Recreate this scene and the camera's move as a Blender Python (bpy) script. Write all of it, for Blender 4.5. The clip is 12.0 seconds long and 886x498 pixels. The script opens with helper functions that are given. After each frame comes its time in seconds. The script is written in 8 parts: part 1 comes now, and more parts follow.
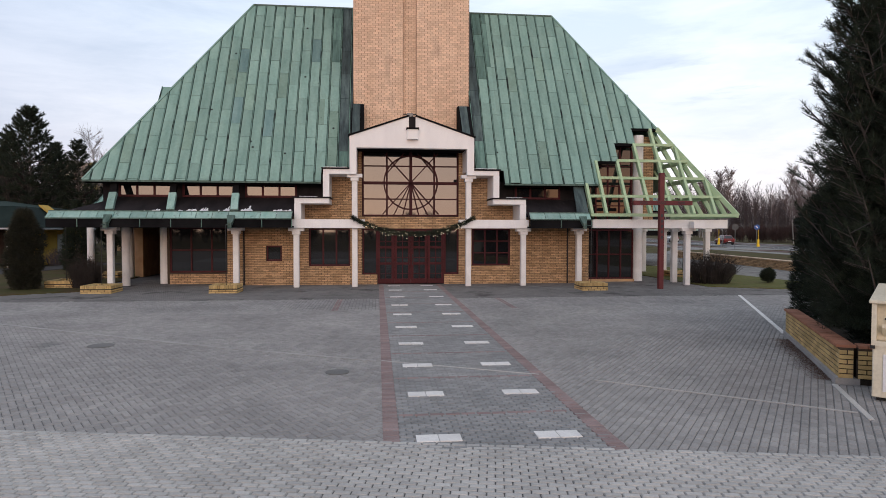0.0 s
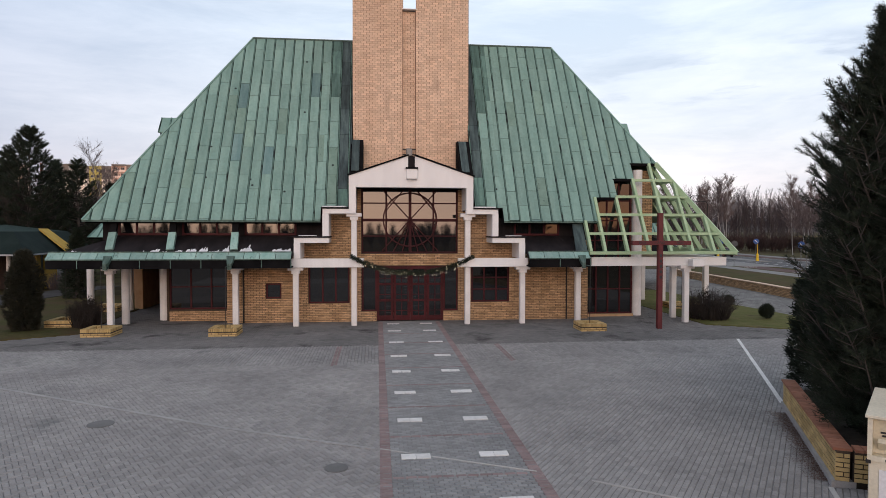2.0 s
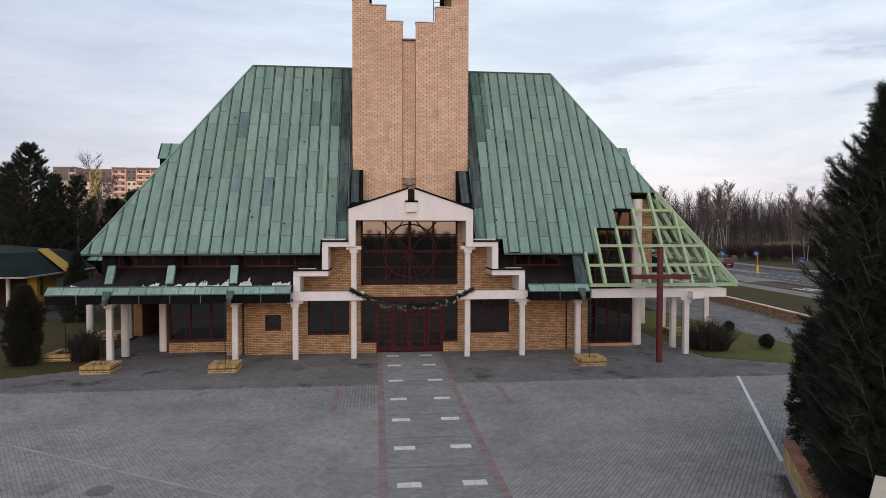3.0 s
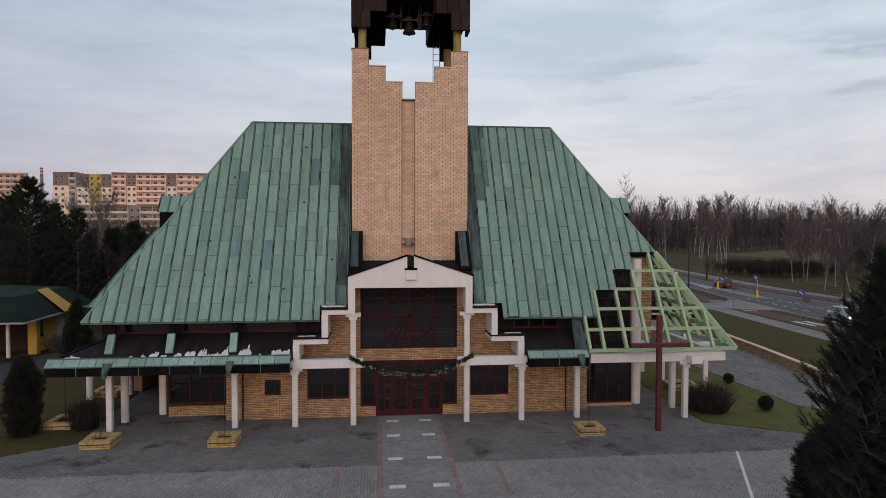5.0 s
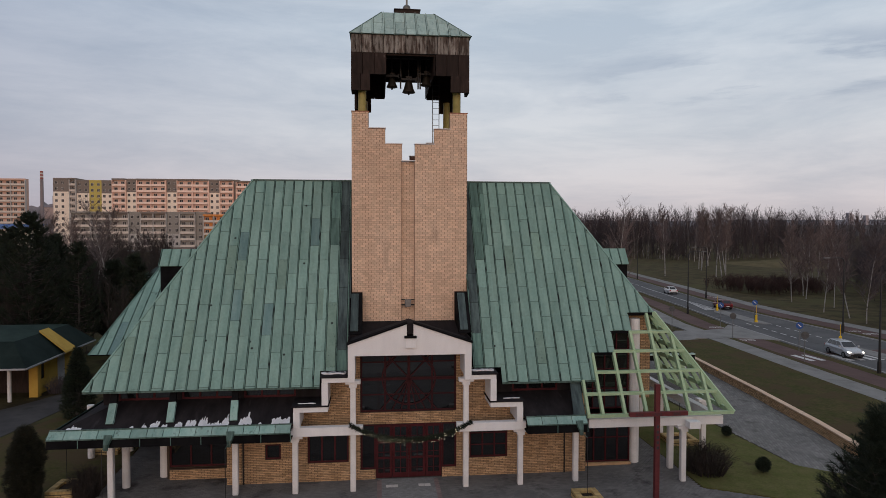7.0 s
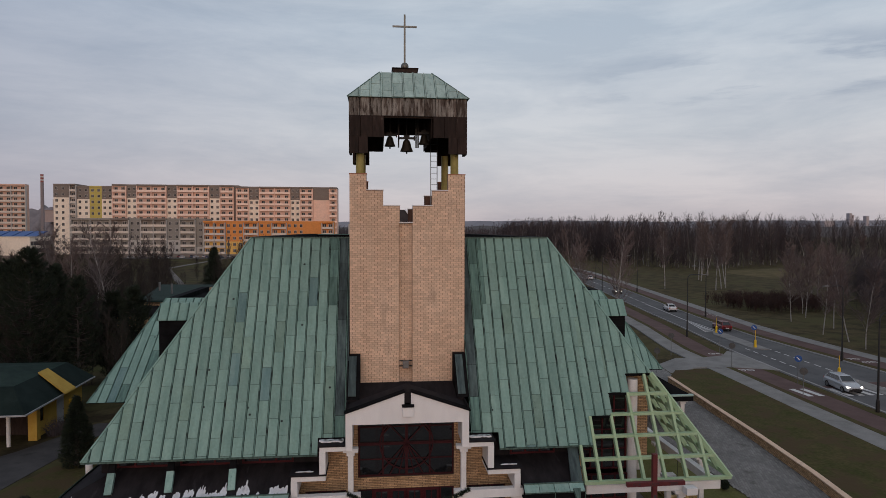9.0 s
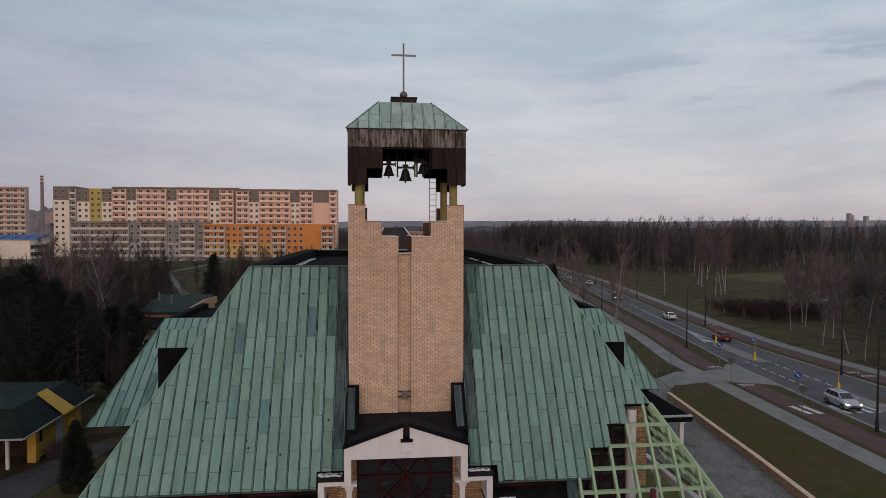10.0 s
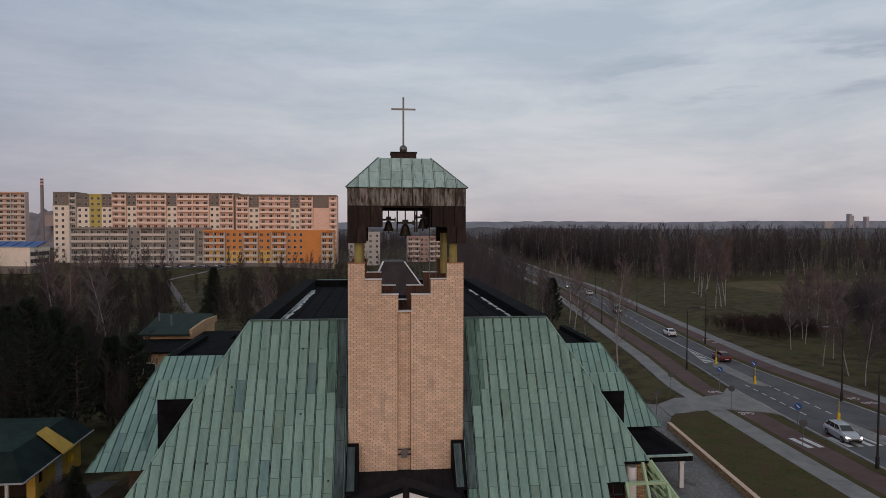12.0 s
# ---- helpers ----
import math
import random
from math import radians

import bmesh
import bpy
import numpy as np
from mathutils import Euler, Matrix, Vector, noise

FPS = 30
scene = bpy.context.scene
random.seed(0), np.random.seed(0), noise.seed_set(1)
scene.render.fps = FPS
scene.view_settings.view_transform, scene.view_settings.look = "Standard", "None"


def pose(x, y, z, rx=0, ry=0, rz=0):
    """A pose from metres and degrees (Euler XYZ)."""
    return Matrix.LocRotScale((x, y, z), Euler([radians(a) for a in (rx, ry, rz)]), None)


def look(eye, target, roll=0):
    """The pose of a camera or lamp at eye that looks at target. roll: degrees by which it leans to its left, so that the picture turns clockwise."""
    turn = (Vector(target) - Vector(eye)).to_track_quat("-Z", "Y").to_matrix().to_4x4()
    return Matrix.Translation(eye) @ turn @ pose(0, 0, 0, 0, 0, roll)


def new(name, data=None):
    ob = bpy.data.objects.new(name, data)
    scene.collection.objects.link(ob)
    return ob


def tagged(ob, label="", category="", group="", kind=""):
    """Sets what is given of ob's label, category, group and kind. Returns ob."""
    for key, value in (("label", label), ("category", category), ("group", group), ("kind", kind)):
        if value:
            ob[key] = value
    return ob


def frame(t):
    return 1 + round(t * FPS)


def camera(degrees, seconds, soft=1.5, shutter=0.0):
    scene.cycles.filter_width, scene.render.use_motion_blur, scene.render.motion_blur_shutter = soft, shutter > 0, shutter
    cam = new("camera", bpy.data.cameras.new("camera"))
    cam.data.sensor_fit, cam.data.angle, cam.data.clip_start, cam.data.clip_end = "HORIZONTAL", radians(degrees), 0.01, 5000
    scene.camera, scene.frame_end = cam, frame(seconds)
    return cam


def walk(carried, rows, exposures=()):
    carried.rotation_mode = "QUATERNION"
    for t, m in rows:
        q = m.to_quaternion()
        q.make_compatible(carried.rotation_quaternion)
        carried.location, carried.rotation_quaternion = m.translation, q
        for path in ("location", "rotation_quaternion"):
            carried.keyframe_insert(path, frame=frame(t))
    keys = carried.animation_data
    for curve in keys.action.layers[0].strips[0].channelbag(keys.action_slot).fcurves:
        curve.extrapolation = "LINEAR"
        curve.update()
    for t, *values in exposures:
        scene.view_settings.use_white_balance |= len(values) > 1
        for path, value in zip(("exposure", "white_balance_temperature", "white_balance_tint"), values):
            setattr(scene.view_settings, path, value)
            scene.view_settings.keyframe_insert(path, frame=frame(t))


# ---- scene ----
cam = camera(70.8, 12.0, soft=0.5)
PATH = [
    (0, (-0.071, -0.011, 2.411), (0.138, 1.977, 2.35), 0.1),
    (0.5, (-0.07, -0.021, 2.665), (0.139, 1.968, 2.604), 0.1),
    (1, (-0.051, 0.01, 3.039), (0.159, 1.998, 2.978), 0.1),
    (1.5, (-0.047, 0.009, 3.496), (0.163, 1.997, 3.435), 0.1),
    (2, (-0.053, -0.009, 4.047), (0.157, 1.979, 3.986), 0.1),
    (2.5, (-0.06, 0.018, 4.737), (0.149, 2.006, 4.676), 0.1),
    (3, (-0.039, 0.056, 5.414), (0.171, 2.044, 5.354), 0.1),
    (5, (-0.013, 0.118, 8.253), (0.197, 2.106, 8.191), 0.1),
    (5.5, (-0.013, 0.105, 8.961), (0.197, 2.093, 8.9), 0.1),
    (6, (-0.008, 0.042, 9.654), (0.202, 2.03, 9.593), 0.1),
    (6.5, (0.001, 0.016, 10.372), (0.211, 2.005, 10.311), 0.1),
    (7, (0.005, 0.04, 11.1), (0.215, 2.028, 11.039), 0.1),
    (9, (0.123, 0.076, 13.991), (0.332, 2.064, 13.93), 0.1),
    (9.5, (0.14, 0.11, 14.718), (0.35, 2.098, 14.656), 0.1),
    (10, (0.182, 0.13, 15.456), (0.391, 2.118, 15.394), 0.1),
    (10.5, (0.196, 0.178, 16.224), (0.406, 2.166, 16.163), 0.1),
    (11, (0.194, 0.24, 16.987), (0.404, 2.228, 16.925), 0.1),
    (11.5, (0.193, 0.266, 17.685), (0.402, 2.254, 17.623), 0.1),
    (12, (0.198, 0.255, 18.173), (0.407, 2.243, 18.111), 0.1),
]
walk(cam, [(t, look(eye, target, roll)) for t, eye, target, roll in PATH],
     exposures=[(0, 0.2), (1.5, 0.14), (3, -0.02), (5, -0.38), (7, -0.53), (9, -0.64), (12, -0.68)])

# ---- sky and sun: a dull evening, the low sun behind the camera ----
world = bpy.data.worlds.new("evening_sky")
scene.world = world
world.use_nodes = True
WN, WL = world.node_tree.nodes, world.node_tree.links
WN.clear()


def wnode(kind, **kw):
    n = WN.new(kind)
    for k, v in kw.items():
        n.inputs[k].default_value = v
    return n


w_out = WN.new("ShaderNodeOutputWorld")
w_bg = WN.new("ShaderNodeBackground")
w_bg.inputs["Strength"].default_value = 1.0
w_sky = WN.new("ShaderNodeTexSky")
w_sky.sky_type = "NISHITA"
w_sky.sun_disc = False
w_sky.sun_elevation = radians(6)
w_sky.sun_rotation = radians(188)
w_co = WN.new("ShaderNodeTexCoord")
w_sep = WN.new("ShaderNodeSeparateXYZ")
WL.new(w_co.outputs["Generated"], w_sep.inputs[0])
w_ramp = WN.new("ShaderNodeValToRGB")
RAMP = [(0.0, (0.69, 0.63, 0.69)), (0.05, (0.87, 0.815, 0.875)), (0.15, (0.86, 0.885, 0.955)), (0.30, (0.77, 0.86, 0.975)), (0.6, (0.66, 0.73, 0.83)), (1.0, (0.56, 0.62, 0.71))]
els = w_ramp.color_ramp.elements
while len(els) < len(RAMP):
    els.new(0.5)
for e, (p, c) in zip(els, RAMP):
    e.position, e.color = p, (*c, 1)
WL.new(w_sep.outputs["Z"], w_ramp.inputs[0])
w_map = WN.new("ShaderNodeMapping")
w_map.inputs["Scale"].default_value = (1.5, 1.5, 7.5)
w_map.inputs["Rotation"].default_value = (0, radians(-5), radians(20))
WL.new(w_co.outputs["Generated"], w_map.inputs[0])
w_noise = wnode("ShaderNodeTexNoise", Scale=2.1, Detail=10.0, Roughness=0.62, Distortion=0.25)
WL.new(w_map.outputs[0], w_noise.inputs["Vector"])
w_cr = WN.new("ShaderNodeValToRGB")
w_cr.color_ramp.elements[0].position, w_cr.color_ramp.elements[0].color = 0.36, (0.74, 0.785, 0.84, 1)
w_cr.color_ramp.elements[1].position, w_cr.color_ramp.elements[1].color = 0.62, (1.10, 1.08, 1.06, 1)
WL.new(w_noise.outputs[0], w_cr.inputs[0])
w_mul = WN.new("ShaderNodeMix")
w_mul.data_type, w_mul.blend_type = "RGBA", "MULTIPLY"
w_mul.inputs[0].default_value = 0.62
WL.new(w_ramp.outputs[0], w_mul.inputs[6])
WL.new(w_cr.outputs[0], w_mul.inputs[7])
# the western sky, behind the camera, is brighter and warm
w_west = WN.new("ShaderNodeMapRange")
w_west.inputs[1].default_value, w_west.inputs[2].default_value = 0.1, -1.0
w_west.inputs[3].default_value, w_west.inputs[4].default_value = 0.0, 1.0
WL.new(w_sep.outputs["Y"], w_west.inputs[0])
w_warm = WN.new("ShaderNodeMix")
w_warm.data_type, w_warm.blend_type = "RGBA", "MULTIPLY"
w_warm.inputs[7].default_value = (1.17, 1.02, 0.93, 1)
WL.new(w_west.outputs[0], w_warm.inputs[0])
w_side = WN.new("ShaderNodeMapRange")
w_side.inputs[1].default_value, w_side.inputs[2].default_value = -0.65, 0.02
WL.new(w_sep.outputs["X"], w_side.inputs[0])
w_side.inputs[3].default_value, w_side.inputs[4].default_value = 1.0, 0.0
w_left = WN.new("ShaderNodeMix")
w_left.data_type, w_left.blend_type = "RGBA", "MULTIPLY"
w_left.inputs[7].default_value = (0.66, 0.67, 0.755, 1)
WL.new(w_side.outputs[0], w_left.inputs[0])
# a long grey bank of cloud low in the north-east
w_bank = wnode("ShaderNodeMapRange")
w_bank.interpolation_type = "SMOOTHSTEP"
w_dist = WN.new("ShaderNodeMath")
w_dist.operation = "SUBTRACT"
w_dist.inputs[1].default_value = 0.218
WL.new(w_sep.outputs["Z"], w_dist.inputs[0])
w_abs = WN.new("ShaderNodeMath")
w_abs.operation = "ABSOLUTE"
WL.new(w_dist.outputs[0], w_abs.inputs[0])
w_bank.inputs[1].default_value, w_bank.inputs[2].default_value = 0.06, 0.015
WL.new(w_abs.outputs[0], w_bank.inputs[0])
w_east = wnode("ShaderNodeMapRange")
w_east.inputs[1].default_value, w_east.inputs[2].default_value = 0.22, 0.5
WL.new(w_sep.outputs["X"], w_east.inputs[0])
w_map2 = WN.new("ShaderNodeMapping")
w_map2.inputs["Scale"].default_value = (2.6, 2.6, 15.0)
w_map2.inputs["Rotation"].default_value = (0, radians(-5), 0)
WL.new(w_co.outputs["Generated"], w_map2.inputs[0])
w_n2 = wnode("ShaderNodeTexNoise", Scale=1.7, Detail=9.0, Roughness=0.55, Distortion=0.1)
WL.new(w_map2.outputs[0], w_n2.inputs["Vector"])
w_r2 = wnode("ShaderNodeMapRange")
w_r2.inputs[1].default_value, w_r2.inputs[2].default_value = 0.44, 0.54
WL.new(w_n2.outputs[0], w_r2.inputs[0])
w_m1, w_m2 = WN.new("ShaderNodeMath"), WN.new("ShaderNodeMath")
w_m1.operation = w_m2.operation = "MULTIPLY"
WL.new(w_bank.outputs[0], w_m1.inputs[0])
WL.new(w_east.outputs[0], w_m1.inputs[1])
WL.new(w_m1.outputs[0], w_m2.inputs[0])
WL.new(w_r2.outputs[0], w_m2.inputs[1])
w_streak = WN.new("ShaderNodeMix")
w_streak.data_type, w_streak.blend_type = "RGBA", "MULTIPLY"
w_streak.inputs[7].default_value = (0.70, 0.735, 0.80, 1)
WL.new(w_m2.outputs[0], w_streak.inputs[0])
WL.new(w_mul.outputs[2], w_streak.inputs[6])
WL.new(w_streak.outputs[2], w_left.inputs[6])
WL.new(w_left.outputs[2], w_warm.inputs[6])
# the glow of sunset low over the western horizon
w_low = wnode("ShaderNodeMapRange")
w_low.inputs[1].default_value, w_low.inputs[2].default_value = 0.26, 0.03
WL.new(w_sep.outputs["Z"], w_low.inputs[0])
w_glow = WN.new("ShaderNodeMath")
w_glow.operation = "MULTIPLY"
WL.new(w_low.outputs[0], w_glow.inputs[0])
WL.new(w_west.outputs[0], w_glow.inputs[1])
w_dusk = WN.new("ShaderNodeMix")
w_dusk.data_type, w_dusk.blend_type = "RGBA", "MULTIPLY"
w_dusk.inputs[7].default_value = (1.75, 0.95, 0.5, 1)
WL.new(w_glow.outputs[0], w_dusk.inputs[0])
WL.new(w_warm.outputs[2], w_dusk.inputs[6])
w_nis = WN.new("ShaderNodeMix")
w_nis.data_type, w_nis.blend_type = "RGBA", "ADD"
w_nis.inputs[0].default_value = 0.015
WL.new(w_dusk.outputs[2], w_nis.inputs[6])
WL.new(w_sky.outputs[0], w_nis.inputs[7])
WL.new(w_nis.outputs[2], w_bg.inputs[0])
WL.new(w_bg.outputs[0], w_out.inputs[0])

sun = new("sun", bpy.data.lights.new("sun", "SUN"))
sun.data.energy, sun.data.angle, sun.data.color = 1.0, radians(40), (1.0, 0.81, 0.71)
sun.matrix_world = look((-14, -100, 20), (0, 0, 0))


# ---- materials ----
def material(name, a, b, size=1.0, rough=0.7, metal=0.0, bump=0.15, fine=30.0, vary=0.0, low=0.35, high=0.65, stain=None, stain_size=0.4, stain_at=0.6, streak=None, coat=0.0, spec=0.4, spots=None, grain=0.18):
    """Two colours mixed by a coarse noise, fine grain over it, and where wanted stains and a piece by piece change."""
    m = bpy.data.materials.new(name)
    m.use_nodes = True
    N, L = m.node_tree.nodes, m.node_tree.links
    bsdf = N["Principled BSDF"]
    co = N.new("ShaderNodeNewGeometry")
    mp = N.new("ShaderNodeMapping")
    if streak:
        mp.inputs["Scale"].default_value = streak
    L.new(co.outputs["Position"], mp.inputs[0])
    n1 = N.new("ShaderNodeTexNoise")
    n1.inputs["Scale"].default_value, n1.inputs["Detail"].default_value, n1.inputs["Roughness"].default_value = 1.0 / size, 6, 0.6
    L.new(mp.outputs[0], n1.inputs["Vector"])
    r1 = N.new("ShaderNodeMapRange")
    r1.inputs[1].default_value, r1.inputs[2].default_value = low, high
    L.new(n1.outputs[0], r1.inputs[0])
    mix = N.new("ShaderNodeMix")
    mix.data_type = "RGBA"
    mix.inputs[6].default_value, mix.inputs[7].default_value = (*a, 1), (*b, 1)
    L.new(r1.outputs[0], mix.inputs[0])
    out = mix.outputs[2]
    n2 = N.new("ShaderNodeTexNoise")
    n2.inputs["Scale"].default_value, n2.inputs["Detail"].default_value = fine, 3
    L.new(co.outputs["Position"], n2.inputs["Vector"])
    g = N.new("ShaderNodeMapRange")
    g.inputs[3].default_value, g.inputs[4].default_value = 1 - grain, 1 + grain
    L.new(n2.outputs[0], g.inputs[0])
    mg = N.new("ShaderNodeMix")
    mg.data_type, mg.blend_type = "RGBA", "MULTIPLY"
    mg.inputs[0].default_value = 1.0
    L.new(out, mg.inputs[6])
    L.new(g.outputs[0], mg.inputs[7])
    out = mg.outputs[2]
    if vary:
        oi = N.new("ShaderNodeObjectInfo")
        ad = N.new("ShaderNodeMath")
        L.new(oi.outputs["Random"], ad.inputs[0])
        L.new(co.outputs["Random Per Island"], ad.inputs[1])
        fr = N.new("ShaderNodeMath")
        fr.operation = "FRACT"
        L.new(ad.outputs[0], fr.inputs[0])
        vr = N.new("ShaderNodeMapRange")
        vr.inputs[3].default_value, vr.inputs[4].default_value = 1 - vary, 1 + vary
        L.new(fr.outputs[0], vr.inputs[0])
        mv = N.new("ShaderNodeMix")
        mv.data_type, mv.blend_type = "RGBA", "MULTIPLY"
        mv.inputs[0].default_value = 1.0
        L.new(out, mv.inputs[6])
        L.new(vr.outputs[0], mv.inputs[7])
        out = mv.outputs[2]
    if stain:
        n3 = N.new("ShaderNodeTexNoise")
        n3.inputs["Scale"].default_value, n3.inputs["Detail"].default_value, n3.inputs["Roughness"].default_value = 1.0 / stain_size, 8, 0.65
        L.new(mp.outputs[0], n3.inputs["Vector"])
        r3 = N.new("ShaderNodeMapRange")
        r3.inputs[1].default_value, r3.inputs[2].default_value = stain_at, stain_at + 0.12
        L.new(n3.outputs[0], r3.inputs[0])
        ms = N.new("ShaderNodeMix")
        ms.data_type = "RGBA"
        ms.inputs[7].default_value = (*stain, 1)
        L.new(r3.outputs[0], ms.inputs[0])
        L.new(out, ms.inputs[6])
        out = ms.outputs[2]
    if spots:
        vo = N.new("ShaderNodeTexVoronoi")
        vo.inputs["Scale"].default_value = 1.5
        L.new(co.outputs["Position"], vo.inputs["Vector"])
        rs = N.new("ShaderNodeMapRange")
        rs.inputs[1].default_value, rs.inputs[2].default_value = 0.10, 0.055
        L.new(vo.outputs["Distance"], rs.inputs[0])
        pick = N.new("ShaderNodeSeparateColor")
        L.new(vo.outputs["Color"], pick.inputs[0])
        few = N.new("ShaderNodeMath")
        few.operation = "GREATER_THAN"
        few.inputs[1].default_value = 0.72
        L.new(pick.outputs[0], few.inputs[0])
        both = N.new("ShaderNodeMath")
        both.operation = "MULTIPLY"
        L.new(rs.outputs[0], both.inputs[0])
        L.new(few.outputs[0], both.inputs[1])
        mp2 = N.new("ShaderNodeMix")
        mp2.data_type = "RGBA"
        mp2.inputs[7].default_value = (*spots, 1)
        L.new(both.outputs[0], mp2.inputs[0])
        L.new(out, mp2.inputs[6])
        out = mp2.outputs[2]
    L.new(out, bsdf.inputs["Base Color"])
    rr = N.new("ShaderNodeMapRange")
    rr.inputs[3].default_value, rr.inputs[4].default_value = max(rough - 0.08, 0.02), min(rough + 0.08, 1)
    L.new(n2.outputs[0], rr.inputs[0])
    L.new(rr.outputs[0], bsdf.inputs["Roughness"])
    bsdf.inputs["Metallic"].default_value = metal
    bsdf.inputs["Specular IOR Level"].default_value = spec
    if coat:
        bsdf.inputs["Coat Weight"].default_value = coat
    if bump:
        bp = N.new("ShaderNodeBump")
        bp.inputs["Strength"].default_value, bp.inputs["Distance"].default_value = bump, 0.02
        L.new(n2.outputs[0], bp.inputs["Height"])
        L.new(bp.outputs[0], bsdf.inputs["Normal"])
    return m


def glass_dark(name, tint, rough=0.03):
    """A pane before an unlit room: a smooth dark sheet that mirrors the sky."""
    m = bpy.data.materials.new(name)
    m.use_nodes = True
    b = m.node_tree.nodes["Principled BSDF"]
    b.inputs["Base Color"].default_value = (*tint, 1)
    b.inputs["Roughness"].default_value = rough
    b.inputs["IOR"].default_value = 1.65
    b.inputs["Specular IOR Level"].default_value = 0.55
    return m


def glow(name, colour, strength):
    m = bpy.data.materials.new(name)
    m.use_nodes = True
    b = m.node_tree.nodes["Principled BSDF"]
    b.inputs["Base Color"].default_value = (*colour, 1)
    b.inputs["Emission Color"].default_value = (*colour, 1)
    b.inputs["Emission Strength"].default_value = strength
    return m


COPPER = material("green_copper", (0.178, 0.304, 0.268), (0.240, 0.378, 0.335), size=1.1, rough=0.65, metal=0.05, bump=0.15, fine=9, vary=0.10, stain=(0.12, 0.18, 0.165), stain_size=0.5, stain_at=0.66, streak=(3.0, 0.7, 0.7), spec=0.25, spots=(0.03, 0.04, 0.04))
COPPER_SPOTTED = material("spotted_copper", (0.172, 0.278, 0.232), (0.22, 0.342, 0.29), size=0.7, rough=0.65, metal=0.05, bump=0.2, fine=9, vary=0.12, stain=(0.05, 0.065, 0.06), stain_size=0.16, stain_at=0.62, streak=(1.4, 0.9, 0.9), spec=0.25, spots=(0.02, 0.025, 0.025))
COPPER_OLD = material("dark_streaked_copper", (0.075, 0.14, 0.126), (0.14, 0.25, 0.218), size=0.6, rough=0.65, metal=0.05, fine=9, vary=0.2, streak=(4.0, 0.5, 0.5), spec=0.25)
COPPER_BLACK = material("blackened_copper", (0.028, 0.042, 0.047), (0.085, 0.125, 0.125), size=0.6, rough=0.65, metal=0.05, fine=9, vary=0.2, streak=(3.0, 0.5, 0.5), spec=0.25)
COPPER_BLUE = material("bluish_copper", (0.125, 0.225, 0.225), (0.18, 0.295, 0.285), size=0.8, rough=0.65, metal=0.05, fine=9, vary=0.15, streak=(3.0, 0.6, 0.6), spec=0.25)
COPPER_DARK = material("stained_copper", (0.035, 0.075, 0.06), (0.11, 0.17, 0.15), size=0.5, rough=0.6, metal=0.1, fine=14, vary=0.2, streak=(4, 1, 0.6))
COPPER_PALE = material("pale_copper", (0.30, 0.42, 0.385), (0.39, 0.51, 0.47), size=0.6, rough=0.6, metal=0.05, fine=12, vary=0.16, stain=(0.16, 0.22, 0.21), stain_size=0.4, stain_at=0.57, streak=(2.5, 1, 0.8), spec=0.25)
COPPER_GUTTER = material("gutter_copper", (0.19, 0.335, 0.30), (0.28, 0.42, 0.385), size=0.5, rough=0.55, metal=0.05, fine=12, vary=0.2, stain=(0.05, 0.075, 0.07), stain_size=0.35, stain_at=0.58, streak=(2.0, 1, 1), spec=0.3)
SEAM = material("copper_seam", (0.14, 0.245, 0.215), (0.075, 0.135, 0.12), size=0.6, rough=0.7, fine=20, stain=(0.012, 0.016, 0.016), stain_size=0.7, stain_at=0.54, streak=(2.0, 0.7, 0.7), spec=0.15)
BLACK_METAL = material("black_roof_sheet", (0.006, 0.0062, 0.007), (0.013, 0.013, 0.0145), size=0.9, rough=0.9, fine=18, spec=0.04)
FELT = material("dark_roof_felt", (0.015, 0.0135, 0.0155), (0.027, 0.024, 0.0265), size=0.8, rough=0.85, fine=20, spec=0.12, stain=(0.042, 0.039, 0.043), stain_size=0.7, stain_at=0.62, streak=(2.5, 0.8, 0.8))
WINDOW_BAR = material("dull_red_window_bar", (0.034, 0.008, 0.011), (0.052, 0.012, 0.015), size=0.5, rough=0.6, fine=25, bump=0.05, spec=0.15)
BRICK = material("yellow_brick", (0.42, 0.265, 0.145), (0.53, 0.355, 0.21), size=0.5, rough=0.85, fine=60, vary=0.26, bump=0.25, spec=0.2)
BRICK_TOWER = material("pale_orange_brick", (0.66, 0.475, 0.345), (0.76, 0.57, 0.428), size=1.6, rough=0.85, fine=60, vary=0.12, bump=0.25, stain=(0.50, 0.36, 0.27), stain_size=1.6, stain_at=0.6, streak=(1.6, 1.6, 0.5), spec=0.2)
BRICK_YELLOW = material("straw_brick", (0.44, 0.31, 0.13), (0.56, 0.41, 0.19), size=0.4, rough=0.85, fine=60, vary=0.22, bump=0.25)
BRICK_RED = material("red_coping_brick", (0.30, 0.125, 0.075), (0.40, 0.18, 0.11), size=0.3, rough=0.85, fine=60, vary=0.2, bump=0.25)
MORTAR = material("brick_mortar", (0.060, 0.042, 0.030), (0.095, 0.068, 0.048), size=0.4, rough=0.95, fine=50)
MORTAR_PALE = material("tower_mortar", (0.29, 0.185, 0.132), (0.37, 0.245, 0.178), size=0.8, rough=0.95, fine=50)
WHITE = material("white_render", (0.77, 0.77, 0.78), (0.84, 0.84, 0.845), size=1.1, rough=0.8, fine=40, bump=0.08, stain=(0.56, 0.54, 0.52), stain_size=0.7, stain_at=0.68, streak=(2.5, 2.5, 0.6), spec=0.2)
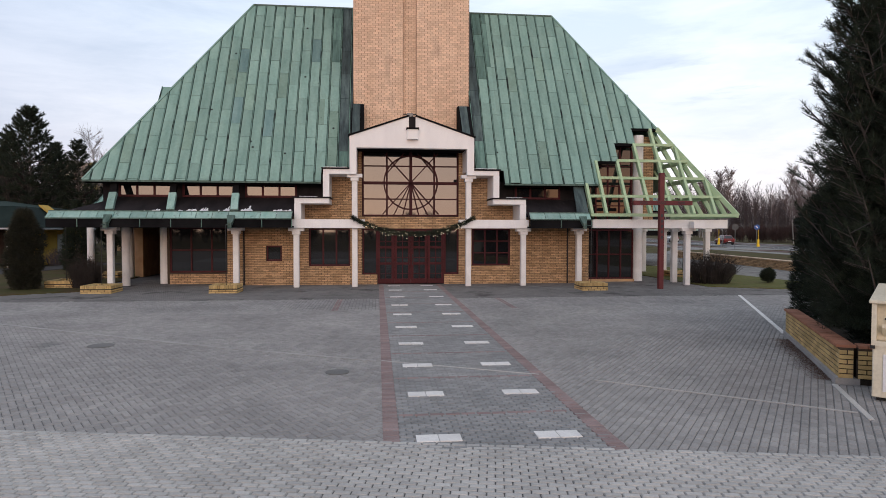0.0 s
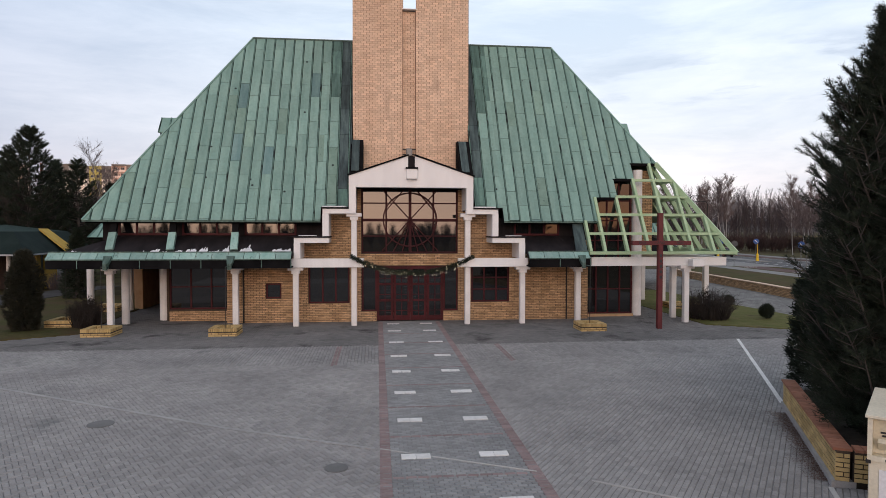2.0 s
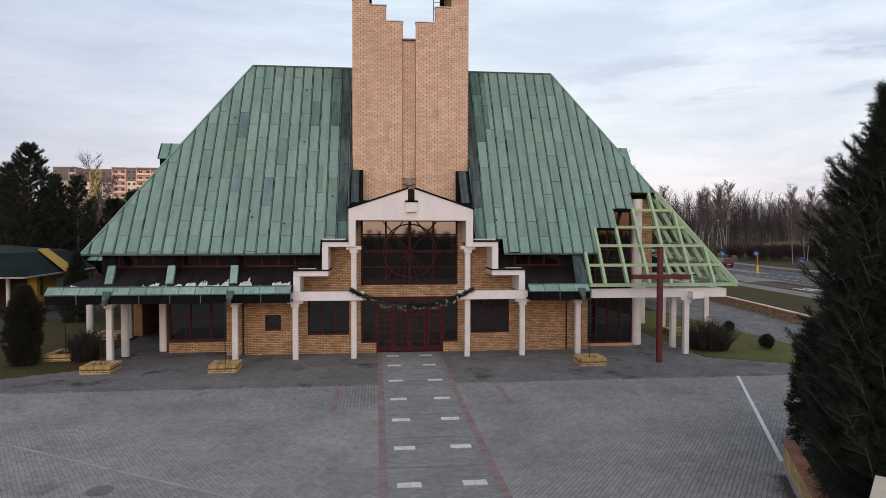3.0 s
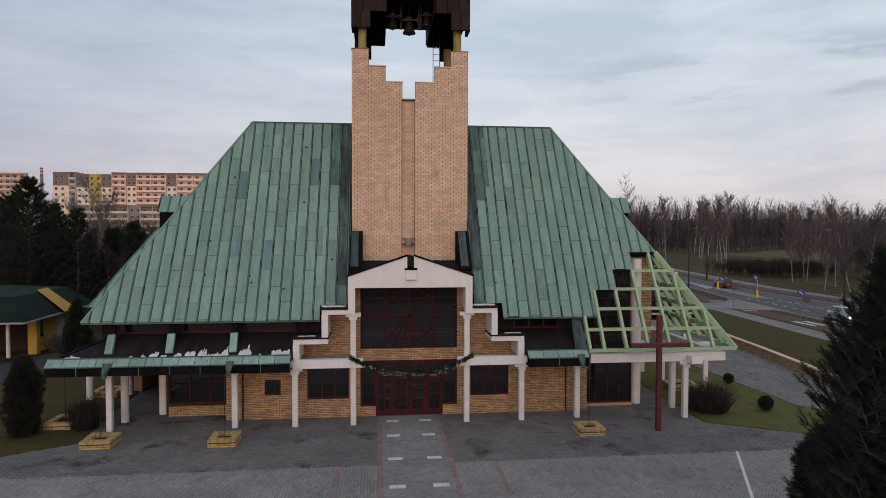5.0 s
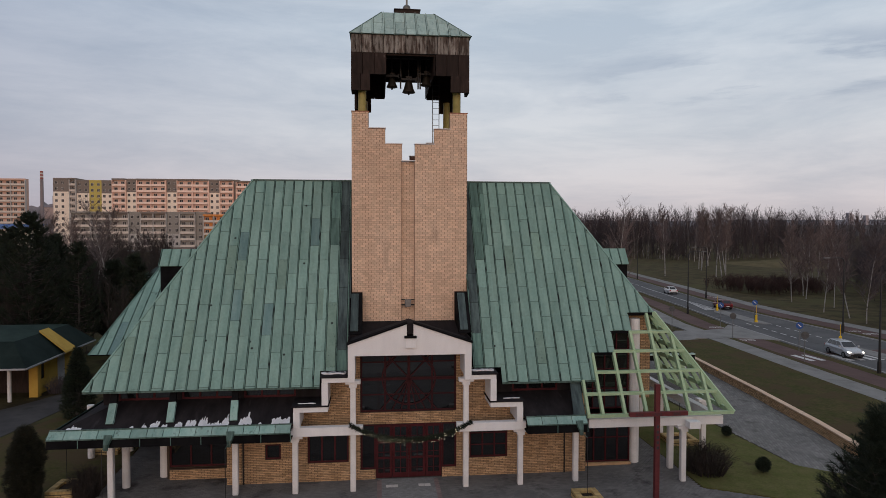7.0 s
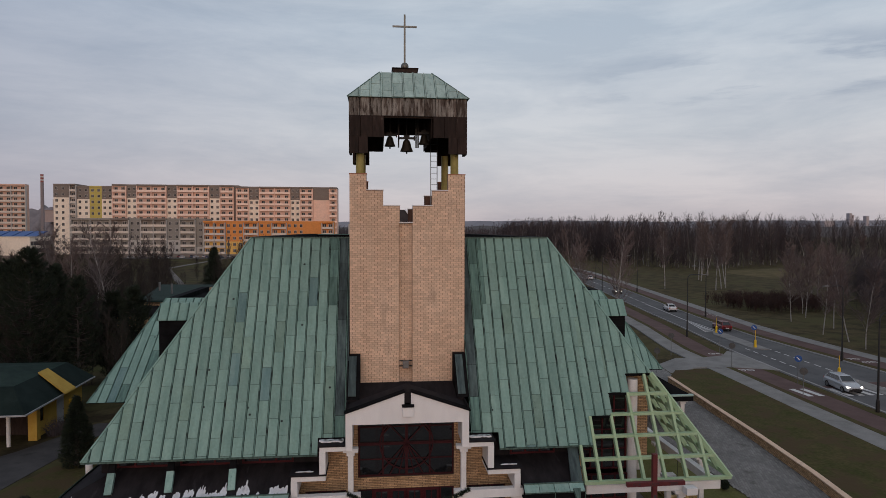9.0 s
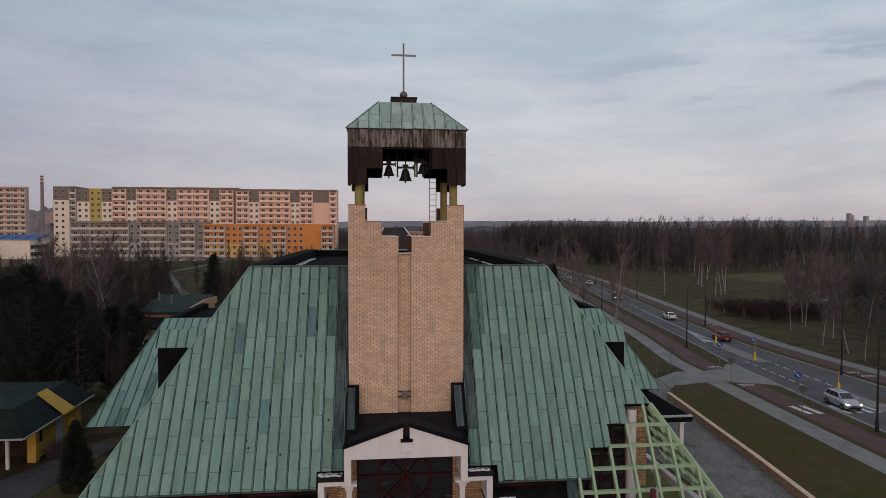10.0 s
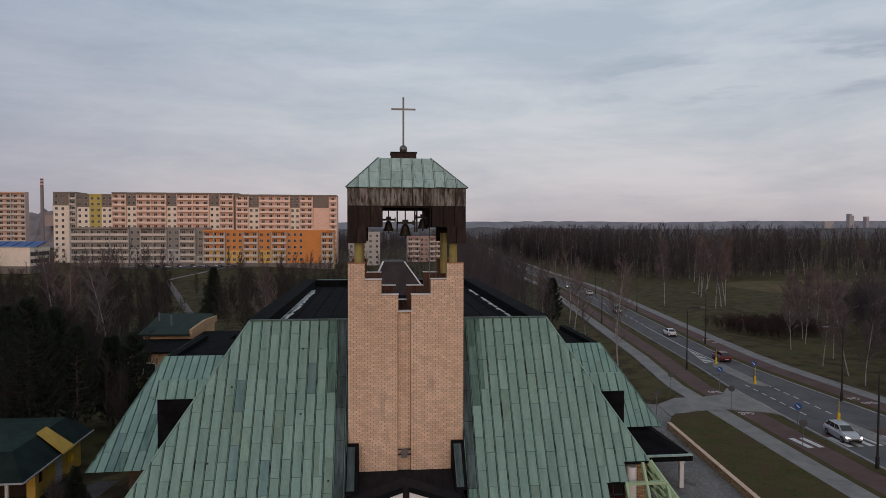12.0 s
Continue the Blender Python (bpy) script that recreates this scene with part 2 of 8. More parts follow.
COLUMN = material("painted_column", (0.70, 0.69, 0.69), (0.80, 0.79, 0.785), size=0.6, rough=0.8, fine=40, bump=0.1, stain=(0.40, 0.37, 0.34), stain_size=0.35, stain_at=0.68, spec=0.2)
RED_FRAME = material("dark_red_frame", (0.048, 0.008, 0.011), (0.074, 0.012, 0.016), size=0.5, rough=0.55, fine=25, bump=0.05, spec=0.2)
RED_CROSS = material("oxide_red_paint", (0.105, 0.018, 0.022), (0.14, 0.028, 0.030), size=0.4, rough=0.6, fine=25)
GREEN_GRID = material("mint_green_paint", (0.34, 0.49, 0.30), (0.42, 0.56, 0.36), size=0.6, rough=0.6, fine=25, stain=(0.22, 0.30, 0.2), stain_at=0.68)
GLASS = glass_dark("window_glass", (0.010, 0.011, 0.013))
WOOD_BROWN = material("brown_cladding", (0.020, 0.013, 0.011), (0.040, 0.026, 0.022), size=0.5, rough=0.75, fine=20, vary=0.3, stain=(0.24, 0.22, 0.205), stain_size=0.5, stain_at=0.66, streak=(3, 3, 0.8), spec=0.2)
RUST = material("rust_brown_cladding", (0.095, 0.052, 0.040), (0.15, 0.085, 0.066), size=0.6, rough=0.8, fine=20, stain=(0.05, 0.03, 0.026), stain_size=0.5, stain_at=0.58, streak=(3, 3, 0.7), spec=0.15)
WOOD_GREY = material("weathered_grey_cladding", (0.24, 0.225, 0.205), (0.085, 0.066, 0.056), size=0.42, rough=0.85, fine=20, vary=0.25, low=0.42, high=0.58, stain=(0.026, 0.017, 0.014), stain_size=0.36, stain_at=0.53, streak=(3.5, 3.5, 0.6), spec=0.15)
PIPE_YELLOW = material("olive_yellow_pipe", (0.26, 0.22, 0.06), (0.36, 0.31, 0.10), size=0.5, rough=0.55, fine=20)
BELL = material("dark_bronze", (0.022, 0.019, 0.015), (0.04, 0.034, 0.026), size=0.3, rough=0.5, metal=0.35, fine=25)
IRON = material("dark_iron", (0.02, 0.02, 0.021), (0.04, 0.038, 0.037), size=0.4, rough=0.6, metal=0.3, fine=25)
GILT = material("dull_gilt", (0.13, 0.135, 0.125), (0.20, 0.20, 0.185), size=0.3, rough=0.5, metal=0.6, fine=20)
SNOW = material("old_snow", (0.72, 0.74, 0.78), (0.82, 0.84, 0.87), size=0.2, rough=0.9, fine=40, bump=0.4)
PAVER = material("grey_paver", (0.245, 0.238, 0.234), (0.325, 0.315, 0.307), size=2.4, rough=0.85, fine=45, vary=0.12, bump=0.25, stain=(0.175, 0.178, 0.178), stain_size=1.6, stain_at=0.6, spec=0.12)
PAVER_DARK = material("dark_grey_paver", (0.22, 0.225, 0.228), (0.285, 0.288, 0.29), size=1.8, rough=0.85, fine=45, vary=0.14, bump=0.25, spec=0.12)
PAVER_LIGHT = material("light_grey_paver", (0.36, 0.355, 0.345), (0.455, 0.445, 0.43), size=2.0, rough=0.85, fine=45, vary=0.12, bump=0.25, spec=0.12)
PAVER_RED = material("pink_paver", (0.225, 0.168, 0.166), (0.29, 0.222, 0.216), size=0.8, rough=0.85, fine=45, vary=0.12, bump=0.25, spec=0.12)
SLAB_WHITE = material("white_slab", (0.62, 0.605, 0.59), (0.74, 0.725, 0.71), size=0.3, rough=0.8, fine=50, vary=0.06)
JOINT = material("paving_joint", (0.125, 0.123, 0.122), (0.165, 0.162, 0.16), size=0.6, rough=0.95, fine=40)
ASPHALT = material("asphalt", (0.098, 0.098, 0.102), (0.135, 0.134, 0.136), size=3.0, rough=0.85, fine=25, stain=(0.075, 0.075, 0.078), stain_size=2.5, stain_at=0.6, spec=0.1)
PATH_DARK = material("dark_worn_path", (0.058, 0.056, 0.058), (0.085, 0.082, 0.083), size=1.6, rough=0.9, fine=25, stain=(0.042, 0.040, 0.040), stain_size=1.5, stain_at=0.58, spec=0.08)
LINE_WHITE = material("road_marking", (0.50, 0.50, 0.50), (0.62, 0.62, 0.61), size=0.4, rough=0.8, fine=30)
CYCLE_RED = material("red_cycle_paving", (0.105, 0.068, 0.064), (0.14, 0.092, 0.086), size=2.0, rough=0.85, fine=30, spec=0.1)
FOOTWAY = material("footway_slabs", (0.20, 0.196, 0.19), (0.265, 0.26, 0.252), size=1.5, rough=0.85, fine=12, spec=0.1, stain=(0.15, 0.145, 0.14), stain_size=2.0, stain_at=0.6)
KERB = material("concrete_kerb", (0.28, 0.275, 0.27), (0.36, 0.355, 0.35), size=0.8, rough=0.85, fine=30)
EARTH = material("winter_ground", (0.080, 0.068, 0.036), (0.042, 0.034, 0.021), size=2.6, rough=0.95, fine=3.0, bump=0.8, low=0.42, high=0.58, stain=(0.078, 0.078, 0.034), stain_size=9, stain_at=0.5, spec=0.05, grain=0.45)
GRASS = material("winter_grass", (0.056, 0.060, 0.021), (0.090, 0.074, 0.035), size=1.4, rough=0.95, fine=5, bump=0.9, low=0.32, high=0.68, stain=(0.082, 0.060, 0.034), stain_size=2.2, stain_at=0.47, spec=0.05, grain=0.5)
LAWN = material("green_lawn", (0.098, 0.108, 0.035), (0.138, 0.126, 0.055), size=0.8, rough=0.95, fine=16, bump=0.9, low=0.35, high=0.65, stain=(0.070, 0.056, 0.030), stain_size=1.8, stain_at=0.58, spec=0.05, grain=0.45)
FIELD = material("rough_field_grass", (0.098, 0.080, 0.042), (0.056, 0.046, 0.026), size=2.6, rough=0.95, fine=3.0, bump=0.8, low=0.42, high=0.58, stain=(0.086, 0.080, 0.037), stain_size=9, stain_at=0.5, spec=0.05, grain=0.45)
DRY_GRASS = material("dry_field_grass", (0.150, 0.118, 0.066), (0.105, 0.088, 0.046), size=4.0, rough=0.95, fine=3, bump=0.8, low=0.38, high=0.62, stain=(0.075, 0.056, 0.034), stain_size=5, stain_at=0.6, spec=0.05, grain=0.35)


# ---- building helpers ----
class Geo:
    """Vertices and faces of one part."""

    def __init__(self):
        self.v, self.f = [], []

    def add(self, verts, faces):
        o = len(self.v)
        self.v += [tuple(p) for p in verts]
        self.f += [tuple(i + o for i in f) for f in faces]
        return self

    def box(self, x0, y0, z0, x1, y1, z1):
        p = [(x, y, z) for z in (z0, z1) for y in (y0, y1) for x in (x0, x1)]
        return self.add(p, [(0, 2, 3, 1), (4, 5, 7, 6), (0, 1, 5, 4), (2, 6, 7, 3), (0, 4, 6, 2), (1, 3, 7, 5)])

    def beam(self, a, b, w, h, up=(0, 0, 1)):
        """A square bar from a to b, w wide and h deep (along up)."""
        a, b = Vector(a), Vector(b)
        d = (b - a).normalized()
        s = d.cross(Vector(up)).normalized() * (w / 2)
        u = s.cross(d).normalized() * (h / 2)
        p = [q + i * s + j * u for q in (a, b) for i, j in ((-1, -1), (1, -1), (1, 1), (-1, 1))]
        return self.add(p, [(3, 2, 1, 0), (4, 5, 6, 7), (0, 1, 5, 4), (1, 2, 6, 5), (2, 3, 7, 6), (3, 0, 4, 7)])

    def tube(self, a, b, r0, r1=None, n=10, caps=True):
        a, b = Vector(a), Vector(b)
        r1 = r0 if r1 is None else r1
        q = (b - a).to_track_quat("Z", "Y")
        p = []
        for c, r in ((a, r0), (b, r1)):
            p += [c + q @ Vector((r * math.cos(2 * math.pi * i / n), r * math.sin(2 * math.pi * i / n), 0)) for i in range(n)]
        f = [(i, (i + 1) % n, n + (i + 1) % n, n + i) for i in range(n)]
        if caps:
            f += [tuple(range(n - 1, -1, -1)), tuple(range(n, 2 * n))]
        return self.add(p, f)

    def lathe(self, centre, profile, n=14):
        """A turned shape: (radius, height) pairs from the bottom up."""
        c = Vector(centre)
        p = [c + Vector((r * math.cos(2 * math.pi * i / n), r * math.sin(2 * math.pi * i / n), z)) for r, z in profile for i in range(n)]
        f = [(k * n + i, k * n + (i + 1) % n, (k + 1) * n + (i + 1) % n, (k + 1) * n + i) for k in range(len(profile) - 1) for i in range(n)]
        f += [tuple(range(n - 1, -1, -1)), tuple(range((len(profile) - 1) * n, len(profile) * n))]
        return self.add(p, f)

    def prism(self, poly, vec):
        """A flat polygon pushed along vec."""
        n = len(poly)
        v = Vector(vec)
        p = [Vector(q) for q in poly] + [Vector(q) + v for q in poly]
        return self.add(p, [tuple(range(n - 1, -1, -1)), tuple(range(n, 2 * n))] + [(i, (i + 1) % n, n + (i + 1) % n, n + i) for i in range(n)])

    def mesh(self, name, mat):
        me = bpy.data.meshes.new(name)
        me.from_pydata(self.v, [], self.f)
        bm = bmesh.new()
        bm.from_mesh(me)
        bmesh.ops.recalc_face_normals(bm, faces=bm.faces)
        bm.to_mesh(me)
        bm.free()
        me.materials.append(mat)
        return me


def thing(name, at=(0, 0, 0), label="", category="", group="", kind=""):
    ob = new(name)
    ob.location = at
    ob.empty_display_size = 0.2
    return tagged(ob, label, category, group, kind)


def part(name, geo, mat, parent, label="", bevel=0.0, smooth=False, kind=""):
    """One mesh object under a thing; its geometry is given in world metres."""
    ob = new(name, geo.mesh(name, mat))
    if parent is not None:
        ob.parent = parent
        o = Vector()
        p = parent
        while p is not None:
            o += p.location
            p = p.parent
        ob.data.transform(Matrix.Translation(-o))
    if bevel:
        b = ob.modifiers.new("bevel", "BEVEL")
        b.width, b.segments, b.limit_method = bevel, 1, "ANGLE"
    if smooth:
        for p in ob.data.polygons:
            p.use_smooth = True
    return tagged(ob, label, kind=kind)


def structure(name, geo, mat, label="", category="", bevel=0.0):
    return tagged(part(name, geo, mat, None, label, bevel), category=category, kind="structure")


# ---- the roof's front plane ----
SL = 1.675
RZ, RY = 13.58, 32.2


def ry(z):
    return RY - (RZ - z) / SL


def xl(z):
    return -6.17 - (RZ - z) * 0.635


def xr(z):
    return 9.0 + (RZ - z) * 0.635


def clip(poly, a, b, c):
    """The part of a 2D polygon where a*u + b*v <= c."""
    out = []
    for i, p in enumerate(poly):
        q = poly[(i + 1) % len(poly)]
        dp, dq = a * p[0] + b * p[1] - c, a * q[0] + b * q[1] - c
        if dp <= 0:
            out.append(p)
        if dp * dq < 0:
            k = dp / (dp - dq)
            out.append((p[0] + (q[0] - p[0]) * k, p[1] + (q[1] - p[1]) * k))
    return out


def seamed_roof(owner, regions, to3d, width, length, seed, thick=0.012, u_start=None, mat=None, seam=None, dark=None, v_start=None):
    """Copper trays of one roof face: regions are convex 2D polygons (u across, v up the slope's height); every tray is a piece.
    Neighbouring trays are laid half a length apart; v_start is the first cross joint of the trays with an even number."""
    rnd = random.Random(seed)
    us = [p[0] for r in regions for p in r]
    u0 = min(us) if u_start is None else u_start
    n = int((max(us) - u0) / width) + 1
    nrm = (to3d(1, 0) - to3d(0, 0)).cross(to3d(0, 1) - to3d(0, 0)).normalized()
    for i in range(n):
        a, b = u0 + i * width, u0 + (i + 1) * width
        for reg in regions:
            strip = clip(clip(reg, -1, 0, -(a + 0.042)), 1, 0, b - 0.042)
            if len(strip) >= 3:
                vs = [p[1] for p in strip]
                v = (min(vs) if v_start is None else v_start) + (0.5 * length if i % 2 else 0) + rnd.uniform(-0.03, 0.03)
                while v > min(vs):
                    v -= length
                while v < max(vs):
                    tray = clip(clip(strip, 0, -1, -(v + 0.006)), 0, 1, v + length - 0.006)
                    v += length
                    if len(tray) < 3 or max(p[1] for p in tray) - min(p[1] for p in tray) < 0.03:
                        continue
                    lift = rnd.uniform(0.0, 0.010)
                    g = Geo().prism([to3d(*p) + nrm * lift for p in tray], nrm * thick)
                    m = mat or COPPER
                    if mat is None:
                        k = rnd.random()
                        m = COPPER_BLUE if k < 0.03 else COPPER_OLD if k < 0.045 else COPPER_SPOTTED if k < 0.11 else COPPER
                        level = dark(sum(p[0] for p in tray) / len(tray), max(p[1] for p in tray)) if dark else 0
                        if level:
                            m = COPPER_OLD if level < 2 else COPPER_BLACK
                    part("panel", g, m, owner)
            side = clip(clip(reg, -1, 0, -(a - 0.001)), 1, 0, a + 0.001)
            if len(side) >= 3:
                lo, hi = min(side, key=lambda p: p[1]), max(side, key=lambda p: p[1])
                part("seam", Geo().beam(to3d(a, lo[1]) + nrm * 0.012, to3d(a, hi[1]) + nrm * 0.012, 0.044, 0.075, nrm), seam or SEAM, owner)
    return owner


# ---- ground, plaza, road ----
def sheet(name, pts, z0, z1, mat, label, category):
    return structure(name, Geo().prism([(x, y, z0) for x, y in pts], (0, 0, z1 - z0)), mat, label, category)


sheet("ground", [(-2400, -600), (2400, -600), (2400, 4200), (-2400, 4200)], -0.6, -0.03, EARTH, "winter ground of dull grass and bare earth", "ground")
sheet("plaza", [(-24, -14), (12.4, -14), (12.4, 11), (17.2, 23.6), (13.9, 25.3), (13.9, 40), (-16, 40), (-11.4, 25.2), (-13.6, 24.0), (-24, 21)], -0.2, -0.012, JOINT, "sandy bed under the plaza's grey concrete pavers", "paving")
sheet("lawn_east", [(16.9, 23.75), (24.5, 21), (24.5, 23), (19.6, 27.3), (18.6, 40), (14.0, 40), (14.0, 25.35)], -0.2, 0.03, LAWN, "strip of patchy winter grass beside the church", "lawn")
sheet("lawn_west", [(-11.5, 25.3), (-13.7, 24.05), (-21.0, 22.6), (-20.5, 33), (-18.4, 40), (-12.6, 40)], -0.2, 0.03, GRASS, "patchy winter lawn beside the church", "lawn")
sheet("driveway", [(19.75, 27.35), (22.6, 24.0), (23.2, 27.0), (24.1, 32.0), (24.95, 38.6), (25.6, 45.0), (26.6, 54.4), (28.7, 57.8), (29.2, 62.0), (24.0, 64), (18.8, 42)], -0.2, -0.012, JOINT, "grey block-paved driveway beside the church", "driveway")
sheet("yard_path", [(-21.1, 22.6), (-24, 21.2), (-30, 21.5), (-30, 30), (-22.5, 41.5), (-20, 47), (-18.3, 47), (-20.4, 33)], -0.2, -0.004, PATH_DARK, "grey path beside the yellow house", "path")
# the land east of the driveway lies half a metre higher, held by the low brick wall
RL = 0.5
# the road's middle, half its width, and how much closer the near paths run: it bends away to the north-east
ROAD = [(36.5, -60, 5.0, 0), (41.6, 20, 5.0, 0), (42.6, 42.6, 5.0, 0), (43.3, 54.8, 4.7, 0), (43.8, 67, 4.0, 0.1), (44.5, 75, 3.35, 0.8), (45.4, 83, 3.0, 1.4), (47.2, 96.5, 3.0, 1.5), (49.4, 111.5, 3.0, 1.5), (52.1, 130, 3.0, 1.5), (57.2, 165.5, 3.0, 1.5),
        (60.2, 189, 3.0, 1.5), (63.6, 241, 3.0, 1.5), (65.2, 266, 3.0, 1.5), (67.2, 290, 3.0, 1.5), (75.6, 390, 3.0, 1.5), (91.5, 530, 3.0, 1.5), (137, 877, 3.0, 1.5)]


def band(name, far, o0, o1, z0, z1, mat, label, category):
    """A strip along the road between two offsets: from the far edge outward, from the near paths' line, or (far None) in half widths from the middle."""
    g = Geo()
    rows = []
    for x, y, half, near in ROAD:
        rows.append([x + (half + o if far else -11.2 + near + o if far is False else half * o) for o in (o0, o1)] + [y])
    for (a0, a1, ya), (b0, b1, yb) in zip(rows, rows[1:]):
        g.prism([(a0, ya, z0), (a1, ya, z0), (b1, yb, z0), (b0, yb, z0)], (0, 0, z1 - z0))
    return structure(name, g, mat, label, category)


def middle(y, share=0.0):
    """A place on the road at y, share: -1 near edge, 1 far edge."""
    for (x0, y0, h0, n0), (x1, y1, h1, n1) in zip(ROAD, ROAD[1:]):
        if y0 <= y <= y1:
            k = (y - y0) / (y1 - y0)
            return x0 + (x1 - x0) * k + share * (h0 + (h1 - h0) * k)
    return ROAD[-1][0]


WALL_LINE = [(23.2, 27.0), (24.1, 32.0), (24.95, 38.6), (25.6, 45.0), (26.6, 54.4)]
EAST = [((19, -70), (23, -70)), ((20.5, 5), (24.5, 5)), ((23.3, 26.9), (23.5, 26.9))] + [((x + 0.1, y), (x + 0.24, y)) for x, y in WALL_LINE[1:]] + [((28.0, 57.4), (31.0, 57.4)), ((28.6, 61.5), (31.4, 61.5)), ((30.5, 80), (34, 80)), ((37, 110), (40.5, 110)), ((46, 165), (49, 165)), ((53, 245), (56, 245)), ((64, 390), (67, 390)), ((80, 530), (84, 530)), ((124, 877), (128, 877)), ((200, 1400), (210, 1400))]
g = Geo()
for (b0, t0), (b1, t1) in zip(EAST, EAST[1:]):
    g.add([(*b0, -0.1), (*t0, RL - 0.06), (*t1, RL - 0.06), (*b1, -0.1)], [(0, 1, 2, 3)])
    g.add([(*t0, RL - 0.06), (1600, t0[1], RL - 0.06), (1600, t1[1], RL - 0.06), (*t1, RL - 0.06)], [(0, 1, 2, 3)])
structure("ground_east", g, FIELD, "rough winter field beyond the retaining wall", "ground")
band("road", None, -1, 1, RL - 0.25, RL - 0.004, ASPHALT, "grey two-lane asphalt road", "road")
band("kerb_near", None, -1.04, -1, RL - 0.25, RL + 0.09, KERB, "pale concrete kerb", "kerb")
band("kerb_far", None, 1, 1.04, RL - 0.25, RL + 0.09, KERB, "pale concrete kerb", "kerb")
band("verge_far", True, 0.2, 1.25, RL - 0.25, RL + 0.05, GRASS, "narrow grass verge", "verge")
band("cycle_path_far", True, 1.25, 3.65, RL - 0.25, RL + 0.035, CYCLE_RED, "dull red block-paved cycle path", "cycle path")
band("pavement_far", True, 3.65, 5.55, RL - 0.25, RL + 0.06, FOOTWAY, "pale concrete footway", "pavement")
band("verge_near", False, 4.98, 5.9, RL - 0.25, RL + 0.048, GRASS, "narrow grass verge", "verge")
band("cycle_path_near", False, 2.6, 4.98, RL - 0.25, RL + 0.035, CYCLE_RED, "dull red block-paved cycle path", "cycle path")
band("verge_mid", False, 1.95, 2.6, RL - 0.25, RL + 0.05, GRASS, "narrow grass verge", "verge")
band("pavement_near", False, 0.0, 1.95, RL - 0.25, RL + 0.06, FOOTWAY, "pale concrete footway", "pavement")
sheet("lawn_road", [(x + 0.2, y) for x, y in WALL_LINE] + [(28.6, 57.0), (32.2, 57.2), (31.75, 48), (31.5, 41), (30.4, 20), (24.0, 10)], 0.2, RL + 0.05, GRASS, "sloping winter lawn beside the road", "lawn")
g = Geo().prism([(28.7, 58.0, -0.1), (31.2, 57.8, RL - 0.05), (31.2, 62.3, RL - 0.05), (29.2, 62.0, -0.1)], (0, 0, 0.118))
g.prism([(31.2, 57.8, RL - 0.05), (34.0, 57.9, RL - 0.05), (36.8, 56.8, RL - 0.05), (38.6, 55.8, RL - 0.05), (39.2, 59, RL - 0.05), (39.25, 64.4, RL - 0.05), (38.9, 65.6, RL - 0.05), (37.0, 63.2, RL - 0.05), (34.4, 62.4, RL - 0.05), (31.2, 62.3, RL - 0.05)], (0, 0, 0.118))
structure("junction", g, FOOTWAY, "pale block-paved driveway crossing", "driveway")

# ---- the church ----
church = thing("church", (1.5, 30, 0), "modern yellow brick church with steep green copper roof", "church")


def wall(g, x0, x1, z0, z1, y0, y1, holes=()):
    """A wall along x with rectangular openings (x0, x1, z0, z1), in blocks."""
    xs = sorted({x0, x1, *[min(max(v, x0), x1) for h in holes for v in h[:2]]})
    zs = sorted({z0, z1, *[min(max(v, z0), z1) for h in holes for v in h[2:]]})
    for a, b in zip(xs, xs[1:]):
        for c, d in zip(zs, zs[1:]):
            m, n = (a + b) / 2, (c + d) / 2
            if not any(h[0] < m < h[1] and h[2] < n < h[3] for h in holes):
                g.box(a, y0, c, b, y1, d)
    return g


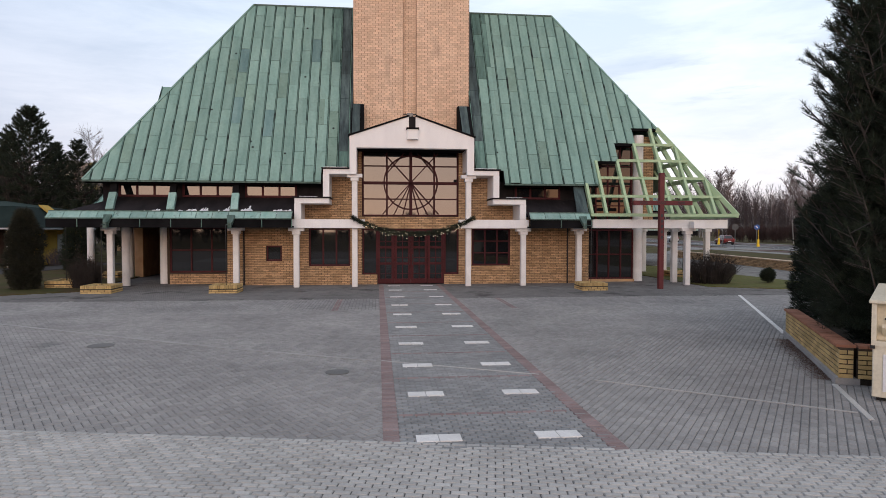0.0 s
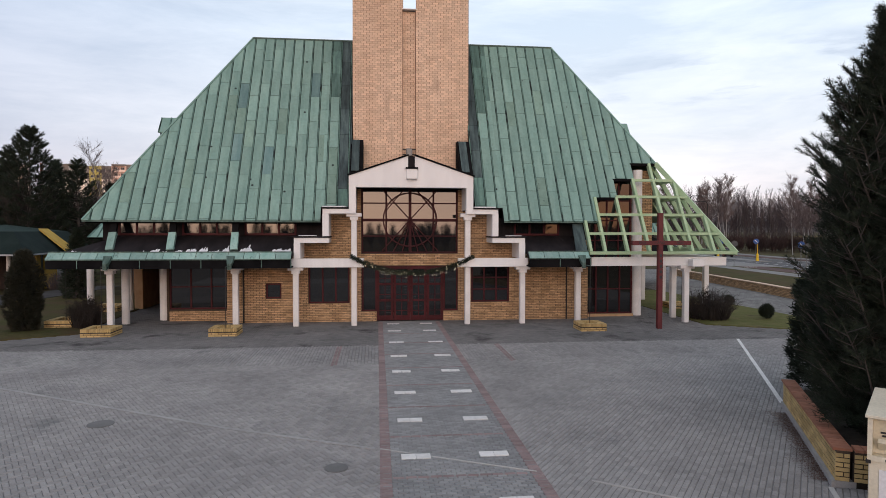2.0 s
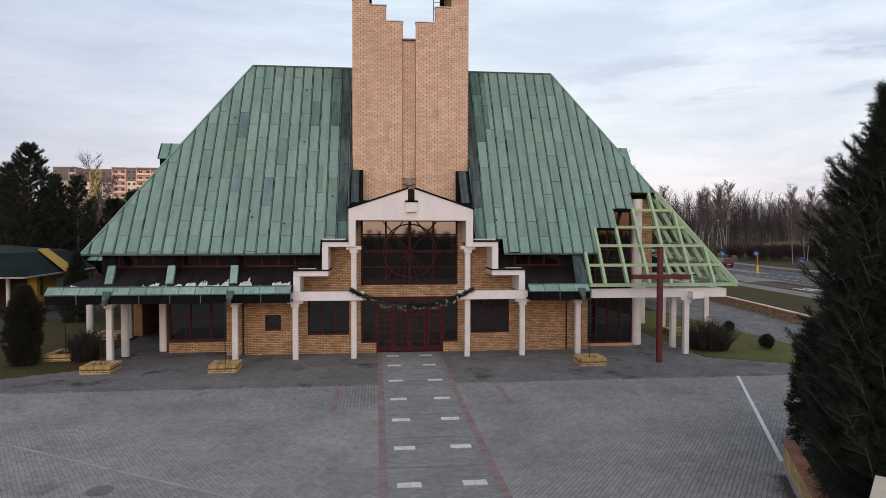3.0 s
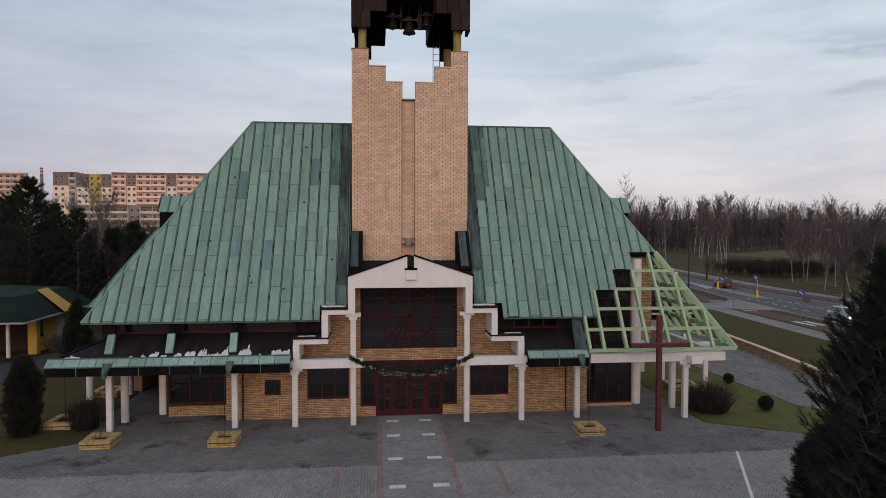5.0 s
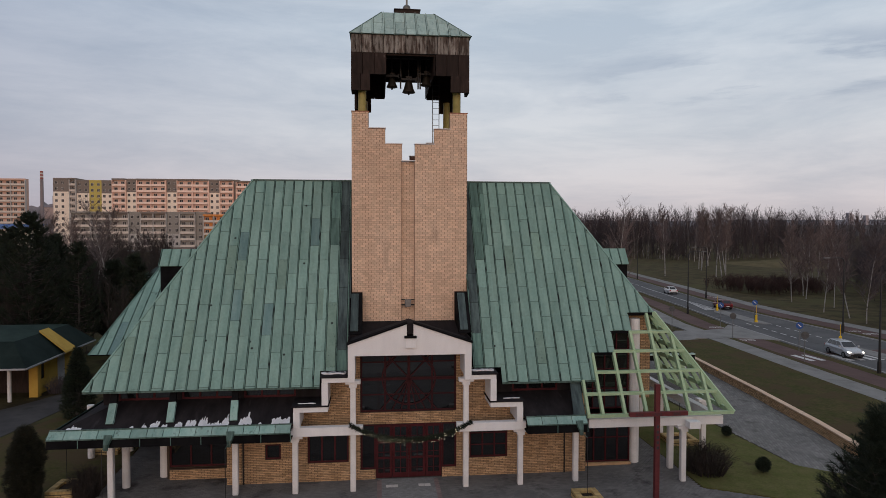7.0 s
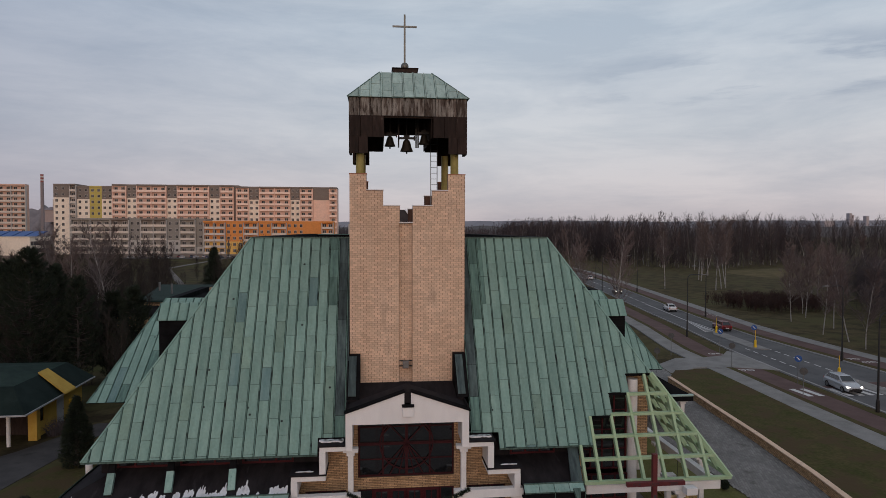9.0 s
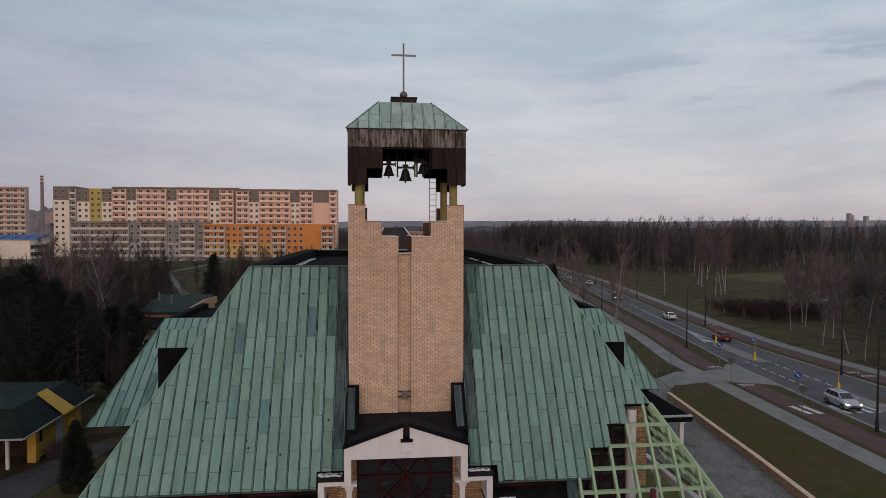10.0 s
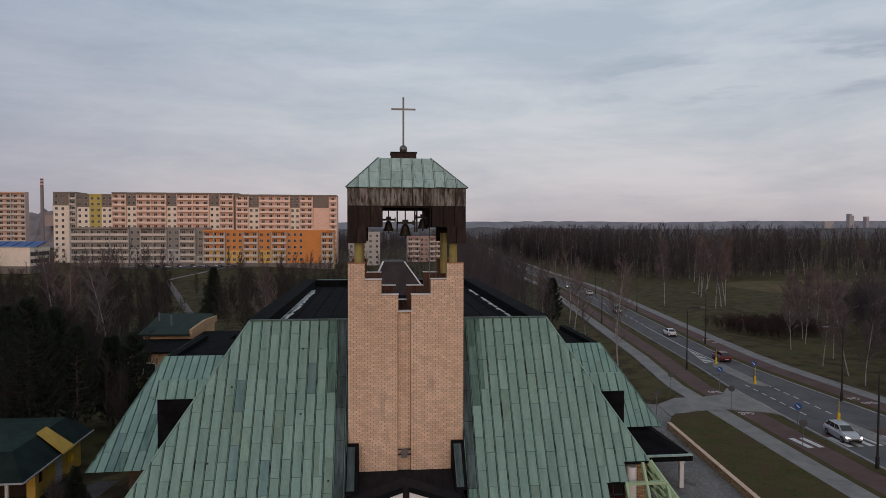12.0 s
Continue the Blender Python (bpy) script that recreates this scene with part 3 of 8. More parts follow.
def bricks(name, owner, spans, v0, v1, to3d, nrm, mat, lng=0.25, high=0.075, gap=0.014, out=0.009, near=None, seed=1, bed=None):
    """Courses of bricks on a wall: spans(v) gives the stretches (u0, u1) that a course covers. near(u, v) picks those that become pieces."""
    rnd = random.Random(seed)
    v, row = v0, 0
    verts, faces = [], []
    nrm = Vector(nrm)
    shared = {}
    while v + high * 0.6 < v1:
        top = min(v + high, v1) - (gap if bed is None else bed)
        for a, b in spans((v + top) / 2):
            u = a - (lng / 2 if row % 2 else 0)
            while u < b - 0.01:
                p, q = max(u, a), min(u + lng, b) - gap
                u += lng
                if q - p < 0.02:
                    continue
                d = out + rnd.uniform(-0.002, 0.002)
                e = 0.004
                if near and near((p + q) / 2, v):
                    o = to3d(p, v)
                    key = (round(q - p, 3), round(top - v, 3))
                    if key not in shared:
                        eu, ev = (to3d(1, 0) - to3d(0, 0)), (to3d(0, 1) - to3d(0, 0))
                        w, h = key
                        base = [Vector(), eu * w, eu * w + ev * h, ev * h]
                        lid = [eu * e + ev * e, eu * (w - e) + ev * e, eu * (w - e) + ev * (h - e), eu * e + ev * (h - e)]
                        me = bpy.data.meshes.new(name)
                        me.from_pydata(base + [c + nrm * out for c in lid], [], [(4, 5, 6, 7), (0, 1, 5, 4), (1, 2, 6, 5), (2, 3, 7, 6), (3, 0, 4, 7)])
                        me.materials.append(mat)
                        shared[key] = me
                    ob = new("brick", shared[key])
                    ob.parent = owner
                    off, pp = Vector(), owner
                    while pp is not None:
                        off += pp.location
                        pp = pp.parent
                    ob.location = o - off + nrm * (d - out)
                    continue
                k = len(verts)
                verts += [to3d(p, v), to3d(q, v), to3d(q, top), to3d(p, top)]
                verts += [to3d(x, y) + nrm * d for x, y in ((p + e, v + e), (q - e, v + e), (q - e, top - e), (p + e, top - e))]
                faces += [(k + 4, k + 5, k + 6, k + 7), (k, k + 1, k + 5, k + 4), (k + 1, k + 2, k + 6, k + 5), (k + 2, k + 3, k + 7, k + 6), (k + 3, k, k + 4, k + 7)]
        v += high
        row += 1
    if verts:
        g = Geo()
        g.v, g.f = [tuple(p) for p in verts], faces
        part(name, g, mat, owner, "courses of bricks", kind="stuff")


def cut(x0, x1, v, holes):
    """The stretches of x0..x1 at height v outside the holes."""
    out, a = [], x0
    for h in sorted(h for h in holes if h[2] < v < h[3]):
        if h[0] > a:
            out.append((a, min(h[0], x1)))
        a = max(a, h[1])
    if a < x1:
        out.append((a, x1))
    return out


FY = 27.63
WIN = {"upper": (-0.74, 3.53, 3.01, 5.99), "door": (-0.07, 2.89, 0.0, 2.46), "side_a": (-0.73, -0.07, 0.44, 2.46), "side_b": (2.89, 3.54, 0.44, 2.46), "low_a": (-3.04, -1.26, 0.82, 2.48), "low_b": (4.15, 5.88, 0.82, 2.48), "small": (-4.86, -4.2, 1.05, 1.72)}
HOLES = list(WIN.values())
g = Geo()
wall(g, -6.5, 9.55, 0, 3.0, FY + 0.012, FY + 0.4, HOLES)
wall(g, -3.3, 6.15, 3.0, 3.7, FY + 0.012, FY + 0.4, HOLES)
wall(g, -2.2, 5.05, 3.7, 4.9, FY + 0.012, FY + 0.4, HOLES)
wall(g, -1.0, 3.8, 4.9, 6.2, FY + 0.012, FY + 0.4, HOLES)
front_wall = part("front_wall", g, MORTAR, church, "yellow brick wall with dark joints")


def front_spans(v):
    a, b = (-6.5, 9.55) if v < 3.0 else (-3.3, 6.15) if v < 3.7 else (-2.2, 5.05) if v < 4.9 else (-1.0, 3.8)
    return cut(a, b, v, HOLES)


bricks("brickwork", front_wall, front_spans, 0.0, 6.2, lambda u, v: Vector((u, FY + 0.012, v)), (0, -1, 0), BRICK, near=lambda u, v: v < 0.82 and -3.4 < u < 6.3, seed=2)

# windows of the front
def window(owner, x0, x1, z0, z1, y, cols, rows, bar=0.07, depth=0.09, label="dark red window frame with dark panes", name="window", paint_=None):
    paint_ = paint_ or RED_FRAME
    w = part(name, wall(Geo(), x0, x1, z0, z1, y, y + depth, [(x0 + bar, x1 - bar, z0 + bar, z1 - bar)]), paint_, owner, label, bevel=0.006)
    cw, rh = (x1 - x0 - bar) / cols, (z1 - z0 - bar) / rows
    for i in range(1, cols):
        part("mullion", Geo().box(x0 + i * cw, y + 0.008, z0 + bar, x0 + i * cw + bar, y + depth - 0.01, z1 - bar), paint_, w, bevel=0.005)
    for j in range(1, rows):
        part("transom", Geo().box(x0 + bar, y + 0.014, z0 + j * rh + 0.01, x1 - bar, y + depth - 0.016, z0 + j * rh + bar - 0.01), paint_, w)
    for i in range(cols):
        for j in range(rows):
            gg = Geo().box(x0 + i * cw + bar * 0.5, y + depth * 0.55, z0 + j * rh + bar * 0.5, x0 + (i + 1) * cw + bar * 0.5, y + depth * 0.55 + 0.01, z0 + (j + 1) * rh + bar * 0.5)
            part("pane", gg, GLASS, w)
    return w


window(church, *WIN["low_a"], FY + 0.06, 3, 1)
window(church, *WIN["low_b"], FY + 0.06, 3, 3)
window(church, *WIN["side_a"], FY + 0.06, 1, 1, label="narrow dark side light in a red frame")
window(church, *WIN["side_b"], FY + 0.06, 1, 1, label="narrow dark side light in a red frame")
window(church, *WIN["small"], FY + 0.06, 1, 1, label="small square window in a red frame")
# the great window: four bays, a wheel with spokes
u0, u1, z0, z1 = WIN["upper"]
big = window(church, u0, u1, z0, z1, FY + 0.06, 4, 4, bar=0.075, label="great red-framed window with a wheel tracery", name="great_window", paint_=WINDOW_BAR)
cx, cz, rad = 1.4, 4.5, 1.18
g = Geo()
for i in range(40):
    a0, a1 = 2 * math.pi * i / 40, 2 * math.pi * (i + 1) / 40
    g.beam((cx + rad * math.cos(a0), FY + 0.03, cz + rad * math.sin(a0)), (cx + rad * math.cos(a1), FY + 0.03, cz + rad * math.sin(a1)), 0.06, 0.055, (0, 1, 0))
part("wheel", g, WINDOW_BAR, big)
for dx, dz in [(-1.2, 1.3), (1.2, 1.3), (-1.25, -1.4), (1.25, -1.4), (-0.75, -1.42), (0.75, -1.42), (-0.35, -1.42), (0.35, -1.42)]:
    part("spoke", Geo().beam((cx, FY + 0.025, cz), (cx + dx, FY + 0.025, cz + dz), 0.045, 0.045, (0, 1, 0)), WINDOW_BAR, big)
for dx, dz, ex, ez in [(-1.1, 0.35, -0.3, 1.3), (1.1, 0.35, 0.3, 1.3)]:
    part("spoke", Geo().beam((cx + dx, FY + 0.02, cz + dz), (cx + ex, FY + 0.02, cz + ez), 0.045, 0.045, (0, 1, 0)), WINDOW_BAR, big)
part("centre_post", Geo().box(cx - 0.06, FY + 0.005, z0 + 0.02, cx + 0.06, FY + 0.11, z1 - 0.02), WINDOW_BAR, big)
part("middle_rail", Geo().box(u0 + 0.02, FY + 0.008, 4.42, u1 - 0.02, FY + 0.11, 4.54), WINDOW_BAR, big)

# doors: two double leaves with small panes
dw = (2.89 + 0.07) / 4
for k in range(4):
    a = -0.07 + k * dw
    b = a + dw - 0.012
    holes = [(a + 0.11 + i * 0.27, a + 0.11 + i * 0.27 + 0.235, 0.25 + j * 0.72, 0.25 + j * 0.72 + 0.62) for i in range(2) for j in range(3)]
    leaf = part("door", wall(Geo(), a, b, 0.03, 2.44, FY + 0.05, FY + 0.11, holes), RED_FRAME, church, "dark red glazed door leaf", bevel=0.005)
    for h in holes:
        part("pane", Geo().box(h[0] - 0.01, FY + 0.078, h[2] - 0.01, h[1] + 0.01, FY + 0.086, h[3] + 0.01), GLASS, leaf)
        part("glazing_bar", Geo().box(h[0], FY + 0.062, h[2] + 0.2, h[1], FY + 0.1, h[2] + 0.225), RED_FRAME, leaf)
    if k in (1, 2):
        hx = b - 0.07 if k == 1 else a + 0.07
        part("door_handle", Geo().tube((hx, FY + 0.01, 0.85), (hx, FY + 0.01, 1.35), 0.014), IRON, leaf, "upright metal pull handle")

# white stepped portal
PY = 26.18
port = part("portal", Geo().prism([(-1.22, 26.15, 4.72), (-0.93, 26.15, 4.72), (-0.93, 26.15, 5.82), (3.70, 26.15, 5.82), (3.70, 26.15, 4.72), (4.0, 26.15, 4.72), (4.0, 26.15, 6.30), (1.52, 26.15, 7.14), (1.52, 26.15, 6.62), (1.24, 26.15, 6.62), (1.24, 26.15, 7.14), (-1.22, 26.15, 6.30)], (0, 0.35, 0)), WHITE, church, "white rendered stepped entrance portal", bevel=0.01)
for x0, x1 in ((-1.22, -0.93), (3.70, 4.0)):
    part("reveal", Geo().box(x0, 26.5, 4.9, x1, FY + 0.01, 6.2), WHITE, port)
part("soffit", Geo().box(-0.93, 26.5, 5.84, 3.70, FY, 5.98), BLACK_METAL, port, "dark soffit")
for sx, k in ((-1, 0), (1, 1)):
    X = lambda v: 1.39 + sx * v
    def bx(a, b, z0, z1, y0=PY, y1=FY + 0.005):
        return Geo().box(min(X(a), X(b)), y0, z0, max(X(a), X(b)), y1, z1)
    part("step_lintel", bx(2.61, 3.69, 4.72, 4.92), WHITE, port, bevel=0.008)
    part("step_cheek", bx(3.44, 3.70, 3.72, 4.718), WHITE, port, bevel=0.008)
    part("step_lintel", bx(3.44, 4.86, 3.50, 3.716), WHITE, port, bevel=0.008)
    part("step_cheek", bx(4.60, 4.87, 2.85, 3.498), WHITE, port, bevel=0.008)
    part("cap_flashing", bx(2.62, 3.76, 4.925, 4.99, PY - 0.05, 27.2), FELT, port)
    part("cap_flashing", bx(3.40, 4.94, 3.72, 3.78, PY - 0.05, 27.6), FELT, port)
    part("verge_flashing", Geo().beam((X(2.66), 26.3, 6.32), (X(0.13), 26.3, 7.18), 0.42, 0.06, (0, 0, 1)), BLACK_METAL, port)
for a, b in ((-3.62, -0.6), (3.38, 6.4)):
    part("lower_beam", Geo().box(a, 26.2, 2.48, b, 26.52, 2.846), WHITE, port, bevel=0.01)
part("spout_box", Geo().box(1.16, 25.92, 6.17, 1.61, 26.15, 6.58), WHITE, port, bevel=0.01)
part("spout_cap", Geo().box(1.13, 25.88, 6.58, 1.64, 26.2, 6.65), BLACK_METAL, port)
part("spout_channel", Geo().box(1.25, 26.2, 6.64, 1.51, 27.6, 6.70), BLACK_METAL, port)

# columns
def column(x, y, ztop, w=0.235, cap=True, label="white painted square column"):
    c = part("column", Geo().box(x - w / 2, y - w / 2, 0, x + w / 2, y + w / 2, ztop), COLUMN, church, label, bevel=0.025)
    if cap:
        part("capital", Geo().box(x - w / 2 - 0.05, y - w / 2 - 0.05, ztop - 0.26, x + w / 2 + 0.05, y + w / 2 + 0.05, ztop - 0.12).box(x - w / 2 - 0.2, y - w / 2 - 0.06, ztop - 0.12, x + w / 2 + 0.2, y + w / 2 + 0.06, ztop + 0.03), COLUMN, c, bevel=0.01)
    return c


def round_column(x, y, ztop, r=0.2, label="pale round concrete column"):
    return part("column", Geo().lathe((x, y, 0), [(r, 0), (r, ztop)], 20), COLUMN, church, label, smooth=False)


for x in (-3.43, 6.2):
    column(x, 26.48, 2.47)
for x in (-1.02, 3.80):
    column(x, 26.48, 4.72)
for x in (-10.86, -5.9, 8.72):
    column(x, 26.6, 2.49)
column(13.45, 26.1, 2.5, label="white painted column with flaking base")
for x, y in ((13.6, 27.6), (16.35, 29.7), (15.1, 31.8), (15.3, 34.8)):
    column(x, y, 2.6, 0.25)
for x, y in ((-10.75, 27.85), (-13.8, 31.6), (-12.3, 32.4), (-13.6, 35.4)):
    round_column(x, y, 2.6, 0.16)
round_column(-9.5, 28.95, 2.6, 0.21)
round_column(12.25, 28.6, 6.9, 0.24)

# porch roof behind the gable, tower flashings
g = Geo()
g.prism([(-1.24, 26.2, 6.30), (1.38, 26.2, 7.16), (4.02, 26.2, 6.30), (4.02, 26.2, 6.0), (-1.24, 26.2, 6.0)], (0, 1.5, 0))
g.prism([(-1.24, 27.7, 6.45), (4.02, 27.7, 6.45), (4.02, 29.45, 6.82), (-1.24, 29.45, 6.82)], (0, 0, -0.5))
g.box(-1.24, 26.45, 4.95, -1.2, 29.3, 6.45).box(3.98, 26.45, 4.95, 4.02, 29.3, 6.45)
part("porch_roof", g, FELT, church, "black sheet metal porch roof")
for x0, x1 in ((-1.24, -0.68), (3.66, 4.22)):
    part("tower_flashing", Geo().prism([(x0, 27.6, 6.5), (x0, 29.36, 6.5), (x0, 29.36, 8.18), (x0, 29.0, 8.18)], (x1 - x0, 0, 0)), BLACK_METAL, church)
    part("flashing_sheet", Geo().prism([(x0 + 0.06, 27.66, 6.62), (x1 - 0.16, 27.66, 6.62), (x1 - 0.16, 28.95, 8.14), (x0 + 0.06, 28.95, 8.14)], (0, -0.03, 0.025)), COPPER_BLACK, church, "blackened copper sheet")

# main roof
ROOF_LABEL = "steep standing-seam roof of green weathered copper"
roof = part("roof", Geo().prism([(xl(4.5), ry(4.43) + 0.06, 4.36), (-2.44, ry(4.43) + 0.06, 4.36), (-2.44, ry(5.0) + 0.06, 5.0), (-1.2, ry(5.0) + 0.06, 5.0), (-1.2, RY + 0.05, RZ - 0.06), (xl(RZ), RY + 0.05, RZ - 0.06)], (0, 0.18, -0.05)), BLACK_METAL, church, ROOF_LABEL)
roof_east = part("roof", Geo().prism([(4.24, ry(5.0) + 0.06, 5.0), (5.45, ry(5.0) + 0.06, 5.0), (5.45, ry(4.43) + 0.06, 4.36), (9.75, ry(4.43) + 0.06, 4.36), (9.75, ry(5.53) + 0.06, 5.53), (10.8, ry(5.53) + 0.06, 5.53), (10.8, ry(6.42) + 0.06, 6.42), (11.8, ry(6.42) + 0.06, 6.42), (11.8, ry(7.2) + 0.06, 7.2), (xr(7.2) - 0.05, ry(7.2) + 0.06, 7.2), (xr(RZ), RY + 0.05, RZ - 0.06), (4.24, RY + 0.05, RZ - 0.06)], (0, 0.18, -0.05)), BLACK_METAL, church, ROOF_LABEL)
to_front = lambda u, v: Vector((u, ry(v), v))
REG = [[(xl(4.43), 4.43), (-2.44, 4.43), (-2.44, RZ), (xl(RZ), RZ)], [(-2.44, 5.02), (-1.2, 5.02), (-1.2, RZ), (-2.44, RZ)],
       [(4.24, 5.02), (5.45, 5.02), (5.45, RZ), (4.24, RZ)], [(5.45, 4.43), (9.75, 4.43), (9.75, xr(RZ) and RZ - max(0, (9.75 - 9.0) / 0.635)), (9.0, RZ), (5.45, RZ)],
       [(9.75, 5.53), (10.8, 5.53), (10.8, RZ - (10.8 - 9.0) / 0.635), (9.75, RZ - (9.75 - 9.0) / 0.635)],
       [(10.8, 6.42), (11.8, 6.42), (11.8, RZ - (11.8 - 9.0) / 0.635), (10.8, RZ - (10.8 - 9.0) / 0.635)],
       [(11.8, 7.2), (xr(7.2), 7.2), (11.8, RZ - (11.8 - 9.0) / 0.635)]]


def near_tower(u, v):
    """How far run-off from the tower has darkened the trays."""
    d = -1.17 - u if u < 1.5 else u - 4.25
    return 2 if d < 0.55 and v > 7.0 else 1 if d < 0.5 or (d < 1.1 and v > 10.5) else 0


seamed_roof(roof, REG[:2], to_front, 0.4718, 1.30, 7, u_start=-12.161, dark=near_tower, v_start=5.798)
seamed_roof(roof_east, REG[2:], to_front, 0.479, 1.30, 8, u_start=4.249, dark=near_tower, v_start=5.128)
for a, b in ((xl(4.43), -2.44), (5.45, 9.75)):
    part("eave_flashing", Geo().box(a, ry(4.43) - 0.04, 4.36, b, ry(4.43) + 0.06, 4.425), COPPER_DARK, roof)
for a, b, z in ((9.75, 10.8, 5.53), (10.8, 11.8, 6.42), (11.8, xr(7.2), 7.2)):
    part("eave_flashing", Geo().box(a - 0.03, ry(z) - 0.05, z - 0.11, b, ry(z) + 0.3, z - 0.005), BLACK_METAL, roof)
for f, z0 in ((xl, 4.43), (xr, 7.2)):
    part("hip_capping", Geo().beam((f(z0), ry(z0) - 0.02, z0 + 0.01), (f(RZ), RY - 0.02, RZ + 0.02), 0.07, 0.05, (0, -1, 0.6)), COPPER, roof)
part("ridge_capping", Geo().box(xl(RZ), RY - 0.06, RZ - 0.02, xr(RZ), RY + 0.2, RZ + 0.05), COPPER_DARK, roof)
# side faces and the sunk flat top
for f, sg in ((xl, -1), (xr, 1)):
    pts = [(f(4.43), ry(4.43), 4.43), (f(RZ), RY, RZ), (f(RZ), 58, RZ), (f(4.43), 58, 4.43)]
    if sg > 0:
        pts = [(f(7.2), ry(7.2), 7.2), (f(RZ), RY, RZ), (f(RZ), 58, RZ), (f(4.43), 58, 4.43), (f(4.43), 31.5, 4.43), (f(5.5), 30.6, 5.5), (f(6.4), 29.6, 6.4)]
    part("side_slope", Geo().prism(pts, (sg * 0.04, 0, 0.02)), COPPER, roof, "green copper side slope")
part("back_slope", Geo().prism([(xl(4.43), 64, 4.43), (xr(4.43), 64, 4.43), (xr(RZ), 58, RZ), (xl(RZ), 58, RZ)], (0, 0.05, 0.02)), COPPER, roof)
flat = part("flat_roof", Geo().box(xl(RZ) + 0.85, RY + 0.7, RZ - 0.9, xr(RZ) - 0.85, 57.2, RZ - 0.55), BLACK_METAL, roof, "sunk black sheet metal flat roof")
g = Geo()
g.box(xl(RZ), RY, RZ - 0.9, xr(RZ), RY + 0.3, RZ - 0.02).box(xl(RZ), 57.2, RZ - 0.9, xr(RZ), 58, RZ - 0.02)
for x0, x1 in ((xl(RZ), xl(RZ) + 0.85), (xr(RZ) - 0.85, xr(RZ))):
    g.box(x0, RY + 0.3, RZ - 0.9, x1, 57.2, RZ - 0.02)
part("parapet", g, BLACK_METAL, roof, "dark sheet metal parapet")
for x0, x1 in ((xl(RZ) - 0.16, xl(RZ) + 0.86), (xr(RZ) - 0.86, xr(RZ) + 0.16)):
    part("parapet_cap", Geo().box(x0, RY + 0.22, RZ - 0.018, x1, 58.1, RZ + 0.05), BLACK_METAL, roof)
for i in range(14):
    x = xl(RZ) + 1.6 + i * 1.0
    part("flat_seam", Geo().box(x, RY + 0.75, RZ - 0.55, x + 0.03, 57.1, RZ - 0.51), BLACK_METAL, flat)

# the tower
TX0, TX1, TY, TZ = -1.17, 4.25, 29.4, 16.59
tower = thing("bell_tower", (1.54, 32, 6), "slender pale orange brick bell tower with a stepped opening", "bell tower")


def tower_spans(v):
    out = [(TX0, 1.14), (1.76, TX1)]
    if v < 8.18:
        out = [(-0.68, 1.14), (1.76, 3.66)]
    if v > 14.33:
        out = [(TX0, 1.17), (1.78, TX1)]
    if v > 15.12:
        out = [(TX0, 0.39), (2.69, TX1)]
    if v > 15.84:
        out = [(TX0, -0.38), (3.44, TX1)]
    return out


for y0, y1, nm in ((TY + 0.012, TY + 0.36, "front_slab"), (34.2, 34.6, "back_slab")):
    g = Geo()
    for a, b, z0, z1 in ((TX0, 1.14, 6.4, 14.33), (1.76, TX1, 6.4, 14.33), (TX0, 1.17, 14.33, 15.12), (1.78, TX1, 14.33, 15.12), (TX0, 0.39, 15.12, 15.84), (2.69, TX1, 15.12, 15.84), (TX0, -0.38, 15.84, TZ), (3.44, TX1, 15.84, TZ)):
        g.box(a, y0, z0, b, y1, z1)
    g.box(1.14, y0 + 0.2, 6.4, 1.76, y1, 14.3)
    slab = part(nm, g, MORTAR_PALE if nm == "front_slab" else RUST, tower, "pale orange brick slab with a stepped top" if nm == "front_slab" else "rust-brown clad slab with a stepped top")
    if nm == "front_slab":
        bricks("brickwork", slab, tower_spans, 6.6, TZ, lambda u, v: Vector((u, TY + 0.012, v)), (0, -1, 0), BRICK_TOWER, seed=5, high=0.1, lng=0.26, gap=0.02, bed=0.006)
        bricks("brickwork", slab, lambda v: [(1.14, 1.76)], 6.6, 14.3, lambda u, v: Vector((u, TY + 0.212, v)), (0, -1, 0), BRICK_TOWER, seed=6, high=0.1, lng=0.26, gap=0.02, bed=0.006)
    for a, b, z in ((TX0, -0.38, TZ), (-0.38, 0.39, 15.84), (0.39, 1.17, 15.12), (1.14, 1.78, 14.33), (1.78, 2.69, 15.12), (2.69, 3.44, 15.84), (3.44, TX1, TZ)):
        part("coping", Geo().box(a - 0.02, y0 - 0.03, z, b + 0.02, y1 + 0.02, z + 0.035), WHITE if z < 16 else BRICK_RED, slab)
for x0, x1 in ((TX0 + 0.01, TX0 + 0.35), (TX1 - 0.35, TX1 - 0.01)):
    part("side_slab", Geo().box(x0, TY + 0.36, 6.4, x1, 34.2, 15.8), MORTAR_PALE, tower)
part("tower_floor", Geo().box(TX0 + 0.35, TY + 0.4, 12.4, TX1 - 0.35, 34.2, 12.6), BLACK_METAL, tower)
for x in (-0.69, 3.78):
    for y in (29.72, 34.05):
        part("pillar", Geo().tube((x, y, 15.8), (x, y, 18.0), 0.19, n=18), PIPE_YELLOW, tower, "olive yellow steel pillar", smooth=False)

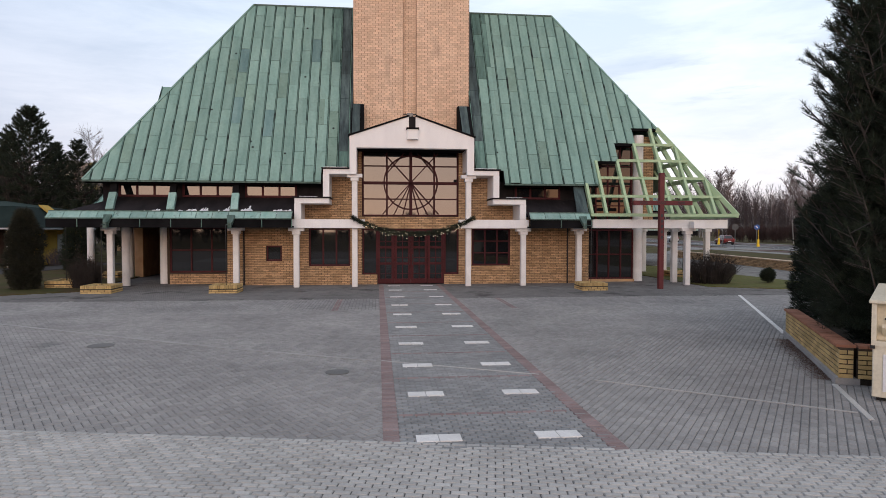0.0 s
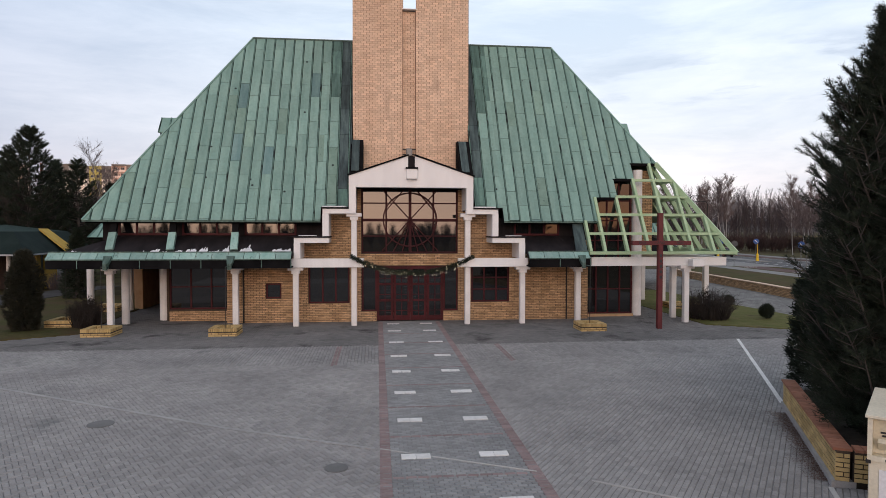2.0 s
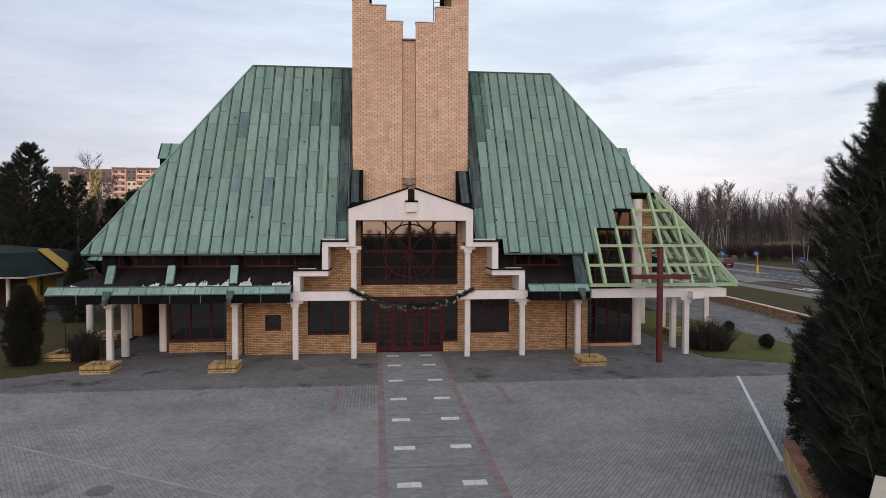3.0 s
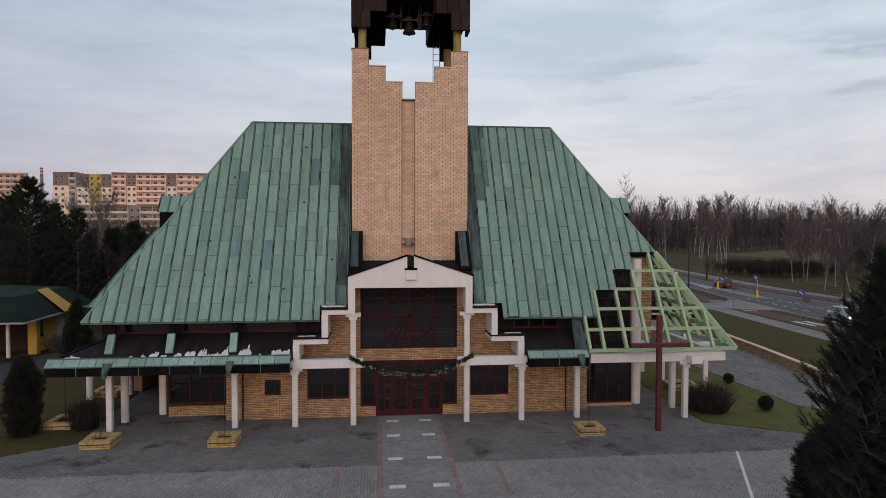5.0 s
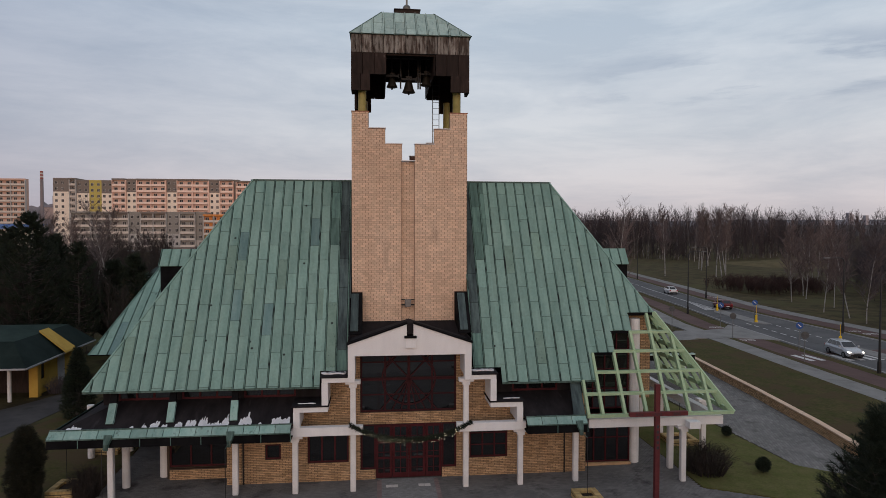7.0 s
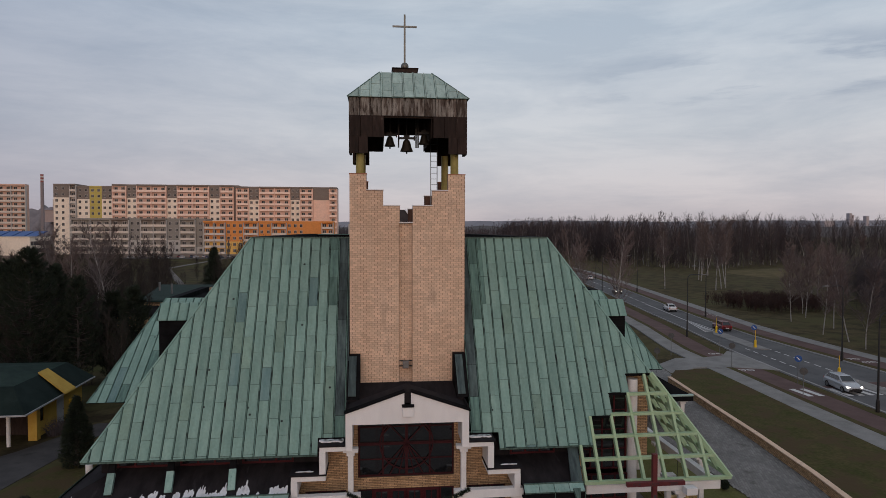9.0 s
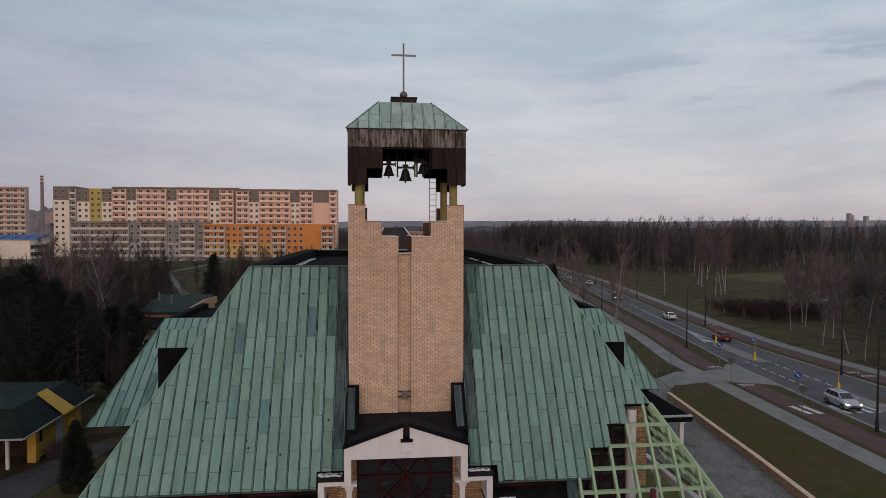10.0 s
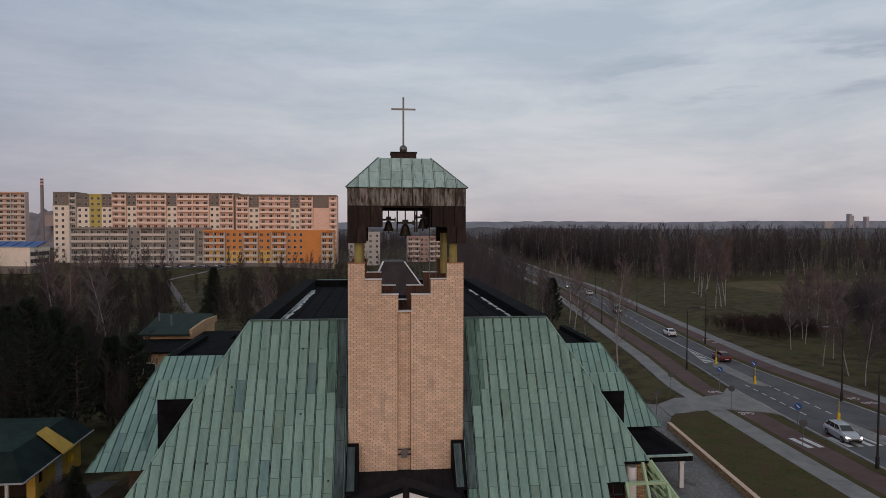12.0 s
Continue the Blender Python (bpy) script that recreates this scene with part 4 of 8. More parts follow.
# bell chamber hood
hood = part("hood", Geo().box(-1.1, 29.3, 19.9, 4.25, 34.7, 20.08), BLACK_METAL, tower, "dark brown clad bell hood")
for y, s in ((29.2, 1), (34.75, -1)):
    for nm, mat, rects in (("fascia_board", WOOD_GREY, [(-1.18, 4.33, 19.28, 20.1)]), ("cladding_board", WOOD_BROWN, [(-1.18, 0.44, 18.29, 19.278), (2.73, 4.33, 18.29, 19.278), (-1.18, -0.29, 17.54, 18.288), (3.44, 4.33, 17.54, 18.288)])):
        for x0, x1, z0, z1 in rects:
            n = max(1, round((x1 - x0) / 0.5))
            for i in range(n):
                a, b = x0 + (x1 - x0) * i / n, x0 + (x1 - x0) * (i + 1) / n
                part(nm, Geo().box(a, y, z0, b - 0.022, y + 0.12 * s, z1), mat, hood)
for y in (29.325, 34.6):
    part("backing", Geo().box(-1.05, y, 19.2, 4.2, y + 0.03, 20.0).box(-1.05, y, 18.32, 0.42, y + 0.03, 19.2).box(2.75, y, 18.32, 4.2, y + 0.03, 19.2).box(-1.05, y, 17.57, -0.31, y + 0.03, 18.32).box(3.46, y, 17.57, 4.2, y + 0.03, 18.32), WOOD_BROWN, hood, "dark board backing")
for x in (0.44, 2.69):
    part("inner_cheek", Geo().box(x - 0.04, 29.36, 18.32, x, 34.58, 19.88), WOOD_BROWN, hood)
part("bell_beam", Geo().box(0.45, 30.9, 19.5, 2.68, 31.1, 19.68), IRON, hood)
for x in (1.13, 1.99, 2.09):
    part("bell_post", Geo().box(x, 30.93, 18.05, x + 0.07, 31.07, 19.5), IRON, hood)
for x, s in ((-1.18, 1), (4.33, -1)):
    for y0, y1, z0, z1 in ((29.33, 34.62, 18.29, 20.1), (29.33, 30.2, 17.54, 18.288), (33.7, 34.62, 17.54, 18.288)):
        part("side_board", Geo().box(min(x, x + 0.12 * s), y0, z0, max(x, x + 0.12 * s), y1, z1), WOOD_BROWN, hood)
# hood roof
CT = 21.62
ex0, ex1, ey0, ey1 = -1.24, 4.39, 29.12, 34.84
tx0, tx1, ty0, ty1 = 0.24, 2.78, 30.75, 33.2
cap = part("hood_roof", Geo().add([(ex0, ey0, 20.1), (ex1, ey0, 20.1), (ex1, ey1, 20.1), (ex0, ey1, 20.1), (tx0, ty0, CT), (tx1, ty0, CT), (tx1, ty1, CT), (tx0, ty1, CT)], [(3, 2, 1, 0), (4, 5, 6, 7), (0, 1, 5, 4), (1, 2, 6, 5), (2, 3, 7, 6), (3, 0, 4, 7)]), COPPER_DARK, tower, "pale green copper hipped cap")
kf = (ty0 - ey0) / (CT - 20.1)
seamed_roof(cap, [[(ex0, 20.1), (ex1, 20.1), (tx1, CT), (tx0, CT)]], lambda u, v: Vector((u, ey0 + (v - 20.1) * kf - 0.01, v + 0.01)), 0.51, 0.8, 3, u_start=ex0 + 0.03, mat=COPPER_PALE, seam=COPPER_PALE)
for f in (ex0, ex1):
    part("hip_capping", Geo().beam((f, ey0, 20.12), (tx0 if f == ex0 else tx1, ty0, CT + 0.03), 0.07, 0.05), COPPER_DARK, cap)
part("finial_base", Geo().box(0.88, 31.2, CT, 2.12, 32.4, CT + 0.34).box(0.84, 31.16, CT + 0.34, 2.16, 32.44, CT + 0.39).box(1.3, 31.6, CT + 0.39, 1.7, 32.0, CT + 0.46), WOOD_BROWN, cap, "dark brown finial box", bevel=0.01)
part("finial_ball", Geo().lathe((1.5, 31.8, 22.22), [(0.03, -0.2), (0.11, -0.17), (0.175, -0.1), (0.2, 0), (0.175, 0.1), (0.11, 0.17), (0.03, 0.2)], 16), GILT, cap, smooth=True)
part("finial_cross", Geo().box(1.455, 31.77, 22.38, 1.545, 31.83, 24.81).box(0.89, 31.765, 24.17, 2.11, 31.835, 24.25), GILT, cap, "slim metal cross")
# bells on their yoke
for x, zb, r in ((1.56, 17.86, 0.32), (0.74, 18.1, 0.27), (2.42, 18.22, 0.27)):
    bell = part("bell", Geo().lathe((x, 31.0, zb), [(r, 0), (r * 0.93, 0.06), (r * 0.72, r * 0.7), (r * 0.58, r * 1.35), (r * 0.4, r * 1.75), (r * 0.12, r * 1.9)], 20), BELL, tower, "dark bronze bell", smooth=True)
    part("clapper", Geo().tube((x, 31.0, zb - 0.1), (x, 31.0, zb + 0.2), 0.03).lathe((x, 31.0, zb - 0.12), [(0.02, 0), (0.05, 0.04), (0.02, 0.1)], 8), IRON, bell)
    zy = zb + r * 1.88
    part("yoke", Geo().box(x - r * 1.25, 30.95, zy, x + r * 1.25, 31.05, zy + 0.1).box(x - r * 0.45, 30.94, zy + 0.1, x + r * 0.45, 31.06, zy + 0.2).box(x - r * 1.3, 30.93, zy - 0.06, x - r * 1.1, 31.07, zy + 0.16).box(x + r * 1.1, 30.93, zy - 0.06, x + r * 1.3, 31.07, zy + 0.16), IRON, bell, "iron headstock")
    part("hanger", Geo().tube((x, 31.0, zy + 0.2), (x, 31.0, 19.5), 0.03), IRON, bell)

# lower skirt roof with copper gutter, clerestory
def skirt(x0, x1, left_end):
    s = part("skirt_roof", Geo().prism([(x0, 25.85, 2.98), (x1, 25.85, 2.98), (x1, 27.7, 3.78), (x0 + (2.0 if left_end else 0), 27.7, 3.78)], (0, 0, -0.12)), FELT, church, "black felt skirt roof")
    n = max(1, round((x1 - x0) / 0.62))
    for i in range(n):
        a, b = x0 + (x1 - x0) * i / n, x0 + (x1 - x0) * (i + 1) / n - 0.024
        part("gutter_sheet", Geo().prism([(a, 25.58, 2.87), (b, 25.58, 2.87), (b, 25.86, 3.14), (a, 25.86, 3.14)], (0, 0.02, -0.03)), COPPER_GUTTER, s, "pale green copper gutter sheet")
    part("gutter_lip", Geo().box(x0, 25.56, 2.83, x1, 25.62, 2.875), COPPER_DARK, s)
    part("gutter_edge", Geo().box(x0, 25.84, 3.1, x1, 25.9, 3.165), COPPER_DARK, s)
    m = max(1, round((x1 - x0) / 1.15))
    for i in range(m):
        a, b = x0 + (x1 - x0) * i / m, x0 + (x1 - x0) * (i + 1) / m - 0.01
        part("fascia_panel", Geo().box(a, 25.6, 2.49, b, 25.7, 2.83), BLACK_METAL, s, "dark fascia panel")
        part("fascia_seam", Geo().box(b - 0.012, 25.585, 2.5, b + 0.012, 25.6, 2.82), COPPER_OLD, s)
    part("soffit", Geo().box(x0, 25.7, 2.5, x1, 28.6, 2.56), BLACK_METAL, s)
    return s


skirt(-12.85, -3.5, True)
skirt(6.32, 8.95, False)
ss = part("skirt_roof", Geo().prism([(-12.85, 25.86, 2.975), (-10.9, 27.68, 3.775), (-10.9, 38, 3.775), (-12.85, 38, 2.975)], (0, 0, -0.12)), FELT, church, "black felt skirt roof")
part("gutter_sheet", Geo().prism([(-12.95, 25.7, 2.9), (-12.95, 38, 2.9), (-12.8, 38, 3.1), (-12.8, 25.9, 3.1)], (0.02, 0, -0.03)), COPPER_DARK, ss)
part("fascia_panel", Geo().box(-12.9, 25.72, 2.49, -12.8, 38, 2.88), BLACK_METAL, ss)
part("soffit", Geo().box(-12.8, 28.62, 2.5, -9.3, 38, 2.56), BLACK_METAL, ss)
# clerestory strip under the eave
for a, b in ((-11.6, -2.35), (5.2, 9.6)):
    part("clerestory_wall", Geo().box(a, 27.75, 3.6, b, 28.0, 4.6), FELT, church, "dark clerestory wall")
for a, b in ((-10.95, -8.75), (-8.35, -6.15), (-5.75, -3.55), (6.1, 8.2)):
    window(church, a, b, 3.80, 4.42, 27.68, 3, 1, bar=0.09, depth=0.06, label="red-framed clerestory window")
for x in (-10.8, -8.45, -5.93):
    casing = part("rafter_casing", Geo().beam((x - 0.06, 27.12, 4.38), (x - 0.02, 26.8, 3.86), 0.26, 0.12, (0, -1, 0.5)), BLACK_METAL, church, "rafter casing, dark above and pale green copper below")
    part("casing_sheet", Geo().beam((x - 0.02, 26.83, 3.9), (x + 0.02, 26.34, 3.2), 0.29, 0.15, (0, -1, 0.5)), COPPER_GUTTER, casing, "pale green copper sheet")
for x in (-5.8, 8.53):
    part("downpipe", Geo().tube((x, FY - 0.03, 0.0), (x, FY - 0.03, 2.5), 0.035, n=8), IRON, church, "thin dark downpipe")
part("corner_flashing", Geo().prism([(8.42, 25.98, 3.12), (8.93, 25.98, 3.12), (9.0, 27.0, 4.4), (8.55, 27.0, 4.4)], (0, -0.05, 0.04)), COPPER_BLACK, church, "blackened copper corner flashing")
part("soldier_course", Geo().box(9.58, 28.2, 0.0, 11.95, 28.34, 0.12), BRICK, church)
# recessed porch walls left and right
part("porch_wall", wall(Geo(), -9.3, -6.5, 0, 2.6, 28.6, 28.9, [(-9.2, -6.5, 0.5, 2.5)]), MORTAR, church)
window(church, -9.2, -6.5, 0.5, 2.5, 28.66, 3, 2, label="wide dark window in red frames")
part("porch_return", Geo().box(-6.5, FY + 0.05, 0, -6.3, 28.9, 2.6), MORTAR, church)
low = part("low_wall", Geo().box(-9.15, 28.45, 0, -6.5, 28.6, 0.48), MORTAR, church)
bricks("brickwork", low, lambda v: [(-9.15, -6.5)], 0, 0.48, lambda u, v: Vector((u, 28.45, v)), (0, -1, 0), BRICK, seed=8)
window(church, 9.58, 11.95, 0.12, 2.45, 28.35, 4, 2, label="dark red glazed entrance screen", name="glazed_screen")
window(church, 9.58, 11.95, 2.6, 6.4, 28.55, 4, 4, label="dark red glazed screen under the open roof", name="glazed_screen")
for bx_ in ((12.5, 29.6, 0, 12.8, 40, 6.9), (-12.3, 33, 0, -11.9, 40, 3.2), (9.5, FY + 0.4, 0, 9.6, 28.4, 4.4)):
    part("side_wall", Geo().box(*bx_), BRICK, church, "brick side wall")
part("side_wall", Geo().box(-9.3, 28.9, 0, -9.0, 40, 2.6), WOOD_BROWN, church, "dark brown side wall of the porch")
corner = part("corner_wall", Geo().box(12.2, 29.2, 2.9, 13.3, 29.5, 6.95), MORTAR, church, "brick corner wall behind the open grid")
bricks("brickwork", corner, lambda v: [(12.2, 13.3)], 2.9, 6.95, lambda u, v: Vector((u, 29.2, v)), (0, -1, 0), BRICK, seed=19)
# added black block, its colour standing in for darkness indoors
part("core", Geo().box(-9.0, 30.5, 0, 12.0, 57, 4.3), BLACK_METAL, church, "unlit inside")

# open mint green grid over the east corner
grid = part("grid_roof", Geo().beam((9.0, ry(3.07), 3.07), (xr(3.07), ry(3.07), 3.07), 0.2, 0.13), GREEN_GRID, church, "open grid of mint green painted beams")
NV = Vector((0, -SL, 1)).normalized()
lim = lambda x: 4.43 if x < 9.72 else 5.5 if x < 10.75 else 6.4 if x < 11.72 else 7.15
for i, x in enumerate((9.08, 9.72, 10.72, 11.7, 12.68, 13.66, 14.66)):
    zt = lim(x) if x < 12.3 else min(7.15, RZ - (x - 9.0) / 0.635)
    part("rafter", Geo().beam((x, ry(3.1), 3.1), (x, ry(zt), zt), 0.12, 0.2, NV), GREEN_GRID, grid)
for z in (3.9, 4.74, 5.57, 6.36):
    xs = 9.08 if z < 4.43 else 9.72 if z < 5.5 else 10.72 if z < 6.3 else 11.7
    part("purlin", Geo().beam((xs, ry(z) - 0.01, z), (xr(z), ry(z) - 0.01, z), 0.2, 0.12), GREEN_GRID, grid)
part("hip_rafter", Geo().beam((xr(3.05), ry(3.05), 3.05), (xr(7.2), ry(7.2), 7.2), 0.16, 0.2), GREEN_GRID, grid)
SV = Vector((1, 0, 0.635)).normalized()
for y in (26.9, 27.9, 28.9, 29.9, 30.9, 31.9):
    zt = min(7.1, 3.07 + (y - ry(3.07)) * SL) if y < 28.4 else 7.15 if y < 29.2 else 6.4 if y < 30.2 else 5.5 if y < 31.2 else 4.43
    part("rafter", Geo().beam((xr(3.1), y, 3.1), (xr(zt), y, zt), 0.12, 0.2, SV), GREEN_GRID, grid)
for z in (3.07, 3.9, 4.74, 5.57, 6.36):
    part("purlin", Geo().beam((xr(z), ry(z), z), (xr(z), 32.2 - (z - 3.07) * 0.7, z), 0.12, 0.2), GREEN_GRID, grid)
part("ring_beam", Geo().box(9.15, 26.05, 2.5, 15.3, 26.35, 2.88).box(15.0, 26.35, 2.5, 15.3, 36, 2.88), WHITE, church, "white rendered ring beam", bevel=0.01)
part("floodlight_box", Geo().box(13.45, 25.5, 2.5, 13.95, 25.9, 2.8), WHITE, church)

# side wings
def wing(sg, xe, ye, ze, xt, yt, zt, seed):
    w = part("wing_roof", Geo().prism([(xe, ye, ze), (1.5, ye, ze), (1.5, yt, zt), (xt, yt, zt)], (0, 0.15, -0.06)), BLACK_METAL, church, "green copper roof of the side wing")
    inn = -8.6 if sg < 0 else 11.2
    reg = [(xe, ze), (inn, ze), (inn, zt), (xt, zt)]
    seamed_roof(w, [reg], lambda u, v: Vector((u, ye + (v - ze) * (yt - ye) / (zt - ze) - 0.02, v + 0.02)), 0.525, 1.65, seed, u_start=min(xe, inn))
    part("side_slope", Geo().prism([(xe, ye, ze), (xt, yt, zt), (xt, yt + 9, zt), (xe, yt + 13, ze)], (0.03 * sg, 0, 0.02)), COPPER, w)
    part("hip_capping", Geo().beam((xe, ye - 0.03, ze + 0.02), (xt, yt - 0.03, zt + 0.03), 0.1, 0.06, (0, -1, 0.6)), SEAM, w)
    part("wing_parapet", Geo().box(min(xt, 1.5), yt, zt - 0.4, max(xt, 1.5), yt + 0.25, zt + 0.03).box(min(xt, xt - 0.6 * sg), yt + 0.25, zt - 0.4, max(xt, xt - 0.6 * sg), yt + 9, zt + 0.03), BLACK_METAL, w)
    part("wing_flat", Geo().box(min(xt, 1.5), yt + 0.2, zt - 0.5, max(xt, 1.5), yt + 9, zt - 0.35), BLACK_METAL, w)
    part("wing_wall", Geo().box(min(xe - 1.6 * sg, 1.5), ye + 2.2, 0, max(xe - 1.6 * sg, 1.5), ye + 14, ze + 0.2), MORTAR, w)
    return w


wing(-1, -17.2, 39.2, 3.55, -14.9, 46.5, 9.05, 21)
wing(1, 20.9, 43.6, 3.8, 17.75, 48.0, 9.2, 31)


def dormer(sg, x, y, z0, z1, zt):
    """A dormer that stands out of the main roof's side slope; black box and slats imitate its dark opening."""
    e = (xl if sg < 0 else xr)(z1) - 1.2 * sg
    a, b = min(x, e), max(x, e)
    d = part("dormer", Geo().box(a + 0.05, y, z0, b - 0.05, y + 3.4, z1), BLACK_METAL, roof, "dark louvred dormer with a copper top")
    dy = (zt - z1) / 1.4
    part("dormer_top", Geo().prism([(a, y - 0.12, z1), (a, y + dy, zt), (a, y + dy + 0.12, zt), (a, y + dy + 0.12, z1)], (b - a, 0, 0)), COPPER, d)
    seamed_roof(d, [[(a, z1), (b, z1), (b, zt), (a, zt)]], lambda u, v: Vector((u, y - 0.13 + (v - z1) / 1.4, v + 0.01)), 0.5, 3.0, 5)
    for i in range(6):
        part("louvre", Geo().box(a + 0.1, y - 0.03, z0 + 0.15 + i * (z1 - z0) / 6, b - 0.1, y, z0 + 0.2 + i * (z1 - z0) / 6), BLACK_METAL, d)


dormer(-1, -11.5, 34.5, 6.3, 9.15, 10.02)
dormer(1, 14.0, 33.7, 7.0, 9.2, 10.05)
part("wing_skirt", Geo().prism([(21.9, 41.5, 2.5), (21.9, 49, 2.5), (19.8, 49, 3.7), (19.8, 44.2, 3.7), (13, 44.2, 3.7), (13, 41.5, 2.5)], (0, 0, -0.15)), BLACK_METAL, church, "black felt skirt roof of the wing")
part("wing_gutter", Geo().box(13, 41.3, 2.05, 22.1, 41.5, 2.4).box(21.85, 41.5, 2.05, 22.1, 49, 2.4), BLACK_METAL, church)
part("gutter_sheet", Geo().box(13, 41.28, 2.4, 22.12, 41.6, 2.5), COPPER_PALE, church)
column(21.5, 41.8, 2.05, 0.3)

# ---- materials of the surroundings ----
NEEDLE = material("dark_needles", (0.010, 0.017, 0.010), (0.022, 0.034, 0.018), size=0.6, rough=0.8, fine=8, vary=0.35, bump=0)
NEEDLE_BROWN = material("dull_juniper", (0.014, 0.016, 0.010), (0.030, 0.030, 0.017), size=0.4, rough=0.8, fine=8, vary=0.35, bump=0)
BARK = material("dark_bark", (0.050, 0.043, 0.040), (0.085, 0.073, 0.068), size=0.4, rough=0.9, fine=20)
# twig colour shifted to grey-purple to carry the haze of distance
TWIG = material("winter_twigs", (0.052, 0.043, 0.049), (0.086, 0.071, 0.079), size=3.0, rough=0.9, fine=4, vary=0.3, bump=0)
# darker copy of TWIG with the wood's shade put into its colour
TWIG_WOOD = material("wood_twigs", (0.036, 0.028, 0.033), (0.062, 0.049, 0.055), size=3.0, rough=0.9, fine=4, vary=0.3, bump=0)
TWIG_RED = material("reddish_twigs", (0.038, 0.021, 0.019), (0.062, 0.034, 0.030), size=2.0, rough=0.9, fine=4, vary=0.3, bump=0)
TWIG_DARK = material("dark_twigs", (0.020, 0.016, 0.015), (0.038, 0.031, 0.028), size=2.0, rough=0.9, fine=4, vary=0.3, bump=0)
BIRCH = material("birch_bark", (0.27, 0.255, 0.245), (0.38, 0.36, 0.35), size=0.5, rough=0.85, fine=10, stain=(0.05, 0.045, 0.04), stain_size=0.7, stain_at=0.56)
YELLOW_WALL = material("yellow_render", (0.46, 0.285, 0.05), (0.54, 0.35, 0.07), size=0.8, rough=0.85, fine=30)
ROOF_DARK = material("dark_green_roofing", (0.016, 0.030, 0.026), (0.026, 0.045, 0.038), size=1.0, rough=0.8, fine=14, spec=0.12)
ROOF_SKIRT = material("dark_green_skirt", (0.009, 0.017, 0.016), (0.016, 0.027, 0.025), size=1.0, rough=0.8, fine=14, spec=0.1)
PALE_BOARD = material("pale_grey_board", (0.34, 0.34, 0.36), (0.42, 0.42, 0.44), size=0.5, rough=0.7, fine=20, bump=0.05)
STEEL = material("galvanised_steel", (0.16, 0.165, 0.17), (0.22, 0.225, 0.23), size=0.5, rough=0.5, metal=0.6, fine=20)
LAMP_POST = material("black_lamp_post", (0.012, 0.012, 0.013), (0.022, 0.022, 0.024), size=0.5, rough=0.5, fine=20)
SIGN_BLUE = material("blue_sign", (0.012, 0.07, 0.26), (0.016, 0.085, 0.30), size=0.3, rough=0.4, fine=15, bump=0)
SIGN_BACK = material("dull_sign_back", (0.06, 0.062, 0.065), (0.09, 0.092, 0.095), size=0.3, rough=0.6, fine=15, bump=0)
SIGN_YELLOW = material("yellow_bollard", (0.72, 0.46, 0.02), (0.78, 0.52, 0.03), size=0.3, rough=0.45, fine=15, bump=0)
CREAM = material("cream_paint", (0.62, 0.575, 0.45), (0.70, 0.65, 0.52), size=0.5, rough=0.55, fine=25, bump=0.05, stain=(0.42, 0.36, 0.26), stain_size=0.3, stain_at=0.68)
PAPER = material("white_sticker", (0.68, 0.68, 0.70), (0.74, 0.74, 0.76), size=0.3, rough=0.6, fine=20, bump=0)
INK = material("dark_print", (0.03, 0.03, 0.035), (0.05, 0.05, 0.055), size=0.3, rough=0.7, fine=20, bump=0)
SOIL = material("planter_soil", (0.03, 0.024, 0.018), (0.05, 0.04, 0.03), size=0.2, rough=1.0, fine=40, bump=0.6)
TYRE = material("tyre_rubber", (0.012, 0.012, 0.013), (0.02, 0.02, 0.021), size=0.2, rough=0.8, fine=20)
BULB = glow("fairy_light", (1.0, 0.86, 0.6), 1.1)
HEADLIGHT = glow("lit_headlight", (1.0, 0.93, 0.8), 4.0)
STREET_GLOW = glow("lit_street_lamp", (1.0, 0.95, 0.85), 3.0)
TAIL = material("red_tail_lamp", (0.30, 0.012, 0.012), (0.36, 0.02, 0.02), size=0.2, rough=0.3, fine=10, bump=0)


PAVER_DRIVE = material("worn_drive_paver", (0.175, 0.170, 0.166), (0.24, 0.234, 0.226), size=2.5, rough=0.85, fine=30, vary=0.15, bump=0.25, spec=0.1, stain=(0.10, 0.095, 0.09), stain_size=2.2, stain_at=0.58)
# forecourt pavers: mottled wear, plus the church front's shade as a darker base
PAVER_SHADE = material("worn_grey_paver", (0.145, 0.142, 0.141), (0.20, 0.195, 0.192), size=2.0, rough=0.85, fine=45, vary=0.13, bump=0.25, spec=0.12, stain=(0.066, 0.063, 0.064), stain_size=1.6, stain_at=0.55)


# ---- plaza pavers ----
def inside(poly, x, y):
    c = False
    for i in range(len(poly)):
        (x0, y0), (x1, y1) = poly[i], poly[i - 1]
        if (y0 > y) != (y1 > y) and x < (x1 - x0) * (y - y0) / (y1 - y0) + x0:
            c = not c
    return c


plaza = bpy.data.objects["plaza"]
TILES = []
for y in (6.97, 8.92, 10.87, 13.02, 15.28, 17.6, 19.8, 22.25, 24.8, 26.7):
    for x in (0.37, 1.78):
        TILES.append((x, y))


